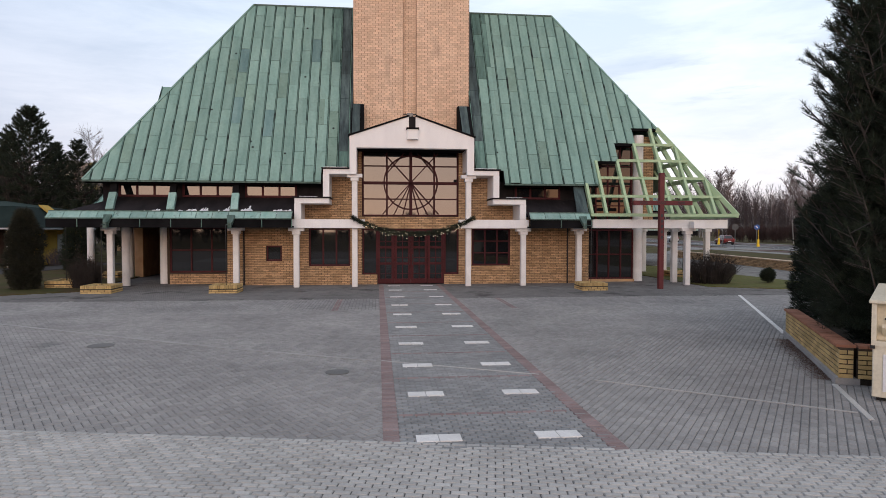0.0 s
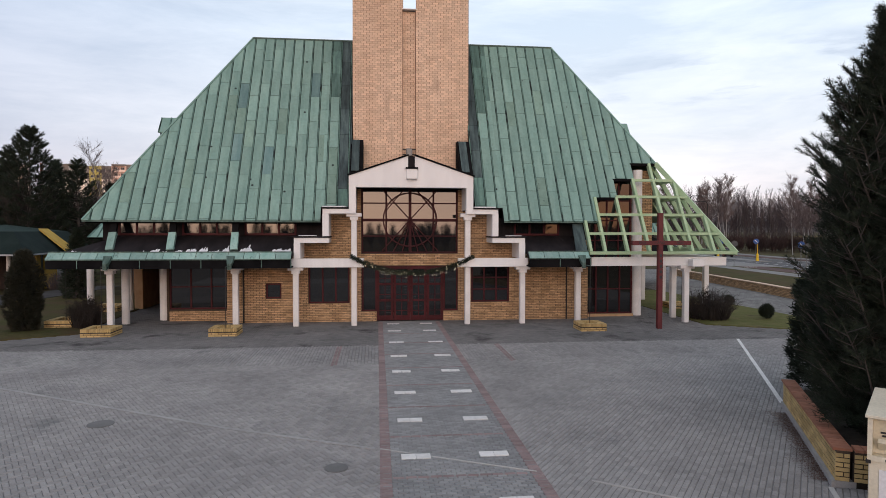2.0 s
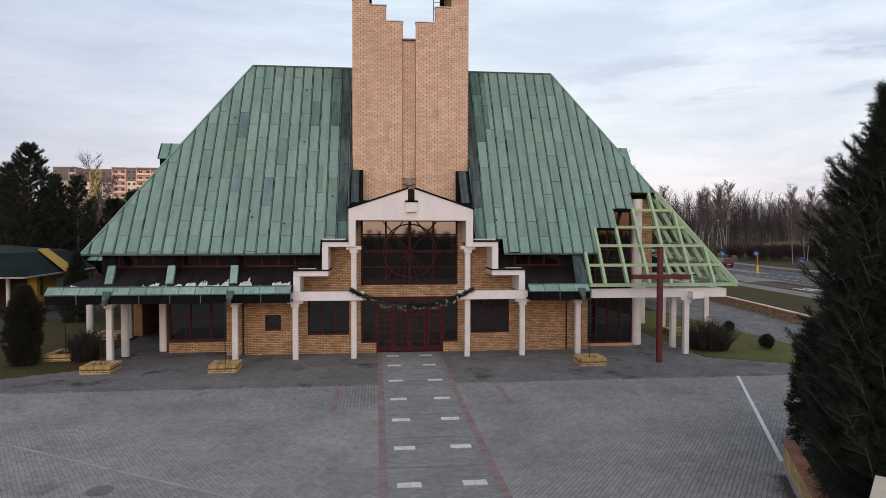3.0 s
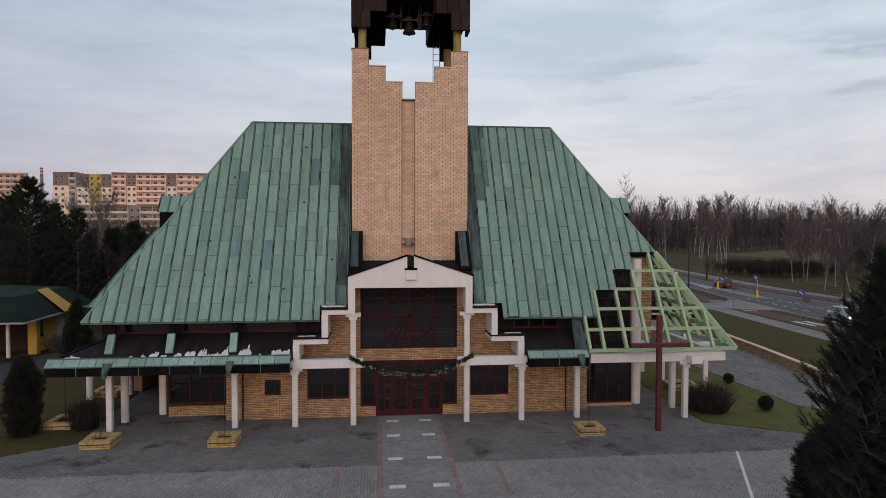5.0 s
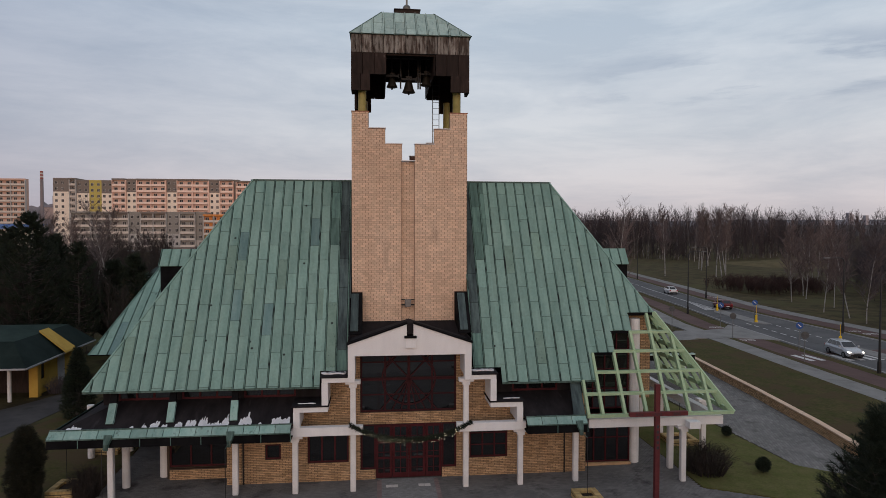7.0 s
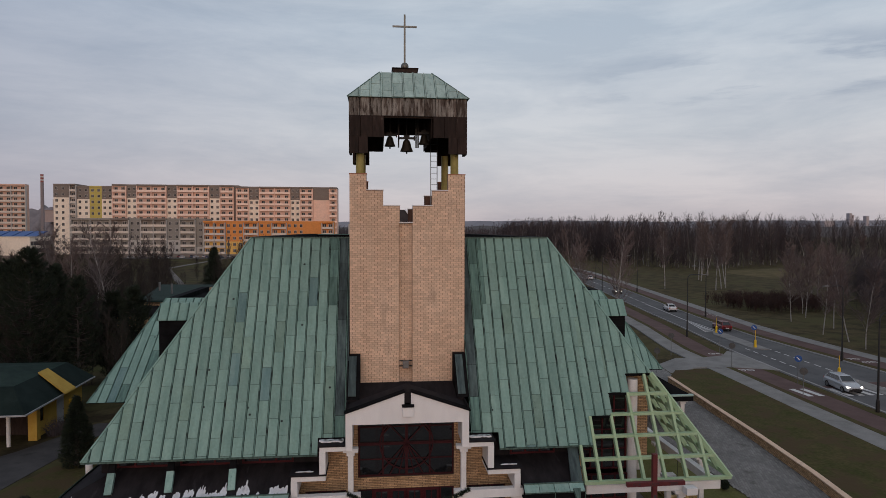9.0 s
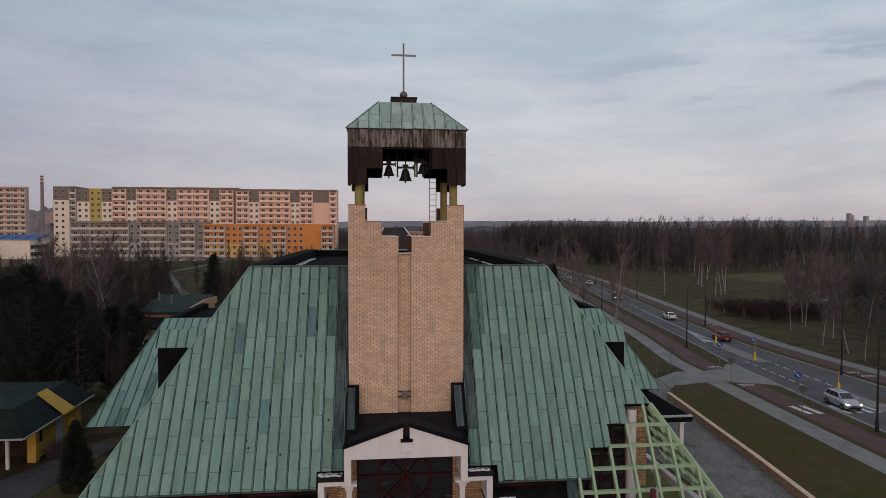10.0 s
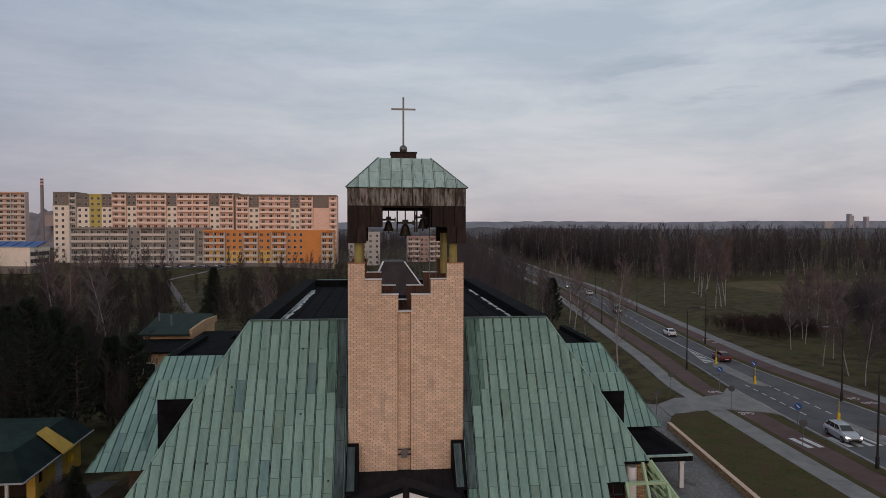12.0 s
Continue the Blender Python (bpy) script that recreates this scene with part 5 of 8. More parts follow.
def paver_zone(name, poly, heading, lng, wid, mat, bond=0.5, keep=None, gap=0.007, seed=1, near=None, label="grey concrete block pavers", lift=0.0, owner=None, herring=False):
    """Blocks laid in rows; heading: degrees of the rows, from +x towards +y. Blocks whose middle lies in the outline are laid."""
    rnd = random.Random(seed)
    h = radians(heading)
    ex, ey = Vector((math.cos(h), math.sin(h), 0)), Vector((-math.sin(h), math.cos(h), 0))
    us = [Vector((*p, 0)).dot(ex) for p in poly]
    vs = [Vector((*p, 0)).dot(ey) for p in poly]
    verts, faces = [], []
    e = 0.009
    shared = None
    cells = []
    if herring:
        for i in range(int((max(us) - min(us)) / wid) + 2):
            for j in range(int((max(vs) - min(vs)) / wid) + 2):
                u, v = min(us) + i * wid, min(vs) + j * wid
                if (i - j) % 4 == 0:
                    cells.append((u, v, 2 * wid, wid))
                elif (i - j) % 4 == 3:
                    cells.append((u, v, wid, 2 * wid))
    else:
        for row in range(int((max(vs) - min(vs)) / wid) + 1):
            u0 = min(us) - (lng * bond if row % 2 else 0)
            cells += [(u0 + i * lng, min(vs) + row * wid, lng, wid) for i in range(int((max(us) - u0) / lng) + 1)]
    for u, v, du, dv in cells:
        c = ex * (u + du / 2) + ey * (v + dv / 2)
        if not inside(poly, c.x, c.y) or (keep is not None and not keep(c.x, c.y)):
            continue
        z = lift + rnd.uniform(-0.0018, 0.0018)
        a, b, d, f = u + gap / 2, u + du - gap / 2, v + gap / 2, v + dv - gap / 2
        if near and near(c.x, c.y):
            if shared is None:
                q, w = (lng - gap) / 2, (wid - gap) / 2
                base = [ex * i + ey * j for i, j in ((-q, -w), (q, -w), (q, w), (-q, w))]
                top = [ex * i + ey * j for i, j in ((-q + e, -w + e), (q - e, -w + e), (q - e, w - e), (-q + e, w - e))]
                me = bpy.data.meshes.new("paver")
                me.from_pydata([p - Vector((0, 0, 0.012)) for p in base] + top, [], [(4, 5, 6, 7), (0, 1, 5, 4), (1, 2, 6, 5), (2, 3, 7, 6), (3, 0, 4, 7)])
                me.materials.append(mat)
                shared = me
            ob = new("paver", shared)
            ob.parent = plaza
            ob.location = (c.x, c.y, z)
        else:
            k = len(verts)
            verts += [ex * i + ey * j + Vector((0, 0, -0.012)) for i, j in ((a, d), (b, d), (b, f), (a, f))]
            verts += [ex * i + ey * j + Vector((0, 0, z)) for i, j in ((a + e, d + e), (b - e, d + e), (b - e, f - e), (a + e, f - e))]
            faces += [(k + 4, k + 5, k + 6, k + 7), (k, k + 1, k + 5, k + 4), (k + 1, k + 2, k + 6, k + 5), (k + 2, k + 3, k + 7, k + 6), (k + 3, k, k + 4, k + 7)]
    me = bpy.data.meshes.new(name)
    me.from_pydata([tuple(p) for p in verts], [], faces)
    me.materials.append(mat)
    ob = new(name, me)
    ob.parent = owner or plaza
    return tagged(ob, label, kind="stuff")


front_edge = lambda x: 7.03 - 0.19 * x
SX0, SX1 = -0.02, 2.70
paver_zone("pavers_front", [(-14, 3.4), (10, 3.4), (10, front_edge(10)), (-14, front_edge(-14))], -10.757, 0.165, 0.085, PAVER_LIGHT, gap=0.009, near=lambda x, y: -0.6 < x < 1.8 and 4.8 < y < 6.4, seed=3, lift=0.006)
paver_zone("pavers_west", [(-26, front_edge(-26) - 0.15), (SX0 + 0.12, front_edge(SX0) - 0.15), (SX0 + 0.12, 18.85), (-26, 18.85)], 32, 0.19, 0.095, PAVER, seed=4, herring=True)
paver_zone("pavers_east", [(SX1 - 0.12, front_edge(SX1) - 0.15), (14, front_edge(14) - 0.15), (16.4, 19.0), (SX1 - 0.12, 19.0)], 53, 0.175, 0.095, PAVER, bond=0.5, seed=5, keep=lambda x, y: x < 7.9 + (y - 9.0) * 0.49 or y > 13.2)
paver_zone("pavers_band_west", [(-17, 18.7), (SX0 + 0.1, 18.7), (SX0 + 0.1, 21.95), (-17, 21.95)], 90, 0.205, 0.105, PAVER, seed=6, lift=0.002)
paver_zone("pavers_band_east", [(SX1 - 0.1, 18.9), (16.4, 18.9), (15.6, 21.95), (SX1 - 0.1, 21.95)], 90, 0.205, 0.105, PAVER, seed=7, lift=0.002)
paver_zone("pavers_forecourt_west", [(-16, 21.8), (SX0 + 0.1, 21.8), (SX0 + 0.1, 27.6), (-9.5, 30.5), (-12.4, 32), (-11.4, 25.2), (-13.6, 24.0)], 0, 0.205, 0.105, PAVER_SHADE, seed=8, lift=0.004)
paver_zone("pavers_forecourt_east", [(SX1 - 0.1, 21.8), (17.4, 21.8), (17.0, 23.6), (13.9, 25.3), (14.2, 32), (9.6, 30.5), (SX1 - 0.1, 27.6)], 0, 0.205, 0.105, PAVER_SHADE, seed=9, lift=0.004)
paver_zone("pavers_path", [(SX0 + 0.12, front_edge(0.2) - 0.15), (SX1 - 0.1, front_edge(2.6) - 0.15), (SX1 - 0.1, 27.6), (SX0 + 0.12, 27.6)], 0, 0.165, 0.085, PAVER_DARK, seed=10, lift=0.003, label="dark grey block pavers of the central path")
paver_zone("pavers_edging", [(SX0, 6.9), (SX0 + 0.21, 6.9), (SX0 + 0.21, 27.5), (SX0, 27.5)], 0, 0.21, 0.105, PAVER_RED, bond=0, seed=11, lift=0.0065, label="dull pink edging pavers", keep=lambda x, y: y > front_edge(x) - 0.02)
paver_zone("pavers_edging", [(SX1 - 0.21, 6.3), (SX1, 6.3), (SX1, 27.5), (SX1 - 0.21, 27.5)], 0, 0.21, 0.105, PAVER_RED, bond=0, seed=12, lift=0.0065, label="dull pink edging pavers", keep=lambda x, y: y > front_edge(x) - 0.02)
for k in range(9):
    y = 7.98 + k * 2.03
    paver_zone("pavers_cross_row", [(SX0 + 0.21, y), (SX1 - 0.21, y), (SX1 - 0.21, y + 0.1), (SX0 + 0.21, y + 0.1)], 0, 0.205, 0.1, PAVER_RED, seed=13 + k, lift=0.006, label="pink cross row of the central path")
for x, y in ((-1.45, 18.75), (4.05, 18.95)):
    paver_zone("pavers_pink_stripe", [(x, y), (x + 0.2, y), (x + 0.2, 21.8), (x, 21.8)], 90, 0.205, 0.1, PAVER_RED, seed=30, lift=0.006, label="pink paver stripe")
drive = bpy.data.objects["driveway"]
DRIVE = [(19.75, 27.35), (22.6, 24.0), (23.2, 27.0), (24.1, 32.0), (24.95, 38.6), (25.6, 45.0), (26.6, 54.4), (28.7, 57.8), (29.2, 62.0), (24.0, 64), (18.8, 42)]
paver_zone("pavers_drive", DRIVE, 70, 0.3, 0.15, PAVER_DRIVE, gap=0.012, seed=61, lift=0.0, label="worn grey block pavers of the driveway", owner=drive)
for x, y in TILES:
    for i in range(2):
        part("slab", Geo().box(x + i * 0.265, y, -0.012, x + i * 0.265 + 0.258, y + 0.24, 0.0135), SLAB_WHITE, plaza, bevel=0.004)
# drains and gutter lines
part("drain_line", Geo().prism([(-14, 19.45, 0.0), (-9.59, 16.85, 0.0), (-3.14, 13.02, 0.0), (-0.1, 11.5, 0.0), (-0.1, 11.41, 0.0), (-3.14, 12.92, 0.0), (-9.59, 16.75, 0.0), (-14, 19.35, 0.0)], (0, 0, 0.012)), KERB, plaza, "thin concrete drain line")
part("drain_line", Geo().beam((0.0, 11.44, 0.0), (2.6, 10.1, 0.0), 0.035, 0.022), PAVER_LIGHT, plaza)
part("drain_line", Geo().beam((3.4, 9.65, 0.0), (6.25, 7.55, 0.0), 0.045, 0.018), PAVER_LIGHT, plaza)
part("gutter_channel", Geo().beam((13.32, 21.85, 0.0), (9.4, 13.6, 0.0), 0.10, 0.022), SLAB_WHITE, plaza, "pale concrete gutter channel")
part("gutter_channel", Geo().beam((7.05, 9.0, 0.0), (6.185, 7.24, 0.0), 0.075, 0.02), PAVER_LIGHT, plaza)
for x, y, r in ((-3.61, 25.2, 0.6), (6.2, 25.4, 0.5), (-5.77, 13.5, 0.26), (-0.75, 10.6, 0.2)):
    part("manhole_cover", Geo().lathe((x, y, -0.01), [(r, 0), (r, 0.019), (r * 0.9, 0.021)], 24), JOINT, plaza, "round dark cover")

# ---- brick planters ----
def planter(x0, x1, y0, y1, h, mat, label, cop=BRICK_YELLOW, wall_w=0.25, slope=None):
    """A square bed of bricks laid on edge round soil; each brick is a piece."""
    p = thing("planter", ((x0 + x1) / 2, (y0 + y1) / 2, 0), label, "planter", "brick planters of the forecourt")
    body = Geo()
    for a, b, c, d in ((x0, x1, y0, y0 + wall_w), (x0, x1, y1 - wall_w, y1), (x0, x0 + wall_w, y0 + wall_w, y1 - wall_w), (x1 - wall_w, x1, y0 + wall_w, y1 - wall_w)):
        body.box(a + 0.008, c + 0.008, 0, b - 0.008, d - 0.008, h - 0.13)
    core = part("core", body, MORTAR, p)
    bricks("brickwork", core, lambda v: [(x0, x1)], 0, h - 0.12, lambda u, v: Vector((u, y0 + 0.008, v)), (0, -1, 0), mat, seed=int(x0 * 7) + 50, near=lambda u, v: True)
    bricks("brickwork", core, lambda v: [(y0, y1)], 0, h - 0.12, lambda u, v: Vector((x1 - 0.008, u, v)), (1, 0, 0), mat, seed=int(x0 * 7) + 51, near=lambda u, v: True)
    bricks("brickwork", core, lambda v: [(y0, y1)], 0, h - 0.12, lambda u, v: Vector((x0 + 0.008, y0 + y1 - u, v)), (-1, 0, 0), mat, seed=int(x0 * 7) + 52, near=lambda u, v: True)
    me = Geo().box(-0.031, -0.126, 0, 0.031, 0.126, 0.12).mesh("coping_brick", cop)
    n = int((x1 - x0) / 0.077)
    m = int((y1 - y0 - 2 * wall_w) / 0.077)
    spots = [((x0 + (i + 0.5) * (x1 - x0) / n, y), 0) for i in range(n) for y in (y0 + 0.125, y1 - 0.125)]
    spots += [((x, y0 + wall_w + (j + 0.5) * (y1 - y0 - 2 * wall_w) / m), 90) for j in range(m) for x in (x0 + 0.125, x1 - 0.125)]
    for (x, y), rz in spots:
        ob = new("coping_brick", me)
        ob.parent = core
        ob.matrix_basis = pose(x - p.location.x, y - p.location.y, h - 0.12 + random.uniform(-0.003, 0.003), 0, 0, rz)
    part("soil", Geo().box(x0 + wall_w - 0.01, y0 + wall_w - 0.01, 0.02, x1 - wall_w + 0.01, y1 - wall_w + 0.01, h - 0.16), SOIL, p, "bare dark soil")
    return p


LAB = "low square planter of yellow brick on edge"
for x0, x1, y0, y1 in ((-11.1, -10.0, 24.45, 25.55), (-6.4, -5.35, 24.2, 25.25), (8.05, 9.1, 24.05, 25.1), (-13.6, -12.5, 26.9, 28.3), (-13.9, -12.7, 31.9, 33.2), (15.0, 16.5, 30.3, 31.6)):
    planter(x0, x1, y0, y1, 0.3, BRICK_YELLOW, LAB)
    xm, ym = (x0 + x1) / 2, (y0 + y1) / 2
    ch = thing("rain_chain", (xm, ym, 0.1), "thin dark rain pole from gutter to planter", "rain chain", "rain chains under the gutters")
    part("pole", Geo().tube((xm, ym, 0.1), (xm, ym, 2.62), 0.014, n=6), IRON, ch)
    if y0 < 26:
        part("spout", Geo().prism([(xm - 0.09, 25.35, 2.7), (xm + 0.09, 25.35, 2.7), (xm + 0.16, 25.6, 3.0), (xm - 0.16, 25.6, 3.0)], (0, 0.05, -0.12)).box(xm - 0.07, 25.3, 2.46, xm + 0.07, 25.42, 2.7).tube((xm, ym, 2.6), (xm, 25.36, 2.6), 0.014, n=6), COPPER_DARK, ch, "weathered copper spout")

# ---- long planter with the dark conifers ----
lp = thing("long_planter", (9.0, 11.5, 0), "long raised planter of straw-coloured brick with red coping", "planter")
A, B, H0 = Vector((7.15, 9.05, 0)), Vector((9.27, 13.4, 0)), 0.575
d = (B - A).normalized()
nrm = Vector((d.y, -d.x, 0))
LEN = (B - A).length
part("footing", Geo().prism([A - nrm * 0.05 - d * 0.05 - Vector((0, 0, 0.1)), B - nrm * 0.03 - Vector((0, 0, 0.1)), B + nrm * 0.3 - Vector((0, 0, 0.1)), A + nrm * 0.3 - Vector((0, 0, 0.1))], (0, 0, 0.2)), KERB, lp, "rough concrete footing")
lw = part("planter_wall", Geo().prism([A + nrm * 0.02, B + nrm * 0.02, B + nrm * 0.21, A + nrm * 0.21], (0, 0, H0)), MORTAR, lp)
bricks("brickwork", lw, lambda v: [(0, LEN)], 0.1, H0, lambda u, v: A + d * u + nrm * 0.02 + Vector((0, 0, v)), -nrm, BRICK_YELLOW, seed=61, near=lambda u, v: True)
E2 = A + nrm * 3.2
part("planter_wall", Geo().prism([A + nrm * 0.265, E2, E2 + d * 0.24, A + nrm * 0.265 + d * 0.24], (0, 0, H0)), MORTAR, lp)
lw2 = lp.children[-1]
bricks("brickwork", lw2, lambda v: [(0, 0.215), (0.265, 3.2)], 0.1, H0, lambda u, v: A - d * 0.01 + nrm * u + Vector((0, 0, v)), -d, BRICK_YELLOW, seed=62, near=lambda u, v: u < 1.2)
nb = int(LEN / 0.125)
cme = Geo().box(-0.058, -0.03, 0, 0.058, 0.24, 0.042).mesh("coping_brick", BRICK_RED)
for i in range(nb):
    ob = new("coping_brick", cme)
    ob.parent = lw
    q = A + d * ((i + 0.5) * LEN / nb) - lp.location
    ob.matrix_basis = Matrix.Translation((q.x, q.y, H0 + random.uniform(-0.002, 0.002))) @ Matrix.Rotation(math.atan2(d.y, d.x) - math.pi * 0, 4, "Z") @ Matrix.Rotation(math.pi, 4, "Z")
for i in range(22):
    ob = new("coping_brick", cme)
    ob.parent = lw2
    q = A + nrm * (0.33 + i * 0.125) - lp.location
    ob.matrix_basis = Matrix.Translation((q.x, q.y, H0)) @ Matrix.Rotation(math.atan2(nrm.y, nrm.x), 4, "Z")
part("soil", Geo().prism([A + nrm * 0.25, B + nrm * 0.25, B + nrm * 4.0, A + nrm * 4.0], (0, 0, 0.4)), SOIL, lp, "dark soil under conifers")


# ---- plants ----
def tri_mesh(name, verts, faces, mat):
    me = bpy.data.meshes.new(name)
    me.from_pydata(verts, [], faces)
    me.materials.append(mat)
    return me


def needles(rnd, spots, blade, n, spread, wide):
    """Tufts of thin blades at spots (place, direction)."""
    verts, faces = [], []
    for c, way in spots:
        for _ in range(n):
            dv = (way + Vector((rnd.gauss(0, spread), rnd.gauss(0, spread), rnd.gauss(0, spread)))).normalized()
            s = dv.cross(Vector((rnd.gauss(0, 1), rnd.gauss(0, 1), rnd.gauss(0, 1)))).normalized() * wide
            o = c + Vector((rnd.gauss(0, 1), rnd.gauss(0, 1), rnd.gauss(0, 1))) * blade * 0.25
            k = len(verts)
            tip = o + dv * blade * rnd.uniform(0.6, 1.2)
            verts += [tuple(o - s), tuple(o + s), tuple(tip)]
            faces.append((k, k + 1, k + 2))
    return verts, faces


def conifer(name, at, height, profile, seed, tufts, blade, mat, label, n=14, spread=0.55, wide=0.02, droop=0.25, lumps=0.18, group="", trunk_r=0.16):
    """profile(k): radius at height share k. Limbs run from the trunk to an uneven outline and carry tufts of needles."""
    rnd = random.Random(seed)
    t = thing(name, at, label, "tree", group)
    o = Vector(at)
    part("trunk", Geo().tube(o, o + Vector((0, 0, height * 0.96)), trunk_r, 0.02, 9), BARK, t)
    limbs = Geo()
    spots = []
    for i in range(tufts):
        k = rnd.random() ** 0.9
        a = rnd.uniform(0, 2 * math.pi)
        z = k * height
        lump = 1 + lumps * (math.sin(a * 3 + z * 2.1 + seed) + math.sin(a * 5 - z * 3.3)) + rnd.gauss(0, lumps * 0.5)
        r = max(0.03, profile(k) * lump)
        share = 1 - rnd.random() ** 2.2 * 0.8
        out = Vector((math.cos(a), math.sin(a), 0))
        p = o + out * r * share + Vector((0, 0, z + (droop * r * (0.3 - share))))
        spots.append((p, (out * 0.8 + Vector((0, 0, 0.45))).normalized()))
        if i % 9 == 0:
            limbs.tube(o + Vector((0, 0, max(0.1, z - 0.25 * r))), p, 0.03, 0.008, 4, caps=False)
    part("branchwood", limbs, BARK, t, kind="stuff")
    v, f = needles(rnd, spots, blade, n, spread, wide)
    v = [tuple(Vector(p) - o) for p in v]
    ob = new("crown", tri_mesh("crown", v, f, mat))
    ob.parent = t
    tagged(ob, "dense dark needles", kind="stuff")
    return t


def tufted_pine(name, at, height, profile, seed, limbs, label, needle=0.11, wide=0.005, brush=0.34, first=0.12, rise=0.35, subs=7, group="", mat=None, trunk_r=0.14, fill=0):
    """A pine: tiers of limbs that turn up at their ends, each with side shoots that carry brushes of long needles."""
    rnd = random.Random(seed)
    t = thing(name, at, label, "tree", group)
    o = Vector(at)
    part("trunk", Geo().tube(o, o + Vector((0, 0, height * 0.97)), trunk_r, 0.02, 9), BARK, t)
    wood, verts, faces = Geo(), [], []

    def tuft(p, d, ln):
        steps = max(4, int(ln / needle * 2.2))
        for i in range(steps):
            c = p + d * ln * i / steps
            for _ in range(13):
                w = (d * 0.8 + Vector((rnd.gauss(0, 0.5), rnd.gauss(0, 0.5), rnd.gauss(0.1, 0.45)))).normalized()
                sd = w.cross(Vector((rnd.gauss(0, 1), rnd.gauss(0, 1), rnd.gauss(0, 1)))).normalized() * wide
                k = len(verts)
                verts.extend([tuple(c - sd - o), tuple(c + sd - o), tuple(c + w * needle * rnd.uniform(0.7, 1.25) - o)])
                faces.append((k, k + 1, k + 2))

    for i in range(limbs):
        k = first + (1 - first) * (i + rnd.random()) / limbs
        a = i * 2.4 + rnd.uniform(-0.4, 0.4)
        r = max(0.12, profile(k) * rnd.uniform(0.7, 1.06))
        out = Vector((math.cos(a), math.sin(a), 0))
        p0 = o + Vector((0, 0, k * height - 0.25 * r))
        p1 = p0 + out * r * 0.6 + Vector((0, 0, r * 0.12))
        p2 = p0 + out * r + Vector((0, 0, r * (0.12 + rise)))
        wood.tube(p0, p1, 0.035, 0.02, 4, caps=False).tube(p1, p2, 0.02, 0.008, 4, caps=False)
        tip = (p2 - p1).normalized()
        tuft(p2 - tip * brush * 0.5, tip, brush)
        for j in range(subs):
            u = rnd.uniform(0.25, 0.97)
            b = p0.lerp(p1, u / 0.6) if u < 0.6 else p1.lerp(p2, (u - 0.6) / 0.4)
            side = Vector((-out.y, out.x, 0)) * rnd.choice((-1, 1)) * rnd.uniform(0.4, 1.0)
            d = (out * rnd.uniform(0.3, 0.9) + side + Vector((0, 0, rnd.uniform(0.2, 0.8)))).normalized()
            ln = r * rnd.uniform(0.14, 0.34)
            wood.tube(b, b + d * ln, 0.012, 0.006, 3, caps=False)
            tuft(b + d * ln * 0.35, (d + Vector((0, 0, 0.25))).normalized(), brush * rnd.uniform(0.7, 1.1))
    spots = []
    for i in range(fill):
        k, a = first * 0.5 + (1 - first * 0.5) * rnd.random() ** 1.2, rnd.uniform(0, 2 * math.pi)
        r = profile(k) * rnd.random() ** 0.5 * (0.80 + 0.12 * math.sin(a * 4 + k * 23))
        w = Vector((math.cos(a), math.sin(a), 0))
        spots.append((w * r + Vector((0, 0, k * height)), (w + Vector((0, 0, 0.7))).normalized()))
    more = needles(rnd, spots, needle * 1.2, 20, 0.6, wide * 1.15)
    faces += [tuple(i + len(verts) for i in f) for f in more[1]]
    verts += more[0]
    part("branchwood", wood, BARK, t, kind="stuff")
    ob = new("crown", tri_mesh("crown", verts, faces, mat or NEEDLE))
    ob.parent = t
    tagged(ob, "tufts of long dark needles", kind="stuff")
    return t


def pine_profile(k):
    z = k * 7.5 + 0.3
    return 1.4 if z < 4.4 else 1.4 - 0.22 * (z - 4.4) if z < 6.0 else max(0.08, 1.05 * (7.8 - z) / 1.8)


DENSE = "tall dense dark green pine in a brick planter"
BROAD = "broad dark evergreen thuja in a brick planter"
tufted_pine("pine_tree", (8.9, 10.0, 0.3), 7.5, pine_profile, 11, 300, DENSE, needle=0.115, wide=0.0045, brush=0.3, rise=0.5, subs=11, fill=7000)
tufted_pine("pine_tree", (10.8, 11.2, 0.3), 8.4, lambda k: 1.5 * (1 if k < 0.5 else (1 - (k - 0.5) / 0.5) ** 0.8), 17, 260, DENSE, needle=0.12, wide=0.0055, brush=0.32, rise=0.5, subs=9, fill=6000)
conifer("thuja", (11.35, 13.6, 0.3), 3.2, lambda k: 1.38 * (1 if k < 0.8 else 1.0 - (k - 0.8) * 2.2), 12, 3600, 0.15, NEEDLE, BROAD, n=15, wide=0.013, lumps=0.05)
conifer("thuja", (10.75, 11.9, 0.3), 3.2, lambda k: 1.3 * (1 if k < 0.8 else 1.0 - (k - 0.8) * 2.2), 13, 3000, 0.15, NEEDLE, BROAD, n=15, wide=0.013, lumps=0.05)
conifer("thuja", (9.75, 10.1, 0.3), 3.0, lambda k: 1.12 * (1 if k < 0.8 else 1.0 - (k - 0.8) * 2.2), 18, 2600, 0.15, NEEDLE, BROAD, n=15, wide=0.013, lumps=0.05)
conifer("juniper", (-14.05, 26.4, 0), 3.15, lambda k: 0.57 * min(1, 0.66 + k * 1.1) * (1 if k < 0.72 else max(0.12, 1 - (k - 0.72) * 2.6)), 14, 2400, 0.15, NEEDLE_BROWN, "dull green-brown juniper column on the lawn", n=13, spread=0.4, wide=0.012, lumps=0.1)
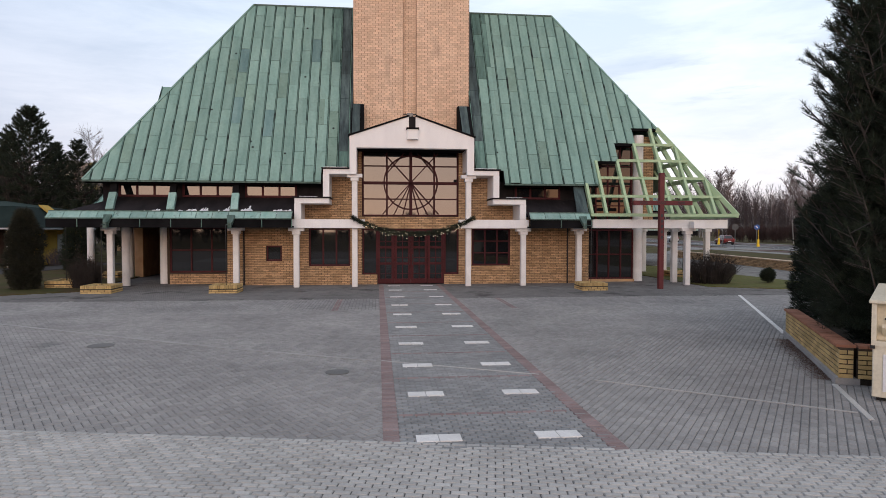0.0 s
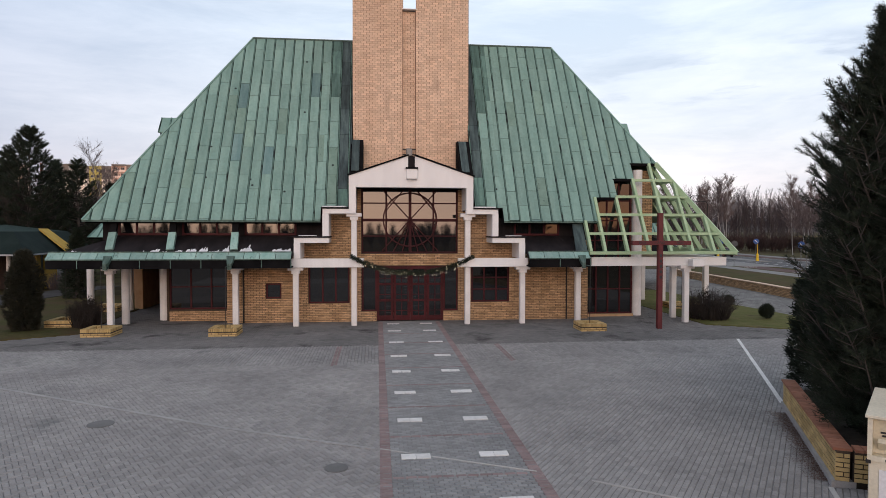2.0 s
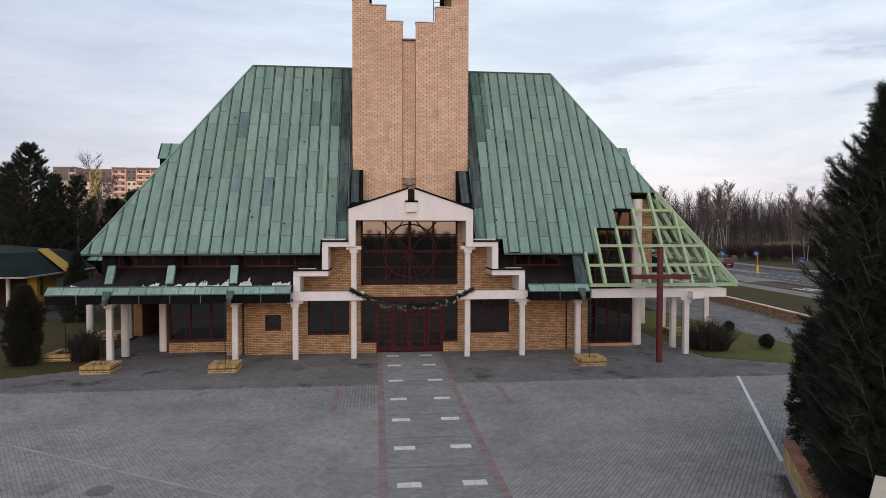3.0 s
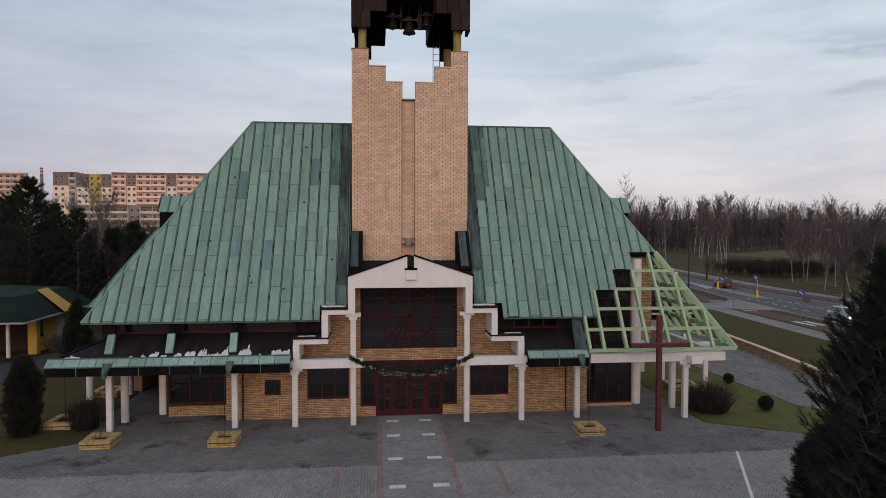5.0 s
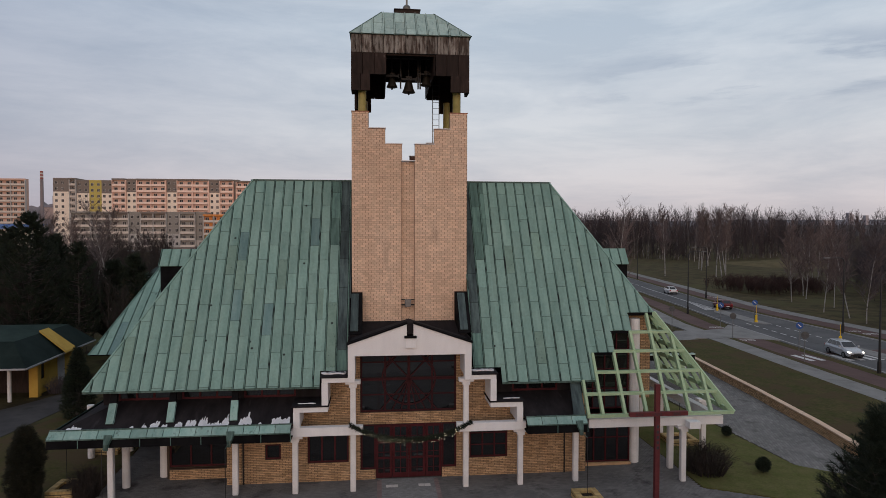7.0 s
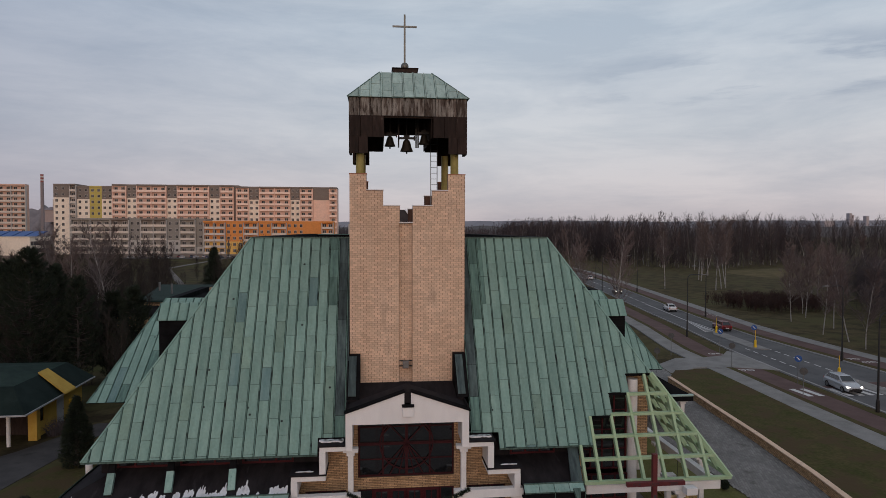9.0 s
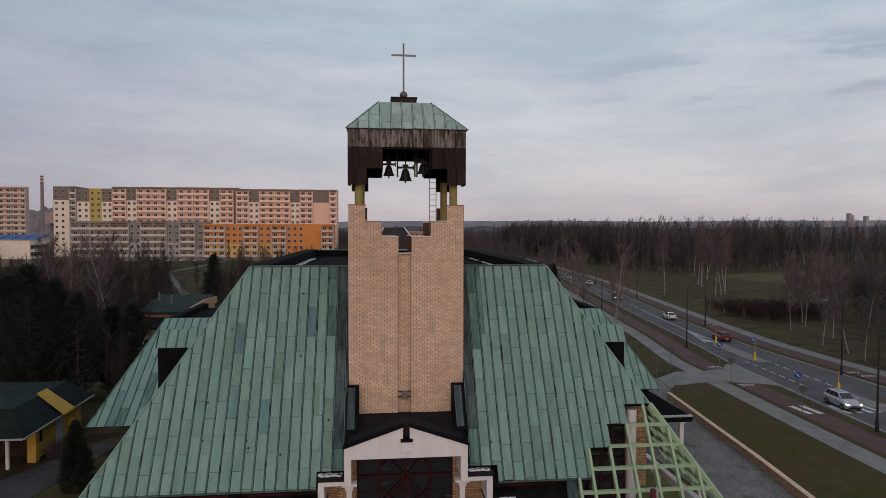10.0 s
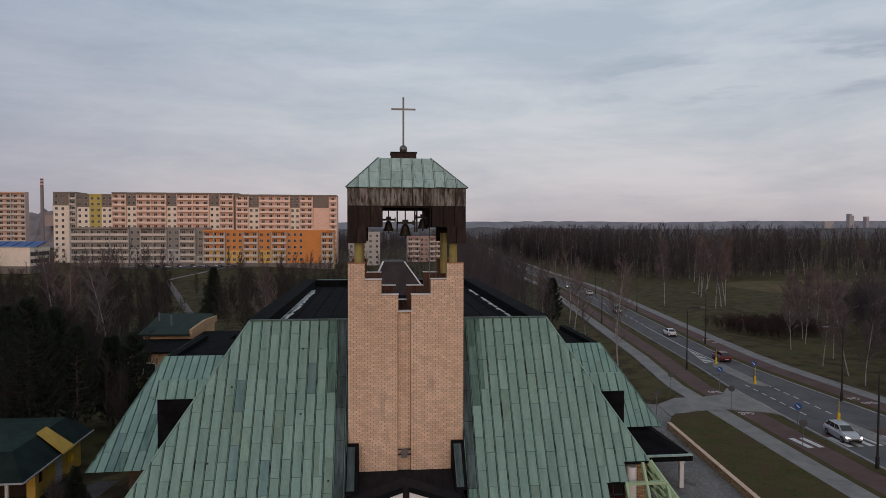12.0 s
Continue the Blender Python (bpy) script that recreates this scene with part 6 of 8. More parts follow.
conifer("thuja", (-17.6, 38.7, 0), 4.05, lambda k: 0.88 * min(1, 0.7 + k * 1.2) * max(0.05, 1 - k ** 2.2), 15, 1500, 0.2, NEEDLE, "dark conical thuja beside the church", n=12, spread=0.4, wide=0.016, lumps=0.06)
tufted_pine("pine_tree", (-28.4, 54.6, 0), 12.2, lambda k: 3.0 * (0.7 + 0.3 * min(1, k * 2.2)) * (1 - k ** 2.8) + 0.15, 16, 120, "tall dark ragged pine behind the yellow house", needle=0.26, wide=0.017, brush=0.6, first=0.2, rise=0.5, subs=8)
tufted_pine("pine_tree", (-25.3, 56.0, 0), 9.8, lambda k: 1.9 * (0.7 + 0.3 * min(1, k * 2)) * (1 - k ** 3) + 0.1, 19, 70, "sparse ragged pine among bare trees", needle=0.24, wide=0.016, brush=0.5, first=0.2, rise=0.5, subs=7)
for i, (x, y, h, r) in enumerate(((-33, 60, 11.0, 3.0), (-24.2, 60.5, 8.0, 1.8), (-37, 66, 10.2, 3.0), (-42, 58, 9.0, 3.0), (-21.6, 58.2, 8.6, 2.1), (-33.5, 56.0, 9.0, 2.6), (-38, 60, 10.0, 3.0), (-30.5, 63, 10.4, 2.6), (-45, 70, 10.5, 3.2), (-50, 63, 9.5, 3.2), (34.0, 118, 8.5, 1.9))):
    tufted_pine("pine_tree", (x, y, 0), h, lambda k, r=r: r * (0.6 + 0.4 * min(1, k * 2.5)) * (1 - k ** 2.4) + 0.1, 70 + i, 80, "dark ragged conifer among bare trees", needle=0.3, wide=0.02, brush=0.6, rise=0.45, subs=7, fill=120, group="conifers west of the church")
conifer("spruce_tree", (-33.5, 133, 0), 10, lambda k: 2.6 * (1 - k) + 0.2, 90, 700, 0.7, NEEDLE, "lone dark spruce by the footpath", n=11, wide=0.05, lumps=0.2)
for x, y, r in ((17.6, 26.6, 0.27), (18.7, 31.5, 0.2)):
    b = thing("ball_shrub", (x, y, 0), "small dark clipped evergreen ball shrub", "shrub", "clipped shrubs on the lawn")
    part("stem", Geo().tube((x, y, 0), (x, y, 0.2), 0.03), BARK, b)
    rnd = random.Random(int(x * 10))
    sp = []
    for i in range(700):
        w = Vector((rnd.gauss(0, 1), rnd.gauss(0, 1), rnd.gauss(0, 1))).normalized()
        sp.append((Vector((0, 0, 0.12 + r)) + w * r * rnd.random() ** 0.4 * 1.1, (w + Vector((0, 0, 0.5))).normalized()))
    v, f = needles(rnd, sp, 0.09, 12, 0.7, 0.009)
    ob = new("crown", tri_mesh("crown", v, f, NEEDLE))
    ob.parent = b
    tagged(ob, kind="stuff")


def twig_shrub(at, radius, height, seed, label, mat=TWIG_RED, count=420, name="shrub"):
    rnd = random.Random(seed)
    s = thing(name, at, label, "shrub")
    g = Geo()
    o = Vector(at)
    for i in range(count):
        a, k = rnd.uniform(0, 2 * math.pi), rnd.random() ** 0.6
        p = o + Vector((math.cos(a) * 0.62 * radius * k, math.sin(a) * 0.62 * radius * k, 0))
        q = o + Vector((math.cos(a) * radius * k * 0.8, math.sin(a) * radius * k * 0.8, height * rnd.uniform(0.2, 0.75) * (1.15 - 0.5 * k)))
        e = q + Vector((rnd.gauss(0, 0.12) + math.cos(a) * 0.2 * radius * k, rnd.gauss(0, 0.12) + math.sin(a) * 0.2 * radius * k, height * rnd.uniform(0.1, 0.35)))
        g.tube(p, q, 0.012, 0.008, 3, caps=False).tube(q, e, 0.008, 0.003, 3, caps=False)
        for _ in range(3):
            w = q + (e - q) * rnd.random()
            g.tube(w, w + Vector((rnd.gauss(0, 0.13), rnd.gauss(0, 0.13), rnd.uniform(0, 0.2))), 0.006, 0.003, 3, caps=False)
    part("twig_mass", g, mat, s, kind="stuff")
    return s


twig_shrub((15.0, 26.9, 0), 1.25, 1.45, 5, "bare dark brown twiggy shrub beside a column", mat=TWIG_DARK, count=620)
twig_shrub((-12.0, 27.0, 0), 0.75, 1.35, 6, "bare dark twiggy shrub beside a column", mat=TWIG_DARK, count=520)
twig_shrub((-21.7, 44.6, 0), 0.7, 1.2, 8, "bare brown shrub before the yellow house", mat=TWIG, count=160)
twig_shrub((-21.6, 46.4, 0), 0.8, 0.9, 9, "bare brown shrub before the yellow house", mat=TWIG_DARK, count=160)


def strips(segs, sides, scale=1.0, wide=1.0):
    g = Geo()
    for p, q, r0, r1, lev in segs:
        if sides == 2:
            s = (q - p).cross(Vector((0.3, -1, 0.2))).normalized()
            g.add([p - s * r0 * wide, p + s * r0 * wide, q + s * r1 * wide * 0.6], [(0, 1, 2)])
        else:
            g.tube(p, q, r0, r1, sides, caps=False)
    return g


TREES = {}


# single birches and bare trees near the road and behind the church
def slim_tree(seed, height, trunk=0.1, limbs=22, twigs=6, first=0.3, reach=0.22, droop=0.0, lean=0.04, ends=0, shoot=1.6):
    """Trunk and twigs of a slender leafless tree: ascending limbs with fine shoots."""
    rnd = random.Random(seed)
    wood, fine = [], []
    pts, d = [Vector()], Vector((rnd.gauss(0, lean), rnd.gauss(0, lean), 1))
    for i in range(6):
        d = (d + Vector((rnd.gauss(0, 0.05), rnd.gauss(0, 0.05), 0.06))).normalized()
        pts.append(pts[-1] + d * height / 6)
    for i in range(6):
        wood.append((pts[i], pts[i + 1], trunk * (1 - i / 6.4), trunk * (1 - (i + 1) / 6.4), 0))
    for i in range(limbs):
        k = first + (0.97 - first) * (i + rnd.random()) / limbs
        a = pts[min(int(k * 6), 5)].lerp(pts[min(int(k * 6), 5) + 1], k * 6 - min(int(k * 6), 5))
        az, up = rnd.uniform(0, 6.283), rnd.uniform(1.0, 2.4)
        w = Vector((math.cos(az), math.sin(az), up)).normalized()
        ln = height * reach * rnd.uniform(0.6, 1.2) * (1.25 - 0.85 * k)
        m = a + w * ln * 0.55
        w2 = (w + Vector((rnd.gauss(0, 0.15), rnd.gauss(0, 0.15), 0.25 - droop))).normalized()
        e = m + w2 * ln * 0.6
        r = trunk * 0.30 * (1.1 - k * 0.7)
        wood.append((a, m, r, r * 0.6, 1))
        fine.append((m, e, r * 0.6, 0.006, 2))
        for j in range(twigs):
            q = rnd.random()
            b = a.lerp(m, q * 2) if q < 0.4 else m.lerp(e, (q - 0.4) / 0.6)
            t = (w2 * 0.7 + Vector((rnd.gauss(0, 0.5), rnd.gauss(0, 0.5), 0.45 - droop * 2.2))).normalized()
            sl = shoot * rnd.uniform(0.5, 1.2) * (1.1 - 0.5 * k)
            fine.append((b, b + t * sl, 0.010, 0.004, 3))
            for _ in range(ends):
                c = b + t * sl * rnd.uniform(0.2, 0.9)
                u = (t + Vector((rnd.gauss(0, 0.55), rnd.gauss(0, 0.55), 0.1 - droop * 1.2))).normalized()
                fine.append((c, c + u * sl * rnd.uniform(0.35, 0.7), 0.007, 0.003, 4))
    return wood, fine


TWIG_BIRCH = material("birch_twigs", (0.11, 0.082, 0.078), (0.16, 0.125, 0.12), size=2.0, rough=0.9, fine=4, vary=0.3, bump=0)
BIRCH_LIMB = material("birch_limb", (0.17, 0.15, 0.145), (0.25, 0.225, 0.215), size=0.4, rough=0.9, fine=10, bump=0)


def slim_thing(name, label, at, seed, height, bark, twig, group="", rz=0.0, wide=1.5, **kw):
    key = (seed, bark.name, "slim")
    if key not in TREES:
        wood, fine = slim_tree(seed, height, **kw)
        TREES[key] = (strips([s for s in wood if s[4] == 0], 6).mesh("trunk", bark), strips([s for s in wood if s[4]], 3).mesh("limbs", BIRCH_LIMB), strips(fine, 2, wide=wide).mesh("twig_mass", twig))
    t = thing(name, at, label, "tree", group)
    t.rotation_euler = (0, 0, rz)
    for nm, me in zip(("trunk", "limb_mass", "twig_mass"), TREES[key]):
        ob = new(nm, me)
        ob.parent = t
        if nm != "trunk":
            tagged(ob, kind="stuff")
    return t


rnd = random.Random(4)
TALL = "tall bare birch with a white trunk at the field's edge"
YOUNG = "bare young birch with a pale trunk beside the road"
for i, (x, y) in enumerate(((76.5, 134), (79, 136), (81.5, 138.6), (83.5, 142), (88, 163), (86, 158), (91.5, 168), (95, 172), (66.8, 139), (99, 178), (153, 229), (191, 226), (108, 203), (171, 234))):
    slim_thing("birch_tree", TALL, (x, y, RL - 0.08), 300 + i % 4, 14.6 + (i % 4) * 0.6, BIRCH, TWIG_BIRCH, "bare birches", rz=rnd.uniform(0, 6.28), wide=3.4, trunk=0.12, limbs=38, twigs=14, ends=3, first=0.3, reach=0.2, droop=0.12, lean=0.05)
for i, (x, y) in enumerate(((55.6, 65.5), (58, 75.5), (61.3, 86.5), (57.2, 70), (69.3, 95), (63, 80), (66.5, 90.5), (59.5, 66), (86.5, 116), (80, 106), (34.8, 128), (32, 92))):
    slim_thing("birch_tree", YOUNG, (x, y, RL - 0.08 if x > 40 else 0), 310 + i % 4, 9.6 + (i % 4) * 0.6, BIRCH, TWIG_BIRCH, "bare birches", rz=rnd.uniform(0, 6.28), wide=2.6, trunk=0.07, limbs=34, twigs=14, ends=3, first=0.22, reach=0.26, droop=0.1, lean=0.07, shoot=1.3)
for i, (x, y) in enumerate(((-47.3, 111), (-56.2, 115), (-44, 96), (-34, 84), (-62, 128), (-15, 88))):
    slim_thing("birch_tree", "bare pale birch with fine drooping twigs", (x, y, 0), 320 + i % 3, (14.6, 13.4, 12.0)[i % 3], BIRCH, TWIG_BIRCH, "bare birches", rz=rnd.uniform(0, 6.28), wide=2.6, trunk=0.11, limbs=38, twigs=14, ends=3, first=0.2, reach=0.26, droop=0.1, lean=0.05)

for i, (x, y) in enumerate(((38.9, 98.5), (36.1, 114), (43.5, 146), (31.5, 78.5), (34.5, 106))):
    slim_thing("birch_tree", "bare spreading birch beside the footway", (x, y, RL - 0.08 if x > 33 else 0), 330 + i % 2, 12.0 + (i % 2) * 1.5, BIRCH, TWIG_BIRCH, "bare birches", rz=rnd.uniform(0, 6.28), wide=2.4, trunk=0.1, limbs=26, twigs=10, ends=2, first=0.2, reach=0.34, droop=0.1, lean=0.05)


def woodland(name, spots, seeds, heights, bark, twig, label, seed, thick=3.6, ground=None, **kw):
    """Many leafless trees as one stretch of wood."""
    kinds = []
    for s, h in zip(seeds, heights):
        wood, fine = slim_tree(s, h, **kw)
        ww, ff = strips(wood, 2, wide=1.3), strips(fine, 2, wide=thick)
        kinds.append((np.array(ww.v), np.array(ww.f), np.array(ff.v), np.array(ff.f)))
    out = []
    for j, (nm, mat) in enumerate((("trunks", bark), ("twigs", twig))):
        vs, fs, k = [], [], 0
        rr = random.Random(seed + 1)
        for x, y, sc in spots:
            w = kinds[rr.randrange(len(kinds))]
            a = rr.uniform(-0.5, 0.5) + rr.choice((0, math.pi))
            z = ground(x, y) if ground else 0.0
            v = w[2 * j] @ np.array([[math.cos(a), math.sin(a), 0], [-math.sin(a), math.cos(a), 0], [0, 0, 1]]) * sc + np.array([x, y, z])
            vs.append(v)
            fs.append(w[2 * j + 1] + k)
            k += len(v)
        me = bpy.data.meshes.new(nm)
        me.from_pydata(np.concatenate(vs).tolist(), [], np.concatenate(fs).tolist())
        me.materials.append(mat)
        out.append(me)
    t = tagged(new(name, out[0]), label, "woodland", kind="stuff")
    ob = new("twig_mass", out[1])
    ob.parent = t
    tagged(ob, "bare twigs", kind="stuff")
    return t


rnd = random.Random(9)
EDGE = [(84, 430), (84, 330), (90, 270), (94, 226), (102, 208), (118, 206), (136, 217), (166, 236), (192, 226), (260, 204), (420, 175)]


def edge_spots(n, depth_, power, lo, hi):
    out = []
    seg = [(Vector(a), Vector(b)) for a, b in zip(EDGE, EDGE[1:])]
    run = [(b - a).length for a, b in seg]
    for _ in range(n):
        k = rnd.uniform(0, sum(run))
        for (a, b), l in zip(seg, run):
            if k < l:
                break
            k -= l
        p = a.lerp(b, min(k / l, 1))
        d = rnd.random() ** power * depth_
        out.append((p.x + d * 0.55 + rnd.uniform(-3, 3), p.y + d * 0.85 + rnd.uniform(-3, 3), rnd.uniform(0.76, 1.04)))
    return out


woodland("woodland", edge_spots(2500, 130, 1.5, 0.7, 1.1), (201, 202, 203, 204), (19.5, 18.5, 20.0, 17.5), BARK, TWIG_WOOD, "dense bare winter wood beyond the field", 21, ground=lambda x, y: RL - 0.08, thick=2.2, trunk=0.13, limbs=26, twigs=15, first=0.25, reach=0.19, shoot=1.4)
woodland("woodland", edge_spots(240, 26, 1.0, 0.7, 1.1), (225, 226, 227), (19.0, 18.0, 17.0), BIRCH, TWIG_BIRCH, "white-trunked birches along the wood's edge", 31, ground=lambda x, y: RL - 0.08, thick=3.6, trunk=0.10, limbs=16, twigs=8, first=0.4, reach=0.16, shoot=1.5)
woodland("woodland", edge_spots(900, 30, 1.0, 0.6, 0.9), (205, 206, 207), (9.5, 8.0, 10.5), BARK, TWIG_WOOD, "bare undergrowth at the wood's edge", 22, ground=lambda x, y: RL - 0.08, thick=3.0, trunk=0.08, limbs=18, twigs=10, first=0.05, reach=0.22, shoot=1.7)
spots = [(36 + k * 0.10 + rnd.uniform(-15, 1), 150 + k, rnd.uniform(0.6, 1.0)) for k in [rnd.uniform(0, 330) for _ in range(150)]]
spots += [(rnd.uniform(14, 32) + (y - 90) * 0.09, y, rnd.uniform(0.55, 0.95)) for y in [rnd.uniform(96, 270) for _ in range(110)]]
woodland("woodland", spots, (208, 209), (14, 12.5), BARK, TWIG, "bare trees between road and houses", 23, thick=2.6, trunk=0.09, limbs=24, twigs=12, ends=1, first=0.12, reach=0.26)
spots = [(rnd.uniform(-110, 12), rnd.uniform(78, 172), rnd.uniform(0.5, 0.95)) for _ in range(640)]
woodland("woodland", [s for s in spots if not (-34 < s[0] < -8 and s[1] < 98) and abs(s[0] + 40 + (s[1] - 139) * 0.371) > 3.5], (210, 211, 212), (11.0, 9.5, 8.0), BARK, TWIG_DARK, "dark bare thicket north of the church", 24, thick=2.0, trunk=0.07, limbs=24, twigs=10, ends=2, first=0.12, reach=0.28)
spots = [(rnd.uniform(-62, -20), rnd.uniform(52, 92), rnd.uniform(0.55, 1.0)) for _ in range(200)]
woodland("woodland", [s for s in spots if s[0] < -30 or s[1] < 70], (213, 214), (8.5, 7.5), BARK, TWIG_DARK, "dark bare thicket west of the church", 25, thick=1.7, trunk=0.06, limbs=24, twigs=10, ends=2, first=0.1, reach=0.3)
spots = [(61 + k * 0.52 + abs(rnd.gauss(0, 1)) * 22, 60 + k, rnd.uniform(0.55, 1.0)) for k in [rnd.uniform(-25, 66) for _ in range(520)]]
woodland("woodland", [s for s in spots if 0.76 * s[1] < s[0] < 130], (215, 216), (9.5, 8.0), BARK, TWIG, "bare young trees beside the road", 26, ground=lambda x, y: RL - 0.08, thick=1.8, trunk=0.06, limbs=24, twigs=10, ends=2, first=0.08, reach=0.28)
spots = [(rnd.uniform(61, 76) + (102 - y) * 0.25, y, rnd.uniform(0.55, 0.9)) for y in [rnd.uniform(95, 108) for _ in range(330)]]
woodland("thicket", spots, (217, 218), (2.9, 2.5), TWIG_RED, TWIG_RED, "low dense reddish thicket in the field", 27, ground=lambda x, y: RL - 0.08, thick=2.2, trunk=0.03, limbs=16, twigs=7, first=0.05, reach=0.5, shoot=0.8)
spots = [(rnd.uniform(-200, 60), rnd.uniform(222, 284), rnd.uniform(0.5, 0.9)) for _ in range(190)]
spots = [s for s in spots if not (-78 < s[0] < -60) and not (s[0] < -112 and s[1] > 250)]
woodland("woodland", spots, (219, 220), (13, 11), BARK, TWIG, "bare trees before the blocks of flats", 28, thick=3.0, trunk=0.1, limbs=26, twigs=10, first=0.15, reach=0.26, ground=lambda x, y: max(0, min(1.4, (y - 215) * 0.022)) if x < -46 else 0.0)
spots = [(rnd.uniform(-60, 140), rnd.uniform(390, 560), rnd.uniform(0.8, 1.1)) for _ in range(420)]
woodland("woodland", spots, (221, 222), (16, 14.5), BARK, TWIG, "distant bare trees round the houses", 29, thick=6.0, trunk=0.15, limbs=20, twigs=9, first=0.15, reach=0.26)
spots = [(rnd.uniform(-110, 110), rnd.uniform(-78, -62), rnd.uniform(0.8, 1.05)) for _ in range(260)]
woodland("woodland", spots, (223, 224), (5.4, 4.8), BARK, TWIG_DARK, "dark bare trees south of the plaza", 30, thick=5.0, trunk=0.1, limbs=24, twigs=8, first=0.05, reach=0.3)

# ---- things on the forecourt ----
cr = thing("standing_cross", (11.5, 24.5, 0), "tall dark red painted cross with cut lettering", "cross")
part("post", Geo().box(11.4, 24.42, 0, 11.6, 24.6, 4.76), RED_CROSS, cr, bevel=0.01)
part("arm", Geo().box(10.3, 24.405, 3.44, 12.8, 24.585, 3.62), RED_CROSS, cr, bevel=0.01)
def lettering(text, at, size, mat, parent, rx=90, rz=0):
    cu = bpy.data.curves.new("lettering", "FONT")
    cu.body, cu.size, cu.extrude, cu.align_x, cu.align_y = text, size, 0.002, "CENTER", "CENTER"
    tmp = new("lettering", cu)
    dg = bpy.context.evaluated_depsgraph_get()
    me = bpy.data.meshes.new_from_object(tmp.evaluated_get(dg))
    bpy.data.objects.remove(tmp)
    me.materials.clear()
    me.materials.append(mat)
    ob = new("lettering", me)
    ob.parent = parent
    ob.matrix_basis = pose(*(Vector(at) - parent.location), rx, 0, rz)
    return ob


lettering("ROK", (10.72, 24.40, 3.53), 0.16, INK, cr)
lettering("ŁASKI", (11.45, 24.40, 3.53), 0.16, INK, cr)
lettering("2000", (12.3, 24.40, 3.53), 0.16, INK, cr)
for i in range(5):
    part("letter_bar", Geo().box(11.45, 24.412, 2.95 - i * 0.22, 11.55, 24.421, 3.07 - i * 0.22), INK, cr)

# dry needles swept against the long planter
LITTER = material("dry_brown_litter", (0.080, 0.047, 0.037), (0.14, 0.083, 0.062), size=0.3, rough=0.95, fine=20, bump=0)
rnd = random.Random(77)
v, f = [], []
for _ in range(5200):
    u = rnd.uniform(0.15, LEN * 0.86)
    q = A + d * u - nrm * (0.04 + abs(rnd.gauss(0, 0.15)) * (0.5 + 0.8 * noise.noise((u * 1.3, 0.4, 0.0)) ** 2 + 0.4))
    w = Matrix.Rotation(rnd.uniform(0, 6.28), 3, "Z") @ Vector((rnd.uniform(0.012, 0.03), 0, 0))
    o = Vector((-w.y, w.x, 0)) * 0.35
    z = Vector((0, 0, rnd.uniform(0.012, 0.022)))
    n = len(v)
    v += [q - w + z, q + o + z, q + w + z + Vector((0, 0, 0.004))]
    f.append((n, n + 1, n + 2))
litter = new("needle_litter", tri_mesh("needle_litter", v, f, LITTER))
tagged(litter, "dry brown needles swept against the brick planter", "litter", kind="stuff")

gar = thing("garland", (1.4, 26.1, 2.9), "dark green fir garland with small lights over the door", "garland")
rnd = random.Random(31)
pts = []
for i in range(61):
    k = i / 60
    x = -1.1 + 5.08 * k
    pts.append(Vector((x, 26.1, 2.93 - 0.68 * (1 - abs(2 * k - 1) ** 2.2))))
part("rope", Geo().add([], []).tube(pts[0], pts[1], 0.02), IRON, gar)
sp = []
for p in pts:
    for _ in range(26):
        w = Vector((rnd.gauss(0, 0.4), rnd.gauss(0, 1), rnd.gauss(0, 1))).normalized()
        sp.append((p - gar.location + Vector((rnd.uniform(-0.05, 0.05), 0, 0)) + w * rnd.uniform(0.02, 0.09) * (1.0 if 6 < pts.index(p) < 54 else 0.6), w))
v, f = needles(rnd, sp, 0.085, 6, 0.5, 0.009)
ob = new("fir_mass", tri_mesh("fir_mass", v, f, NEEDLE))
ob.parent = gar
tagged(ob, "dark fir twigs", kind="stuff")
bm = Geo().lathe((0, 0, 0), [(0.003, -0.013), (0.01, -0.008), (0.013, 0), (0.01, 0.008), (0.003, 0.013)], 6).mesh("bulb", BULB)
for i in range(52):
    p = pts[rnd.randrange(4, 57)] - gar.location
    ob = new("bulb", bm)
    ob.parent = gar
    ob.location = p + Vector((rnd.uniform(-0.05, 0.05), -rnd.uniform(0.06, 0.1), rnd.uniform(-0.2, 0.06)))

bin_ = thing("collection_bin", (7.0, 8.22, 0), "cream metal clothes collection bin with a sloping top", "collection bin")
part("body", Geo().prism([(7.0, 8.22, 0.06), (8.2, 8.22, 0.06), (8.2, 8.22, 0.92), (7.0, 8.22, 0.92)], (0, 1.15, 0)), CREAM, bin_, bevel=0.012)
part("upper_body", Geo().prism([(7.0, 8.42, 0.92), (7.0, 9.37, 0.92), (7.0, 9.37, 1.66), (7.0, 8.42, 1.52)], (1.2, 0, 0)), CREAM, bin_, bevel=0.012)
part("side_cheek", Geo().box(6.98, 8.24, 0.93, 7.04, 8.42, 1.55), CREAM, bin_)
part("lid", Geo().prism([(6.95, 8.2, 1.52), (6.95, 9.4, 1.7), (6.95, 9.4, 1.75), (6.95, 8.2, 1.57)], (1.3, 0, 0)), CREAM, bin_, "pale sloping lid", bevel=0.008)
part("chute_flap", Geo().prism([(7.1, 8.40, 1.0), (8.1, 8.40, 1.0), (8.1, 8.27, 1.14), (7.1, 8.27, 1.14)], (0, 0.06, 0.05)), CREAM, bin_)
part("rail", Geo().box(6.985, 8.2, 0.86, 8.22, 8.24, 0.94), CREAM, bin_)
part("lock", Geo().box(6.97, 8.18, 0.82, 7.03, 8.24, 0.87), IRON, bin_)
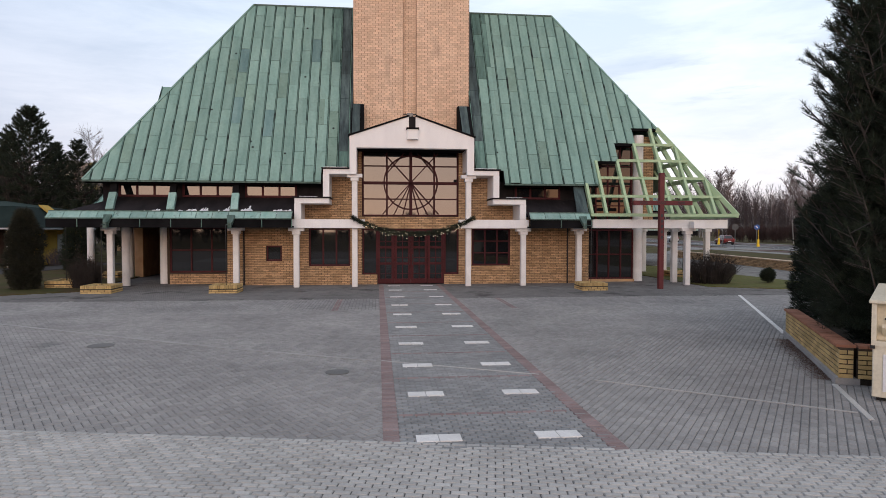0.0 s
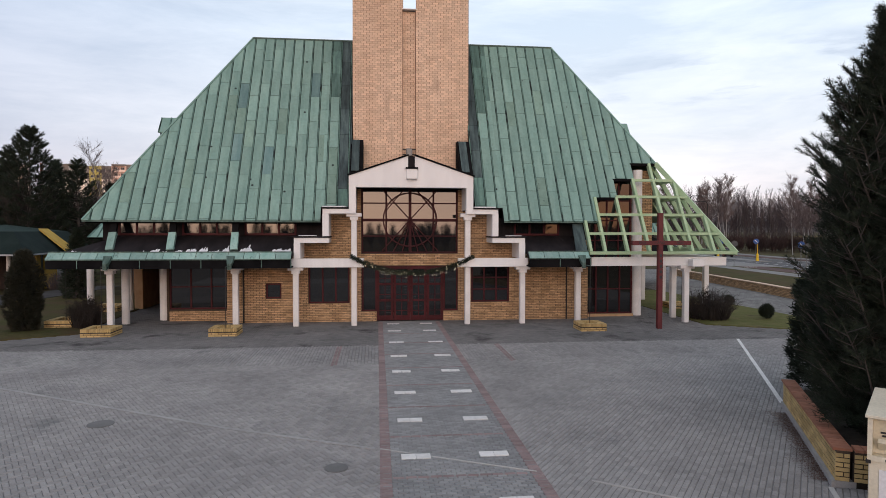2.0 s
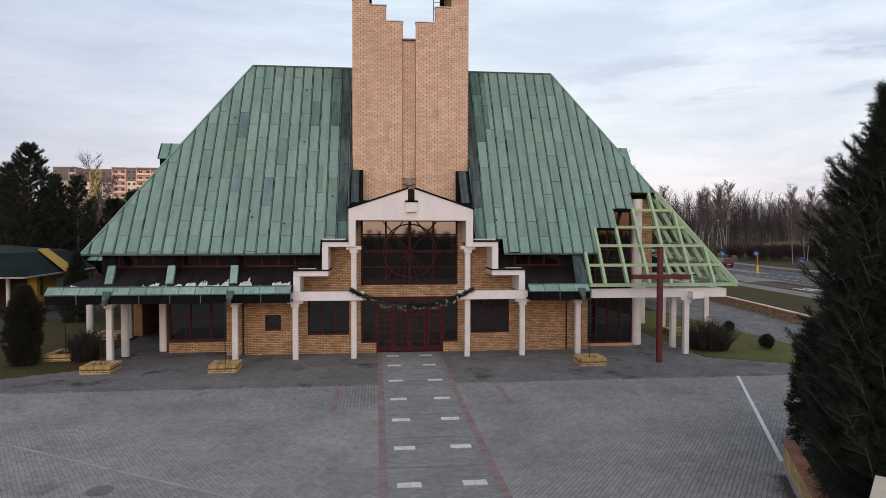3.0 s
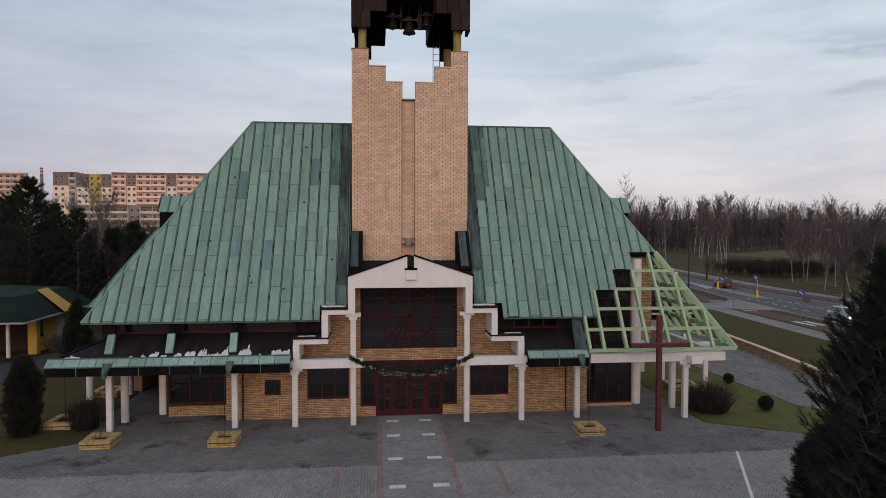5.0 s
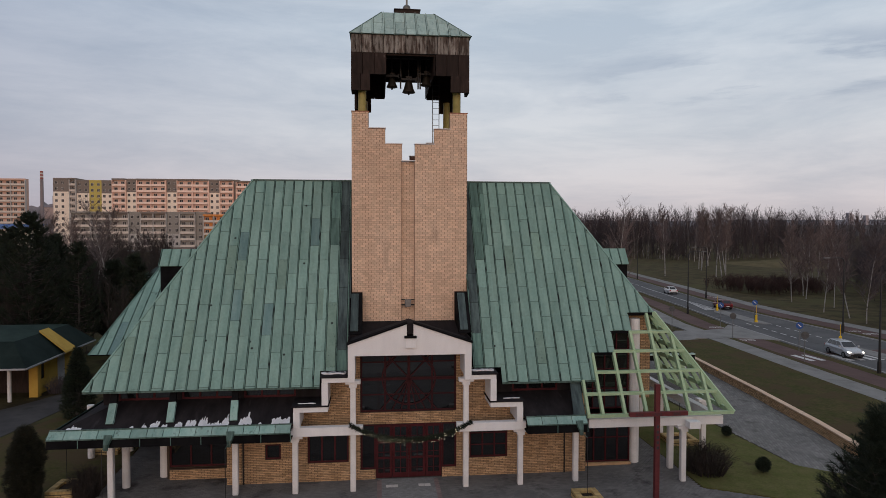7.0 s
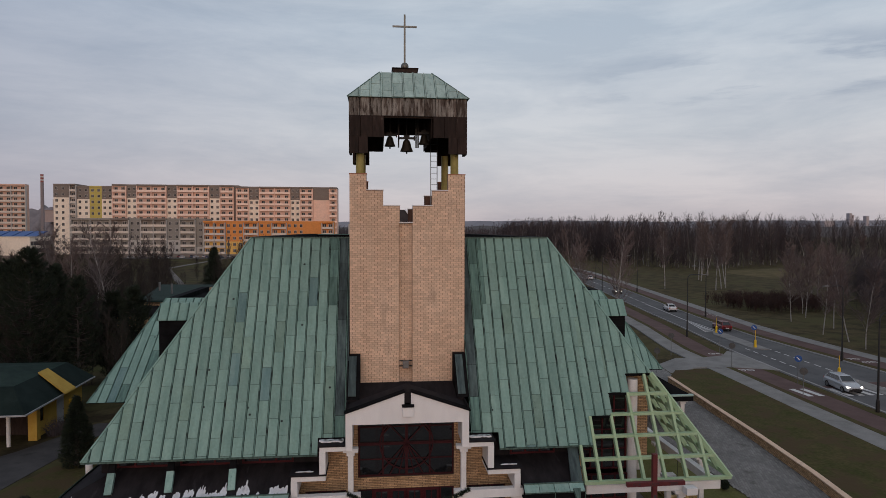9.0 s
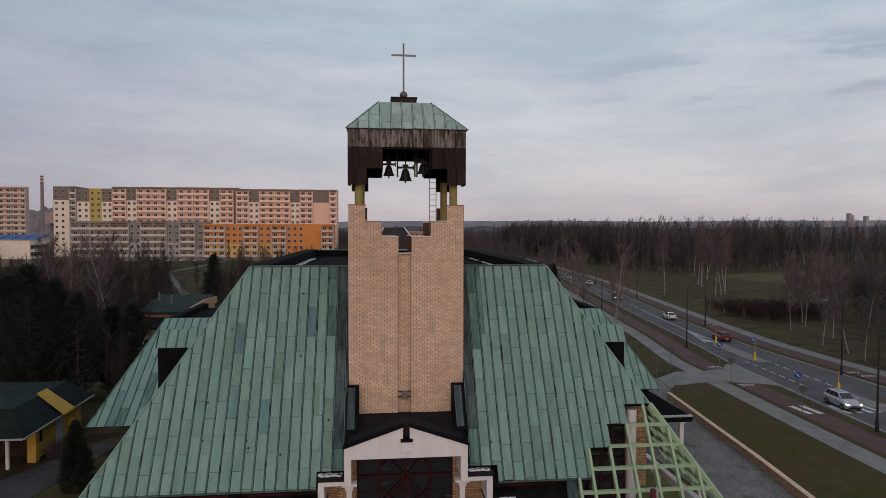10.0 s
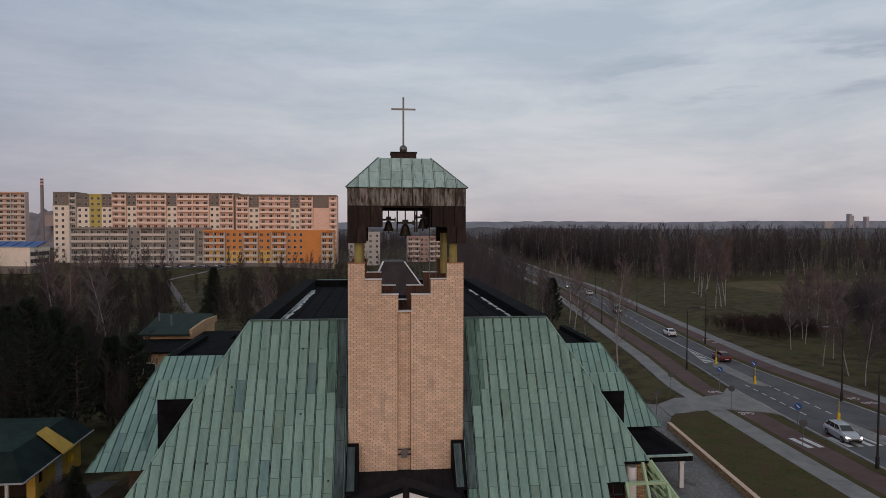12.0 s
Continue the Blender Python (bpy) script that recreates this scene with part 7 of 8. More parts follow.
part("sticker", Geo().box(7.13, 8.205, 0.16, 7.7, 8.216, 0.74), PAPER, bin_, "white sticker")
for x0, x1, z in ((7.2, 7.5, 0.885), (7.12, 7.4, 1.25), (7.14, 7.55, 1.2), (7.2, 7.5, 1.36)):
    part("letter_bar", Geo().box(x0, 8.19 if z < 1 else 8.405, z, x1, 8.2 if z < 1 else 8.415, z + 0.03), INK, bin_)
for x in (7.1, 8.1):
    part("foot", Geo().box(x - 0.05, 8.3, 0, x + 0.05, 9.3, 0.06), IRON, bin_)
bin_.rotation_euler = (0, 0, radians(-46))
bin_.location = (6.91, 8.1, 0)
bin_.scale = (1, 1, 0.91)

# ---- low brick wall along the driveway ----
bw = thing("boundary_wall", (26, 45, 0), "low orange-brown brick wall with pale coping", "wall")
W = [Vector((x, y, 0)) for x, y in WALL_LINE]
for a, b in zip(W, W[1:]):
    dd = (b - a).normalized()
    nn = Vector((-dd.y, dd.x, 0))
    seg = part("wall_panel", Geo().prism([a, b, b - nn * 0.25, a - nn * 0.25], (0, 0, 0.54)), MORTAR, bw)
    L_ = (b - a).length
    bricks("brickwork", seg, lambda v: [(0, L_)], 0, 0.54, lambda u, v: a + dd * u + Vector((0, 0, v)), nn, BRICK, seed=int(a.y), lng=0.26, high=0.09)
    part("coping", Geo().prism([a + nn * 0.05 + Vector((0, 0, 0.54)), b + nn * 0.05 + Vector((0, 0, 0.54)), b - nn * 0.3 + Vector((0, 0, 0.54)), a - nn * 0.3 + Vector((0, 0, 0.54))], (0, 0, 0.06)), BRICK_TOWER, bw, "pale orange coping")

# ---- road furniture ----
def street_lamp(x, y, h, to, lit=False, label="tall black street lamp with a curved arm"):
    t = thing("street_lamp", (x, y, RL), label, "street lamp", "street lamps along the road")
    w = Vector((*to, 0)).normalized()
    o = Vector((x, y, RL))
    part("base", Geo().lathe((x, y, RL), [(0.14, 0), (0.13, 0.9), (0.09, 1.0)], 10), LAMP_POST, t)
    g = Geo().tube((x, y, RL + 0.9), (x, y, RL + h - 0.5), 0.085, 0.06, 8)
    prev = o + Vector((0, 0, h - 0.5))
    for i in range(1, 6):
        a = math.pi / 2 * i / 5
        q = o + w * 0.5 * (1 - math.cos(a)) + Vector((0, 0, h - 0.5 + 0.5 * math.sin(a)))
        g.tube(prev, q, 0.055, 0.05, 6)
        prev = q
    g.tube(prev, prev + w * 1.3, 0.05, 0.045, 6)
    part("pole", g, LAMP_POST, t)
    e = prev + w * 1.3
    part("lamp_head", Geo().beam(e, e + w * 0.65, 0.22, 0.1), STREET_GLOW if lit else STEEL, t)
    return t


for x, y, h in ((39.1, 75.0, 7.9), (37.0, 42.3, 7.4), (42.4, 114, 8.0), (50.5, 160, 8.0), (56.5, 210, 8.0), (62, 275, 8.0)):
    street_lamp(x, y, h, (1, 0.1))
for x, y, h in ((50.8, 91.8, 8.0), (47.95, 59.6, 7.8), (56.4, 130.5, 8.0), (59.7, 165.5, 8.0), (70, 250, 8.0)):
    street_lamp(x, y, h, (-1, -0.1))
street_lamp(121, 208, 8.5, (-1, -0.2), lit=True)
street_lamp(232, 230, 8.5, (-1, -0.2))


def sign(x, y, h, kind, label, face=(-0.45, -1), base=RL):
    t = thing("road_sign", (x, y, base), label, "road sign")
    w = Vector((*face, 0)).normalized()
    s = Vector((-w.y, w.x, 0))
    o = Vector((x, y, base))
    part("post", Geo().tube((x, y, base), (x, y, base + h + 0.3), 0.03, n=8), STEEL, t)
    c = o + w * 0.05 + Vector((0, 0, h))
    if kind == "round" or kind == "back":
        q = Geo()
        n = 20
        q.prism([c + s * 0.3 * math.cos(2 * math.pi * i / n) + Vector((0, 0, 0.3 * math.sin(2 * math.pi * i / n))) for i in range(n)], w * 0.02)
        pl = part("plate", q, SIGN_BLUE if kind == "round" else SIGN_BACK, t)
        if kind == "round":
            part("arrow", Geo().beam(c + w * 0.025 - s * 0.13 + Vector((0, 0, 0.13)), c + w * 0.025 + s * 0.13 - Vector((0, 0, 0.13)), 0.06, 0.01, w), PAPER, pl)
    else:
        pl = part("plate", Geo().prism([c + s * i * 0.33 + Vector((0, 0, j * 0.3)) for i, j in ((-1, -1), (1, -1), (1, 1), (-1, 1))], w * 0.02), SIGN_BLUE, t)
        for k in (-0.14, 0.14):
            part("pictogram", Geo().beam(c + w * 0.025 + s * k - Vector((0, 0, 0.12)), c + w * 0.025 + s * k + Vector((0, 0, 0.12)), 0.07, 0.01, w), PAPER, pl)
    return t


sign(37.6, 64.8, 2.4, "round", "round blue road sign on a grey post")
sign(43.35, 67.6, 2.3, "round", "round blue arrow sign on a yellow post")
sign(36.75, 50.8, 2.3, "round", "round blue road sign on a grey post")
sign(34.2, 46.6, 2.2, "back", "grey back of a round road sign")
sign(34.5, 57.3, 2.2, "back", "grey back of a round road sign", base=RL + 0.06)
sign(27.4, 58.4, 2.2, "back", "grey back of a round road sign", base=0.0)
sign(31.5, 63.8, 2.2, "back", "grey back of a round road sign")
for x, y in ((44.5, 77.6), (43.35, 67.3), (42.4, 53.0)):
    b = thing("bollard", (x, y, RL), "yellow traffic island bollard with a thin post", "bollard", "yellow bollards on the islands")
    part("body", Geo().lathe((x, y, RL + 0.05), [(0.17, 0), (0.16, 0.25), (0.13, 0.3), (0.13, 0.78), (0.1, 0.85)], 12), SIGN_YELLOW, b)
    part("post", Geo().tube((x, y, RL + 0.85), (x, y, RL + 2.0), 0.03, n=6), SIGN_YELLOW, b)

# road markings and islands
road = bpy.data.objects["road"]
Z = RL - 0.004
for pts in ([(44.4, 66.2), (43.6, 66.0), (42.7, 67.0), (43.4, 76.4), (44.6, 78.6), (45.4, 77.4)], [(41.5, 53.6), (43.2, 53.8), (43.4, 44.0), (41.6, 44.0)]):
    structure("traffic_island", Geo().prism([(x, y, RL - 0.1) for x, y in pts], (0, 0, 0.17)), FOOTWAY, "pale paved traffic island", "traffic island", bevel=0.02)
for i in range(11):
    k = i / 11
    x, y = 44.4 + 1.7 * k, 78.8 + 10.0 * k
    part("hatching", Geo().prism([(x - 0.75 * (1 - k), y, Z), (x + 0.6 * (1 - k) + 0.1, y + 0.3, Z), (x + 0.6 * (1 - k) + 0.1, y + 0.75, Z), (x - 0.75 * (1 - k), y + 0.45, Z)], (0, 0, 0.006)), LINE_WHITE, road)
for a, b in (((43.5, 78.6), (46.1, 89.0)), ((45.4, 78.6), (46.3, 89.0)), ((46.1, 89.0), (49.0, 110))):
    part("centre_line", Geo().prism([(a[0], a[1], Z), (b[0], b[1], Z), (b[0] + 0.14, b[1], Z), (a[0] + 0.14, a[1], Z)], (0, 0, 0.006)), LINE_WHITE, road)
for i in range(7):
    y = 55.5 + i * 1.75
    for x in (40.9 + (y - 55) * 0.085, 43.6 + (y - 55) * 0.07):
        part("dash", Geo().prism([(x, y, Z), (x + 0.14, y, Z), (x + 0.22, y + 1.0, Z), (x + 0.08, y + 1.0, Z)], (0, 0, 0.006)), LINE_WHITE, road)
for i in range(20):
    y = 111 + i * 4
    a, b = middle(y), middle(y + 2)
    part("dash", Geo().prism([(a, y, Z), (a + 0.15, y, Z), (b + 0.15, y + 2, Z), (b, y + 2, Z)], (0, 0, 0.006)), LINE_WHITE, road)
for i in range(8):
    x = 34.8 + i * 0.95 if i < 2 else 36.4 + i * 0.95
    z = RL + 0.045 if i < 2 else Z
    part("zebra_stripe", Geo().prism([(x, 49.2, z), (x + 0.5, 49.25, z), (x + 0.6, 46.9, z), (x + 0.1, 46.9, z)], (0, 0, 0.006)), LINE_WHITE, road)
part("red_crossing", Geo().prism([(38.0, 50.0, Z), (43.4, 50.9, Z), (47.0, 51.2, Z), (47.0, 48.6, Z), (43.4, 48.4, Z), (38.0, 49.5, Z)], (0, 0, 0.003)), CYCLE_RED, road, "faded red crossing surface")
for x, y in ((36.4, 64.3), (35.0, 56.4), (52.6, 95.0), (52.9, 92.8), (49.2, 60.3), (49.8, 58.6)):
    for a in (0.0, 0.9):
        g = Geo()
        for i in range(10):
            t0, t1 = 2 * math.pi * i / 10, 2 * math.pi * (i + 1) / 10
            g.beam((x + a + 0.33 * math.cos(t0), y + 0.33 * math.sin(t0), RL + 0.04), (x + a + 0.33 * math.cos(t1), y + 0.33 * math.sin(t1), RL + 0.04), 0.09, 0.008)
        if a:
            g.beam((x, y, RL + 0.04), (x + 0.45, y + 0.3, RL + 0.04), 0.09, 0.008).beam((x + 0.45, y + 0.3, RL + 0.04), (x + 0.9, y, RL + 0.04), 0.09, 0.008)
        part("cycle_mark", g, LINE_WHITE, bpy.data.objects["cycle_path_far" if x > 48 else "cycle_path_near"], "white painted bicycle mark")


# ---- cars ----
def car(x, y, rz, paint, label, lights=0, kind="hatch", z=RL):
    """Body lofted through cross sections, cabin with panes, bumpers, lamps, mirrors and wheels."""
    c = thing("car", (x, y, z), label, "car", "cars on the road" if lights else "parked cars")
    h, back, front, rear_top, front_top = {"hatch": (1.48, -1.98, 1.02, -1.45, 0.22), "saloon": (1.43, -1.55, 1.02, -0.85, 0.22), "van": (1.86, -2.06, 1.25, -1.86, 0.55)}[kind]
    c.scale = (0.84, 0.84, 0.84)
    up = 0.12 if kind == "van" else 0.0
    deck = 0.98 + up

    def add(nm, g, mat, owner=c, label="", smooth=False):
        ob = new(nm, g.mesh(nm, mat))
        ob.parent = owner
        for p in ob.data.polygons:
            p.use_smooth = smooth
        return tagged(ob, label)

    rings = [(-2.1, 0.66, 0.42, 0.80 + up, 0.58), (-2.03, 0.80, 0.28, 0.94 + up, 0.70), (-1.5, 0.86, 0.21, deck + 0.01, 0.77), (0.0, 0.88, 0.2, deck, 0.79), (0.95, 0.87, 0.2, deck - 0.02, 0.77), (1.5, 0.85, 0.22, 0.87 + up, 0.70), (1.92, 0.79, 0.26, 0.75 + up, 0.62), (2.1, 0.64, 0.34, 0.62 + up, 0.52)]
    g = Geo()
    vs, k = [], 8
    for rx, w, z0, z1, wt in rings:
        vs += [(rx, a, b) for a, b in ((-w * 0.92, z0), (-w, z0 + 0.14), (-w, z1 - 0.17), (-wt, z1), (wt, z1), (w, z1 - 0.17), (w, z0 + 0.14), (w * 0.92, z0))]
    n = len(rings)
    g.add(vs, [(i * k + j, i * k + (j + 1) % k, (i + 1) * k + (j + 1) % k, (i + 1) * k + j) for i in range(n - 1) for j in range(k)] + [tuple(range(k - 1, -1, -1)), tuple(range((n - 1) * k, n * k))])
    body = add("body", g, paint)
    b = body.modifiers.new("bevel", "BEVEL")
    b.width, b.segments, b.limit_method = 0.05, 2, "ANGLE"
    base = [(back, -0.74, deck - 0.03), (front, -0.74, deck - 0.03), (front, 0.74, deck - 0.03), (back, 0.74, deck - 0.03)]
    top = [(rear_top, -0.57, h), (front_top, -0.57, h), (front_top, 0.57, h), (rear_top, 0.57, h)]
    cabin = add("cabin", Geo().add(base + top, [(3, 2, 1, 0), (4, 5, 6, 7), (0, 1, 5, 4), (1, 2, 6, 5), (2, 3, 7, 6), (3, 0, 4, 7)]), paint)
    b = cabin.modifiers.new("bevel", "BEVEL")
    b.width, b.segments, b.limit_method = 0.07, 2, "ANGLE"

    def pane(nm, q, out, spans):
        """Panes on one sloping side of the cabin: q are its corners, spans (u0, u1) shares of its width."""
        q = [Vector(p) for p in q]
        at = lambda u, v: q[0].lerp(q[1], u).lerp(q[3].lerp(q[2], u), v)
        for u0, u1 in spans:
            add(nm, Geo().prism([at(u0, 0.12), at(u1, 0.12), at(u1, 0.88), at(u0, 0.88)], Vector(out) * 0.014), GLASS, cabin)

    pane("side_window", (base[0], base[1], top[1], top[0]), (0, -1, 0.3), ((0.06, 0.30), (0.33, 0.60), (0.63, 0.93)))
    pane("side_window", (base[3], base[2], top[2], top[3]), (0, 1, 0.3), ((0.06, 0.30), (0.33, 0.60), (0.63, 0.93)))
    pane("windscreen", (base[1], base[2], top[2], top[1]), (0.7, 0, 0.7), ((0.06, 0.94),))
    pane("rear_window", (base[0], base[3], top[3], top[0]), (-0.7, 0, 0.5), ((0.08, 0.92),))
    for s in (-1, 1):
        for wx in (-1.28, 1.30):
            w = add("wheel", Geo().tube((wx, s * 0.68, 0.31), (wx, s * 0.885, 0.31), 0.315, n=20), TYRE)
            add("rim", Geo().tube((wx, s * 0.87, 0.31), (wx, s * 0.897, 0.31), 0.2, n=14), STEEL, w)
        add("headlight", Geo().prism([(1.86, s * 0.50, 0.60 + up), (2.06, s * 0.50, 0.56 + up), (1.98, s * 0.74, 0.58 + up), (1.80, s * 0.79, 0.64 + up)], (0.02, 0, 0.13)), HEADLIGHT if lights > 0 else PAPER)
        add("tail_lamp", Geo().box(-2.1, s * 0.66 - 0.12, 0.68 + up, -1.98, s * 0.66 + 0.12, 0.9 + up), TAIL)
        add("mirror", Geo().box(0.72, s * 0.93 - 0.1, deck + 0.02, 0.84, s * 0.93 + 0.1, deck + 0.16), paint)
    for bx0, bx1 in ((-2.13, -1.98), (2.0, 2.13)):
        add("bumper", Geo().box(bx0, -0.62, 0.3, bx1, 0.62, 0.48), TYRE)
    add("plate", Geo().box(-2.15, -0.25, 0.5, -2.07, 0.25, 0.6), PAPER)
    add("grille", Geo().box(2.04, -0.34, 0.5 + up, 2.12, 0.34, 0.58 + up), TYRE)
    c.rotation_euler = (0, 0, radians(rz))
    return c


def paint(name, a):
    return material(name, a, tuple(v * 1.12 for v in a), size=0.6, rough=0.3, metal=0.25, fine=10, bump=0, coat=0.6)


P_SILVER, P_RED, P_WHITE, P_DARK, P_BLUE = paint("silver_paint", (0.40, 0.42, 0.45)), paint("red_paint", (0.13, 0.012, 0.015)), paint("white_paint", (0.66, 0.66, 0.67)), paint("dark_paint", (0.03, 0.033, 0.04)), paint("blue_paint", (0.04, 0.065, 0.12))
car(39.5, 48.9, 262, P_SILVER, "silver hatchback with lit headlights on the road", 1)
car(46.75, 80.2, 82, P_RED, "dark red hatchback on the road", 0)
car(48.95, 99.8, 80, P_WHITE, "white saloon on the road", 0, kind="saloon")
car(50.9, 128.0, 260, P_DARK, "dark van with lit headlights on the road", 1, kind="van")
car(57.6, 164.5, 80, P_WHITE, "white saloon on the road", 0, kind="saloon")
car(58.4, 186, 261, P_SILVER, "silver car with lit headlights on the road", 1)
car(63.8, 265, 263, P_WHITE, "white car with lit headlights on the road", 1)
car(65.8, 290, 263, P_DARK, "dark car with lit headlights on the road", 1)
car(74.3, 388, 263, P_SILVER, "silver car with lit headlights on the road", 1)
rnd = random.Random(77)
for i in range(17):
    pc = car(-106 + i * 2.7 + rnd.uniform(-0.2, 0.2), 282 + rnd.uniform(-0.6, 0.6) + (i % 2) * 5, 80 + rnd.uniform(-4, 4), rnd.choice((P_SILVER, P_WHITE, P_DARK, P_BLUE, P_RED)), "parked car before the flats", z=1.42)
rise = Geo()
rise.add([(-420, 215, -0.05), (-40, 215, -0.05), (-18, 300, -0.05), (-18, 430, -0.05), (-420, 278, 1.4), (-56, 278, 1.4), (-46, 300, 1.4), (-46, 430, 1.4), (-420, 430, 1.4)], [(0, 1, 5, 4), (1, 2, 6, 5), (2, 3, 7, 6), (4, 5, 6, 7, 8)])
structure("ground_rise", rise, EARTH, "grassy rise below the blocks of flats", "ground")
sheet("car_park", [(-112, 279), (-57, 279), (-50, 289), (-112, 290)], 1.2, 1.42, ASPHALT, "asphalt car park before the flats", "car park")
up_rise = lambda y: max(0.0, min(1.4, (y - 215) * 0.0223))
path = structure("footpath_field", Geo().prism([(-73.8, 229.5, 0.33), (-72.2, 228, 0.3), (-65, 279, 1.4), (-67, 279, 1.4)], (0, 0, 0.08)), PAVER_DRIVE, "pale stepped footpath across the field", "path")
for i in range(46):
    k = i / 46
    x, y = -40 - 33 * k, 139 + 89 * k
    part("step", Geo().prism([(x - 0.9, y - 0.35, up_rise(y)), (x + 0.7, y + 0.25, up_rise(y)), (x + 0.4, y + 1.2, up_rise(y)), (x - 1.2, y + 0.6, up_rise(y))], (0, 0, 0.09)), PAVER_DRIVE, path)

# ---- yellow house west of the church ----
yh = thing("yellow_house", (-27, 47, 0), "low yellow rendered house with steep dark green roof skirts", "house")
part("wall", wall(Geo(), -34, -22.6, 0, 2.5, 45.0, 45.3).box(-22.9, 45.3, 0, -22.6, 50.5, 2.5).box(-34, 50.2, 0, -22.9, 50.5, 2.5).box(-22.85, 43.5, 0, -22.3, 43.95, 2.5).box(-22.75, 43.95, 0, -22.6, 45.0, 0.95), YELLOW_WALL, yh, "yellow rendered wall")
# added dark panel over the front wall paints the porch's shade
part("porch_screen", Geo().box(-33.9, 44.85, 0, -22.95, 44.99, 2.45), WOOD_BROWN, yh, "dark timber front under the eave")
roof_rings = [[(-37, 40.8, 2.5), (-21.6, 40.8, 2.5), (-21.95, 51.2, 2.5), (-37, 51.6, 2.5)], [(-37, 42.5, 3.9), (-23.15, 42.5, 3.9), (-23.35, 49.9, 3.9), (-37, 50.2, 3.9)], [(-37, 46.2, 4.35), (-25.6, 46.2, 4.35), (-25.8, 46.4, 4.35), (-37, 46.4, 4.35)]]
for k, (nm, lab) in enumerate((("roof_skirt", "steep dark green sheet roof skirt"), ("roof", "low dark green sheet roof"))):
    lo, hi = roof_rings[k], roof_rings[k + 1]
    part(nm, Geo().add(lo + hi, [(3, 2, 1, 0), (4, 5, 6, 7), (0, 1, 5, 4), (1, 2, 6, 5), (2, 3, 7, 6), (3, 0, 4, 7)]), ROOF_SKIRT if k == 0 else ROOF_DARK, yh, lab)
part("eave", Geo().box(-37, 40.74, 2.4, -21.6, 40.86, 2.5).prism([(-21.54, 40.8, 2.4), (-21.9, 51.2, 2.4), (-22.02, 51.2, 2.4), (-21.66, 40.8, 2.4)], (0, 0, 0.1)), PALE_BOARD, yh, "pale eave board")
part("roof_gusset", Geo().prism([(-21.5, 45.6, 2.52), (-21.55, 47.3, 2.52), (-23.25, 47.0, 3.98), (-23.2, 45.6, 3.98)], (-0.05, 0, 0.12)), YELLOW_WALL, yh, "yellow rendered roof gusset")
for x in (-23.5, -27.2, -31):
    part("post", Geo().tube((x, 42.5, 0), (x, 42.5, 2.5), 0.12, n=12), COLUMN, yh, "white round porch post")
dr = part("door", Geo().box(-22.62, 46.7, 0, -22.55, 47.6, 2.05), PALE_BOARD, yh, "pale grey door")
part("door_handle", Geo().box(-22.55, 47.45, 0.98, -22.5, 47.56, 1.02), IRON, dr)
sw = part("window", Geo().box(-22.72, 44.0, 0.98, -22.64, 44.96, 2.4), GLASS, yh, "dark side window")
part("window_frame", Geo().box(-22.64, 44.45, 0.98, -22.6, 44.52, 2.4), WOOD_BROWN, sw)
part("meter_box", Geo().box(-22.6, 48.5, 0.9, -22.4, 49.0, 1.4), SIGN_YELLOW, yh)

# ---- brick annex north of the church ----
ax = thing("annex", (-26, 85, 0), "brick annex with a low dark green roof", "annex")
part("wall", Geo().box(-28.6, 80.4, 0, -23.0, 92, 5.0), BRICK, ax)
part("gable_wall", Geo().prism([(-23.0, 79.9, 5.0), (-23.0, 92.0, 5.0), (-23.0, 92.0, 5.85), (-23.0, 86, 6.05), (-23.0, 79.9, 5.75)], (0.35, 0, 0)), BRICK, ax, "brick gable wall")
part("roof", Geo().prism([(-29.0, 79.7, 5.08), (-22.9, 79.4, 5.08), (-23.1, 92.2, 5.92), (-30.7, 93, 5.92)], (0, 0, 0.19)), ROOF_DARK, ax, "low dark green felt roof")
part("lower_wall", Geo().box(-29.1, 73.2, 0, -17.0, 80.2, 4.15), BRICK, ax)
part("lower_roof", Geo().prism([(-29.8, 72.8, 4.2), (-16.3, 72.8, 4.2), (-16.3, 85.2, 4.5), (-22.6, 85.2, 4.5), (-22.6, 80.1, 4.4), (-29.8, 80.1, 4.4)], (0, 0, 0.19)), BLACK_METAL, ax, "black flat roof")
part("roof_hatch", Geo().box(-20.1, 75.0, 4.4, -17.2, 79.2, 5.25), BLACK_METAL, ax)
for x in (-28.1, -26.0, -23.8, -21.6):
    w = part("window", Geo().box(x, 73.12, 1.5, x + 1.2, 73.26, 3.0), GLASS, ax)
    part("window_frame", Geo().box(x - 0.09, 73.15, 1.4, x, 73.22, 3.1).box(x + 1.2, 73.15, 1.4, x + 1.29, 73.22, 3.1).box(x, 73.15, 3.0, x + 1.2, 73.22, 3.1), WHITE, w)
for x, y in ((-29.1, 87.5), (-26.6, 84.6)):
    part("vent_pipe", Geo().tube((x, y, 5.1), (x, y, 6.9), 0.14, n=8), STEEL, ax)
dish = thing("satellite_dish", (-8.6, 60, 13.0), "small white satellite dish on the church roof", "satellite dish")
part("reflector", Geo().lathe((-8.6, 60, 10.6), [(0.05, 0.0), (0.3, 0.06), (0.42, 0.16)], 16), CREAM, dish)
part("mast", Geo().tube((-8.6, 60, 9.0), (-8.6, 60, 10.6), 0.04), STEEL, dish)

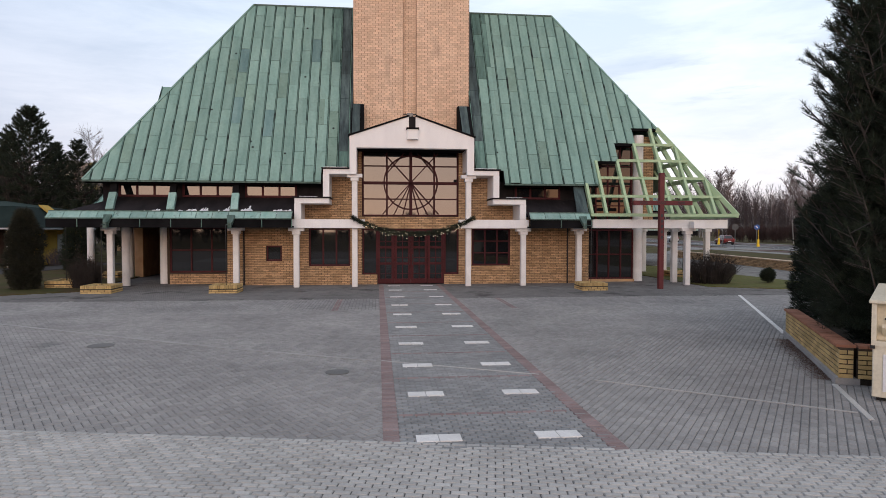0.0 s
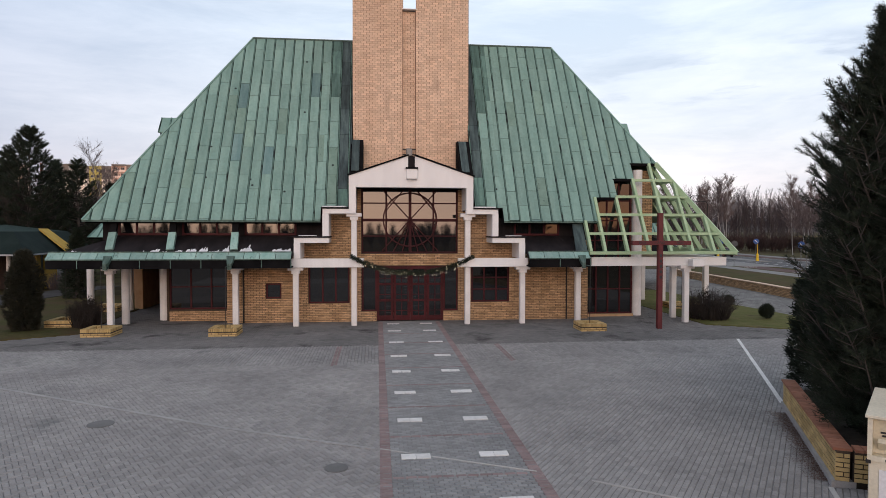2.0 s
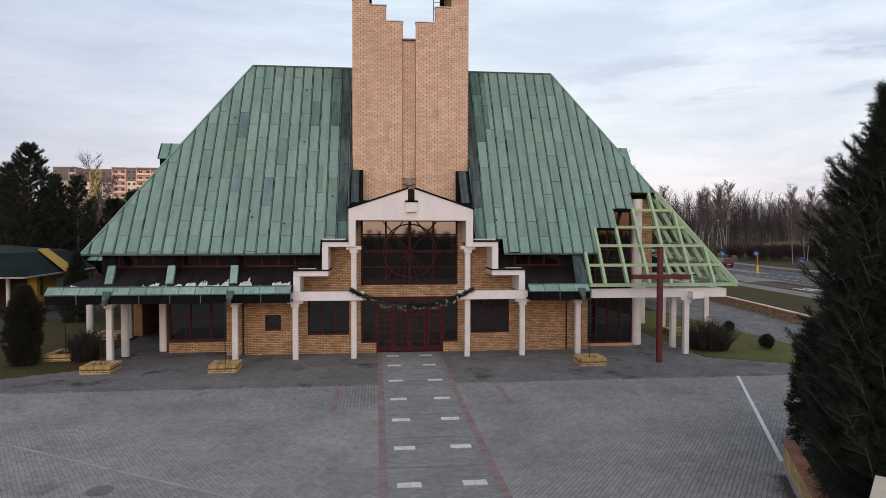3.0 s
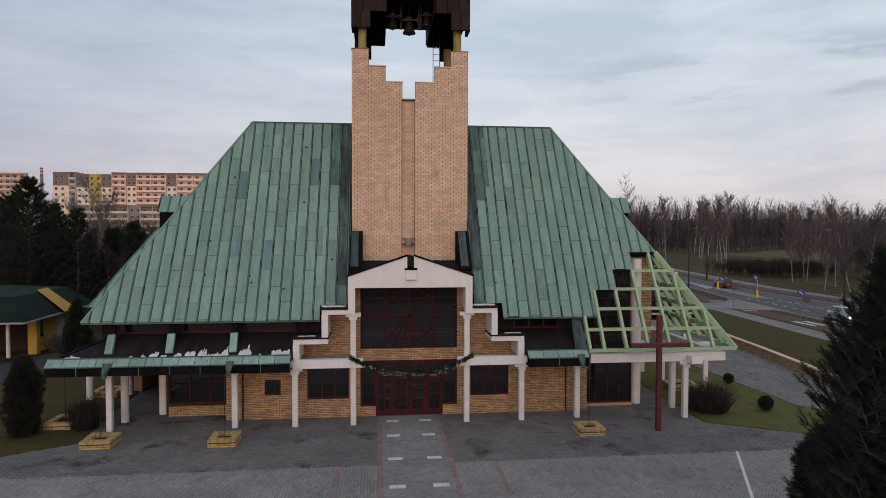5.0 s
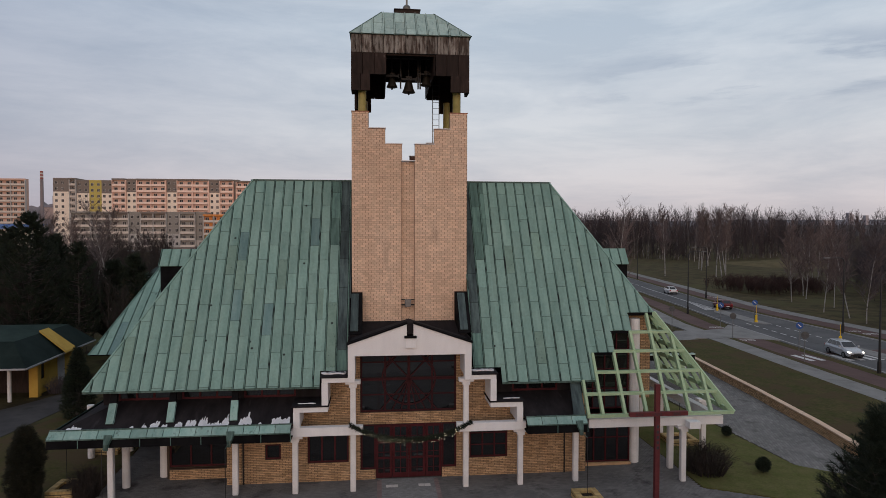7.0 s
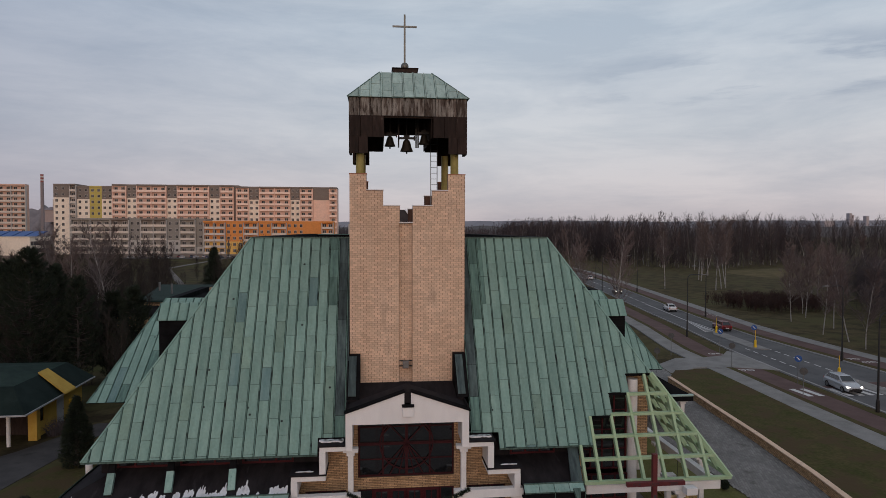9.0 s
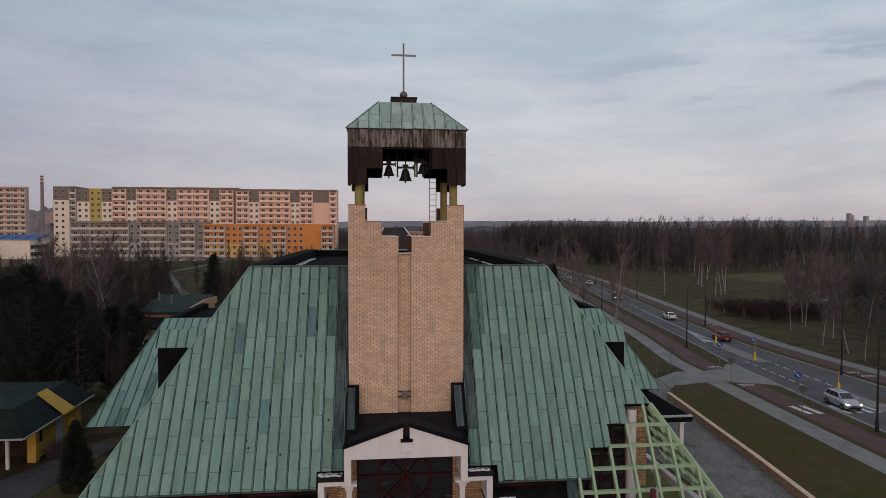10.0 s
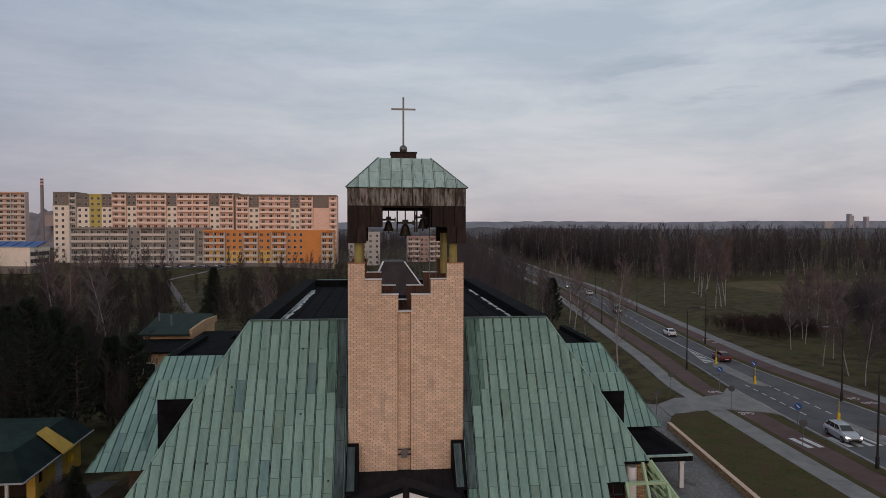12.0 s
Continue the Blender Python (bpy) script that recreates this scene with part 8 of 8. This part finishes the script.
# black hipped lantern on the flat roof behind the tower
LANTERN = material("brown_roof_sheet", (0.040, 0.032, 0.033), (0.062, 0.052, 0.053), size=0.9, rough=0.7, fine=12, spec=0.2)
lan = thing("roof_lantern", (1.6, 52, 13.0), "black sheet metal hipped roof lantern with pale edges", "roof lantern")
lv = [(-1.2, 48.4, 11.6), (5.2, 48.4, 11.6), (5.2, 56, 11.6), (-1.2, 56, 11.6), (0.65, 50.2, 15.6), (2.33, 50.2, 15.6), (2.33, 54, 15.6), (0.65, 54, 15.6)]
part("cover", Geo().add(lv, [(3, 2, 1, 0), (4, 5, 6, 7), (0, 1, 5, 4), (1, 2, 6, 5), (2, 3, 7, 6), (3, 0, 4, 7)]), LANTERN, lan)
for a, b in ((0, 4), (1, 5)):
    part("edge_strip", Geo().beam(Vector(lv[a]) + Vector((0, -0.03, 0.02)), Vector(lv[b]) + Vector((0, -0.03, 0.02)), 0.13, 0.06), WHITE, lan)

# wall lamp and ladder on the tower, snow on the roofs
fl = thing("wall_floodlight", (1.43, 29.2, 7.6), "square grey floodlight on the tower wall", "floodlight")
part("housing", Geo().box(1.3, 29.12, 7.5, 1.58, 29.38, 7.84), STEEL, fl, bevel=0.015)
part("bracket", Geo().box(1.14, 29.34, 7.55, 1.76, 29.4, 7.6).box(1.14, 29.34, 7.8, 1.76, 29.4, 7.84), IRON, fl)
lad = thing("ladder", (3.2, 33.9, 15), "thin metal ladder in the bell chamber", "ladder")
for x in (3.0, 3.35):
    part("rail", Geo().tube((x, 33.9, 14.6), (x, 33.9, 19.3), 0.02, n=6), STEEL, lad)
for i in range(14):
    part("rung", Geo().tube((3.0, 33.9, 14.9 + i * 0.31), (3.35, 33.9, 14.9 + i * 0.31), 0.013, n=5), STEEL, lad)


def snow(patches, seed, label, to3d, thick=0.03):
    rnd = random.Random(seed)
    s = None
    for u0, u1, v0, v1 in patches:
        n = 15
        poly = []
        for i in range(n):
            a = 2 * math.pi * i / n
            k = 0.9 + 0.16 * math.sin(2 * a + u0 * 9) + rnd.uniform(-0.16, 0.16)
            poly.append(to3d((u0 + u1) / 2 + (u1 - u0) / 2 * k * math.cos(a), (v0 + v1) / 2 + (v1 - v0) / 2 * k * math.sin(a)))
        ob = structure("snow_patch", Geo().prism(poly, (0, 0, thick)), SNOW, label, "snow", bevel=0.012)
    return ob


on_skirt = lambda u, v: Vector((u, v, 2.98 + (v - 25.85) * 0.4324 + 0.004))
rnd = random.Random(15)
bits = []
for a, b, tall in ((-9.9, -9.79, 0.14), (-9.45, -9.36, 0.1), (-9.13, -8.84, 0.26), (-8.67, -8.53, 0.16), (-8.16, -7.93, 0.24), (-7.75, -7.45, 0.3), (-7.26, -7.05, 0.3), (-7.05, -6.35, 0.12), (-6.35, -6.09, 0.34), (-5.64, -5.2, 0.34), (-4.84, -4.76, 0.1), (-4.32, -3.6, 0.32), (-12.3, -11.8, 0.12)):
    u = a
    while u < b:
        w = rnd.uniform(0.04, 0.13)
        t = tall * rnd.uniform(0.6, 1.3)
        bits.append((u - w * 0.5, u + w * 1.1, 26.02, 26.1 + t * 1.3))
        if rnd.random() < 0.3:
            bits.append((u, u + w * 0.6, 26.1 + t, 26.1 + t * 1.9))
        u += w
snow(bits, 3, "thin patch of old snow on the skirt roof", on_skirt, 0.006)
bits = []
for x0, x1 in ((-2.3, -1.3), (4.1, 5.1)):
    x = x0
    while x < x1:
        w = rnd.uniform(0.12, 0.3)
        bits.append((x - w * 0.35, min(x + w * 1.6, x1), 26.5 + rnd.uniform(-0.03, 0.03), 26.8 + rnd.uniform(-0.06, 0.06)))
        x += w
snow(bits, 4, "strip of old snow on the portal cap", lambda u, v: Vector((u, v, 4.992)), 0.06)
snow([(-3.3, -2.9, 26.45, 26.55), (-3.0, -2.5, 26.44, 26.56), (5.4, 5.9, 26.45, 26.55), (5.8, 6.2, 26.44, 26.55)], 5, "strip of old snow on the portal cap", lambda u, v: Vector((u, v, 3.782)), 0.03)
bits = []
for i in range(44):
    y, k = 35.0 + i * 0.42, 0.35 + 0.65 * math.sin(min(1, i / 30) * math.pi * 0.75)
    bits.append((-5.34, -5.2 + k * rnd.uniform(0.1, 0.42), y - rnd.uniform(0.3, 0.7), y + rnd.uniform(0.3, 0.7)))
    if i % 3 == 0 and rnd.random() < 0.8:
        bits.append((8.0 - rnd.uniform(0.0, 0.16), 8.16, y - rnd.uniform(0.4, 0.8), y + rnd.uniform(0.4, 0.9)))
snow(bits, 6, "strip of old snow along the parapet", lambda u, v: Vector((u, v, RZ - 0.548)), 0.025)

# ---- blocks of flats ----
def flats(name, label, x0, y, height, floors, sections, depth=12.0, pitch=None, base=0.0):
    """A slab of flats seen from the south: sections are (kind, width, wall material, top material, floors of the top colour)."""
    b = thing(name, (x0, y, 0), label, "apartment block", "blocks of flats on the estate")
    if base:
        part("plinth", Geo().box(x0, y - 1.3, 0, x0 + sum(q[1] for q in sections), y, base - 0.1), GREY_TOP, b, "dark basement storey")
    win = Geo().box(-0.75, -0.06, 0, -0.06, 0.02, 1.35).box(0.06, -0.06, 0, 0.75, 0.02, 1.35).mesh("window", PANE_FAR)
    frm = Geo().box(-0.85, -0.03, -0.1, 0.85, 0.01, 1.45).mesh("window_frame", FRAME_FAR)
    x = x0
    full = height
    for kind, width, mat, top, nt, *drop in sections:
        height = full - (drop[0] if drop else 0)
        fh = (height - 0.8 - base) / floors
        zt = height - 0.8 - nt * fh
        if nt < floors:
            part("wall", Geo().box(x, y, 0, x + width, y + depth, zt), SHADED_RECESS if mat is PINK and kind == "balc" else mat, b)
        if nt:
            part("wall", Geo().box(x, y, zt, x + width, y + depth, height - 0.8), top, b)
        part("parapet", Geo().box(x, y - (1.15 if kind == "balc" else 0.1), height - 0.8, x + width, y + depth, height), GREY_TOP if mat in (PINK, CREAMY) else (top if nt else mat), b)
        if kind == "balc":
            for k in range(3 if width > 9 else 2):
                m = (2 if width > 9 else 1)
                px = x + k * width / m - (0.2 if k else 0)
                part("fin_wall", Geo().box(px, y - 1.12, 0, px + 0.35, y, height - 0.8), mat if mat is PINK else PALE, b)
        if kind == "blank":
            x += width
            continue
        n = max(1, round(width / (3.5 if kind == "balc" else 3.0)))
        for i in range(n):
            cx = x + (i + 0.5) * width / n
            for j in range(floors):
                z = base + j * fh + 0.9
                w = new("window", win)
                w.parent = b
                w.location = (cx - x0, -0.02, z)
                w.scale = (1.0 if kind == "balc" else 0.72, 1, 1.0 if kind == "balc" else 0.9)
                fr = new("window_frame", frm)
                fr.parent = w
        if kind == "balc":
            for j in range(floors):
                z = base + j * fh
                m = 2 if width > 9 else 1
                for k in range(m):
                    a, c = x + k * width / m + 0.15, x + (k + 1) * width / m - 0.15
                    part("balcony", Geo().box(a, y - 1.1, z + 0.02, c, y, z + 0.14).box(a, y - 1.1, z + 0.14, c, y - 1.0, z + 1.05).box(a, y - 1.0, z + 0.14, a + 0.1, y, z + 1.05).box(c - 0.1, y - 1.0, z + 0.14, c, y, z + 1.05), BALCONY if mat is PINK else BALCONY_GREY, b)
        x += width
    return b


def far_paint(name, c):
    return material(name, c, tuple(min(1, v * 1.1) for v in c), size=4.0, rough=0.9, fine=1.5, bump=0)


PANE_FAR = material("far_window_glass", (0.03, 0.03, 0.033), (0.06, 0.058, 0.06), size=3.0, rough=0.5, fine=1.5, bump=0, vary=0.5, spec=0.25)
FRAME_FAR = far_paint("far_window_frame", (0.55, 0.52, 0.5))
# pink, cream and parapet paints raised to hold the low sun's warm glow
PINK, CREAMY, GREY_TOP, LIME = far_paint("pink_render", (0.82, 0.57, 0.46)), far_paint("cream_render", (0.84, 0.74, 0.63)), far_paint("grey_brown_render", (0.21, 0.18, 0.16)), far_paint("lime_render", (0.50, 0.41, 0.12))
BALCONY, BALCONY_GREY, ORANGE, SAND, GREY_WALL, PALE = far_paint("balcony_parapet", (0.90, 0.70, 0.60)), far_paint("grey_balcony", (0.64, 0.57, 0.51)), far_paint("orange_render", (0.68, 0.27, 0.08)), far_paint("sand_render", (0.70, 0.44, 0.13)), far_paint("grey_green_render", (0.27, 0.255, 0.235)), far_paint("pale_grey_render", (0.46, 0.44, 0.42))
RUSSET = far_paint("russet_pink_render", (0.60, 0.40, 0.32))
# darker pink behind the balconies, the recess's shade put into the paint
SHADED_RECESS = far_paint("balcony_back_wall", (0.66, 0.46, 0.38))
K = 0.1463
flats("apartment_block", "long eleven-storey pink and cream block of flats", -160.5, 330, 36.7, 12, [("win", 6.0, CREAMY, GREY_TOP, 2), ("blank", 1.9, CREAMY, GREY_TOP, 2), ("balc", 3.07, PALE, GREY_TOP, 2), ("win", 42 * K, CREAMY, GREY_TOP, 2, 0.9), ("win", 40 * K, LIME, LIME, 0, 0.9), ("win", 36 * K, CREAMY, GREY_TOP, 2, 0.9), ("balc", 45 * K, PINK, PINK, 0), ("win", 35 * K, CREAMY, GREY_TOP, 2), ("balc", 98 * K, PINK, PINK, 0), ("win", 36 * K, CREAMY, GREY_TOP, 2), ("balc", 107 * K, PINK, PINK, 0), ("win", 37 * K, CREAMY, GREY_TOP, 2), ("balc", 46 * K, PINK, PINK, 0), ("blank", 16 * K, GREY_TOP, GREY_TOP, 12)])
flats("apartment_block", "long eleven-storey pink block of flats", -71.5, 328.5, 36.0, 12, [("balc", 42 * K, PINK, PINK, 0), ("win", 36 * K, CREAMY, GREY_TOP, 2), ("balc", 106 * K, PINK, PINK, 0), ("win", 34 * K, CREAMY, GREY_TOP, 2), ("balc", 45 * K, PINK, PINK, 0), ("blank", 56 * K, PINK, GREY_TOP, 2), ("balc", 28 * K, PINK, PINK, 0)])
K2 = 0.1315
flats("apartment_block", "five-storey grey block of flats with balconies", -134.5, 292, 19.0, 5, [("balc", 125 * K2, GREY_WALL, GREY_WALL, 0), ("balc", 60 * K2, GREY_WALL, GREY_TOP, 1), ("win", 38 * K2, PALE, GREY_WALL, 3), ("balc", 85 * K2, GREY_WALL, GREY_TOP, 1), ("win", 43 * K2, PALE, GREY_WALL, 3), ("balc", 52 * K2, GREY_WALL, GREY_WALL, 0), ("win", 32 * K2, PALE, GREY_WALL, 4)], base=3.2)
flats("apartment_block", "five-storey orange and yellow block of flats", -77.5, 290, 17.9, 5, [("balc", 72 * K2, SAND, ORANGE, 3), ("win", 60 * K2, SAND, ORANGE, 3), ("balc", 50 * K2, SAND, ORANGE, 3), ("win", 45 * K2, SAND, ORANGE, 3), ("balc", 50 * K2, SAND, ORANGE, 3), ("win", 60 * K2, ORANGE, ORANGE, 0), ("blank", 60 * K2, ORANGE, ORANGE, 0), ("balc", 40 * K2, SAND, ORANGE, 3)], base=3.0)
flats("apartment_block", "tall pink block of flats at the estate's edge", -227, 345, 37.3, 13, [("balc", 13, RUSSET, RUSSET, 0), ("win", 4, RUSSET, RUSSET, 0), ("balc", 11, RUSSET, RUSSET, 0), ("win", 4, RUSSET, RUSSET, 0), ("balc", 14, RUSSET, RUSSET, 0)], depth=2.5)
flats("apartment_block", "white block of flats behind the tower", -14.5, 318, 17, 6, [("win", 16, PALE, PALE, 0)])
ROSE = far_paint("rose_grey_render", (0.42, 0.28, 0.25))
flats("apartment_block", "rose-grey block of flats with pale balconies", 17, 352, 14.5, 5, [("balc", 7, ROSE, ROSE, 0), ("win", 5, ROSE, ROSE, 0), ("balc", 8, ROSE, ROSE, 0)])
wh = thing("school_hall", (-132, 254, 0), "low cream hall with blue roof lights", "hall")
part("wall", Geo().prism([(-168, 259, 1), (-131.7, 253, 1), (-132.3, 269, 1), (-168, 275, 1)], (0, 0, 10.0)), CREAMY, wh)
part("plinth", Geo().prism([(-168, 258.8, 1), (-131.6, 252.8, 1), (-132.15, 269.2, 1), (-168, 275.2, 1)], (0, 0, 2.9)), GREY_TOP, wh, "dark plinth")
part("roof_edge", Geo().prism([(-168.2, 258.7, 11), (-131.5, 252.7, 11), (-132.1, 269.3, 11), (-168.2, 275.3, 11)], (0, 0, 0.25)), PALE, wh)
for i in range(7):
    x, y = -166 + i * 5.0, 262.5 - i * 0.8
    part("roof_light", Geo().prism([(x, y, 11.25), (x + 4.4, y - 0.7, 11.25), (x + 5.2, y + 5.5, 13.2), (x + 0.8, y + 6.2, 13.2)], (0, 1.5, 0)), SIGN_BLUE, wh, "blue roof light")
for j in range(2):
    for i in range(7):
        k = (i + 0.6) / 7.6
        x, y = -131.85 - 0.6 * k, 253 + 16 * k
        part("window", Geo().box(x + 0.02, y - 0.8, 5.0 + j * 2.8, x + 0.3, y + 0.8, 6.5 + j * 2.8), PANE_FAR, wh)
for i in range(3):
    x = -152 + i * 3.2
    part("window", Geo().box(x, 256.1 - i * 0.53, 6.0, x + 1.6, 256.6 - i * 0.53, 8.2), PANE_FAR, wh)
# shaft brick lightened to grey, imitating haze over the distance
CHIM = far_paint("chimney_brick", (0.23, 0.20, 0.21))
CHIM_RED = far_paint("chimney_band", (0.30, 0.10, 0.09))
chm = thing("chimney", (-301.4, 600, 0), "tall brick chimney with red and white bands", "chimney")
radius = lambda z: 1.75 - z * 0.0075
for i in range(13):
    z0, z1 = (i * 7.05, i * 7.05 + 7.05) if i < 8 else (56.4 + (i - 8) * 1.45, 56.4 + (i - 7) * 1.45)
    part("band" if i >= 8 else "shaft", Geo().lathe((-301.4, 600, 0), [(radius(z0), z0), (radius(z1), z1)], 16), (FRAME_FAR if i % 2 else CHIM_RED) if i >= 8 else CHIM, chm)

# ---- grassy mound in the field ----
g = Geo()
NX, NY = 36, 16
for j in range(NY + 1):
    for i in range(NX + 1):
        x, y = 104 + i * 2.6, 150 + j * 3.4
        k = math.exp(-((x - 149) / 32) ** 4 - ((y - 180) / 17) ** 2)
        g.v.append((x, y, RL - 0.36 + 2.5 * k + 0.25 * k * noise.noise((x * 0.15, y * 0.15, 2.0))))
g.f = [(j * (NX + 1) + i, j * (NX + 1) + i + 1, (j + 1) * (NX + 1) + i + 1, (j + 1) * (NX + 1) + i) for j in range(NY) for i in range(NX)]
structure("ground_mound", g, DRY_GRASS, "low grassy mound before the wood", "ground")

# ---- distance ----
def ridge(name, y, x0, x1, n, low, high, seed, mat, label, trend=0.0, depth=200):
    g = Geo()
    top = []
    for i in range(n + 1):
        x = x0 + (x1 - x0) * i / n
        h = low + (high - low) * (0.5 + 0.5 * noise.noise((x * 0.0016 + seed, seed * 1.7, 0.3))) + trend * (x - x0) / (x1 - x0) + 3.0 * noise.noise((x * 0.02, seed, 1.1))
        top.append((x, h))
    v = [(x, y, -1) for x, h in top] + [(x, y + depth * 0.4, h) for x, h in top] + [(x, y + depth, -1) for x, h in top]
    m = n + 1
    f = [(i, i + 1, m + i + 1, m + i) for i in range(n)] + [(m + i, m + i + 1, 2 * m + i + 1, 2 * m + i) for i in range(n)]
    g.v, g.f = v, f
    return structure(name, g, mat, label, "hills")


# haze of distance is put into the base colours of far walls and hills
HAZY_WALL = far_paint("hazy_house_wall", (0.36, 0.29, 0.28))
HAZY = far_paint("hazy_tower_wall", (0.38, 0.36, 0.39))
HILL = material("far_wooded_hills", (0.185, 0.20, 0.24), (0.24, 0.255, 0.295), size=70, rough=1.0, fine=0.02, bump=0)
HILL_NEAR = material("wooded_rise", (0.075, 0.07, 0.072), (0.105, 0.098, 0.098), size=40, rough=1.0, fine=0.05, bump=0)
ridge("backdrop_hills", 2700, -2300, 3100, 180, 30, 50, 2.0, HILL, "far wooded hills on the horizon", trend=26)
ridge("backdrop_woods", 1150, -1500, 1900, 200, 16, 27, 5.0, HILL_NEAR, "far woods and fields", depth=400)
# greyed hillside colour, with the haze mixed in
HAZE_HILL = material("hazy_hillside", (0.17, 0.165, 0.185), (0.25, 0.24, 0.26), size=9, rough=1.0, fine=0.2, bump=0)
g = Geo()
rnd = random.Random(91)
tops = [(-560 + i * 6, 30 * math.exp(-((-560 + i * 6 + 345) / 80) ** 2) + rnd.uniform(0, 7) + 3) for i in range(70)]
m = len(tops)
g.v = [(x, 640, 0) for x, h in tops] + [(x, 665, h) for x, h in tops] + [(x, 760, 0) for x, h in tops]
g.f = [(k * m + i, k * m + i + 1, (k + 1) * m + i + 1, (k + 1) * m + i) for k in range(2) for i in range(m - 1)]
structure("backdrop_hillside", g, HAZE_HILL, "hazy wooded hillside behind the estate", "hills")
for x, z, w, h in ((-322, 27, 15, 9), (-303, 21, 11, 8), (-312, 39, 8, 6)):
    t = thing("far_house", (x, 648, z), "pale house on the hazy hillside", "house", "houses on the hillside")
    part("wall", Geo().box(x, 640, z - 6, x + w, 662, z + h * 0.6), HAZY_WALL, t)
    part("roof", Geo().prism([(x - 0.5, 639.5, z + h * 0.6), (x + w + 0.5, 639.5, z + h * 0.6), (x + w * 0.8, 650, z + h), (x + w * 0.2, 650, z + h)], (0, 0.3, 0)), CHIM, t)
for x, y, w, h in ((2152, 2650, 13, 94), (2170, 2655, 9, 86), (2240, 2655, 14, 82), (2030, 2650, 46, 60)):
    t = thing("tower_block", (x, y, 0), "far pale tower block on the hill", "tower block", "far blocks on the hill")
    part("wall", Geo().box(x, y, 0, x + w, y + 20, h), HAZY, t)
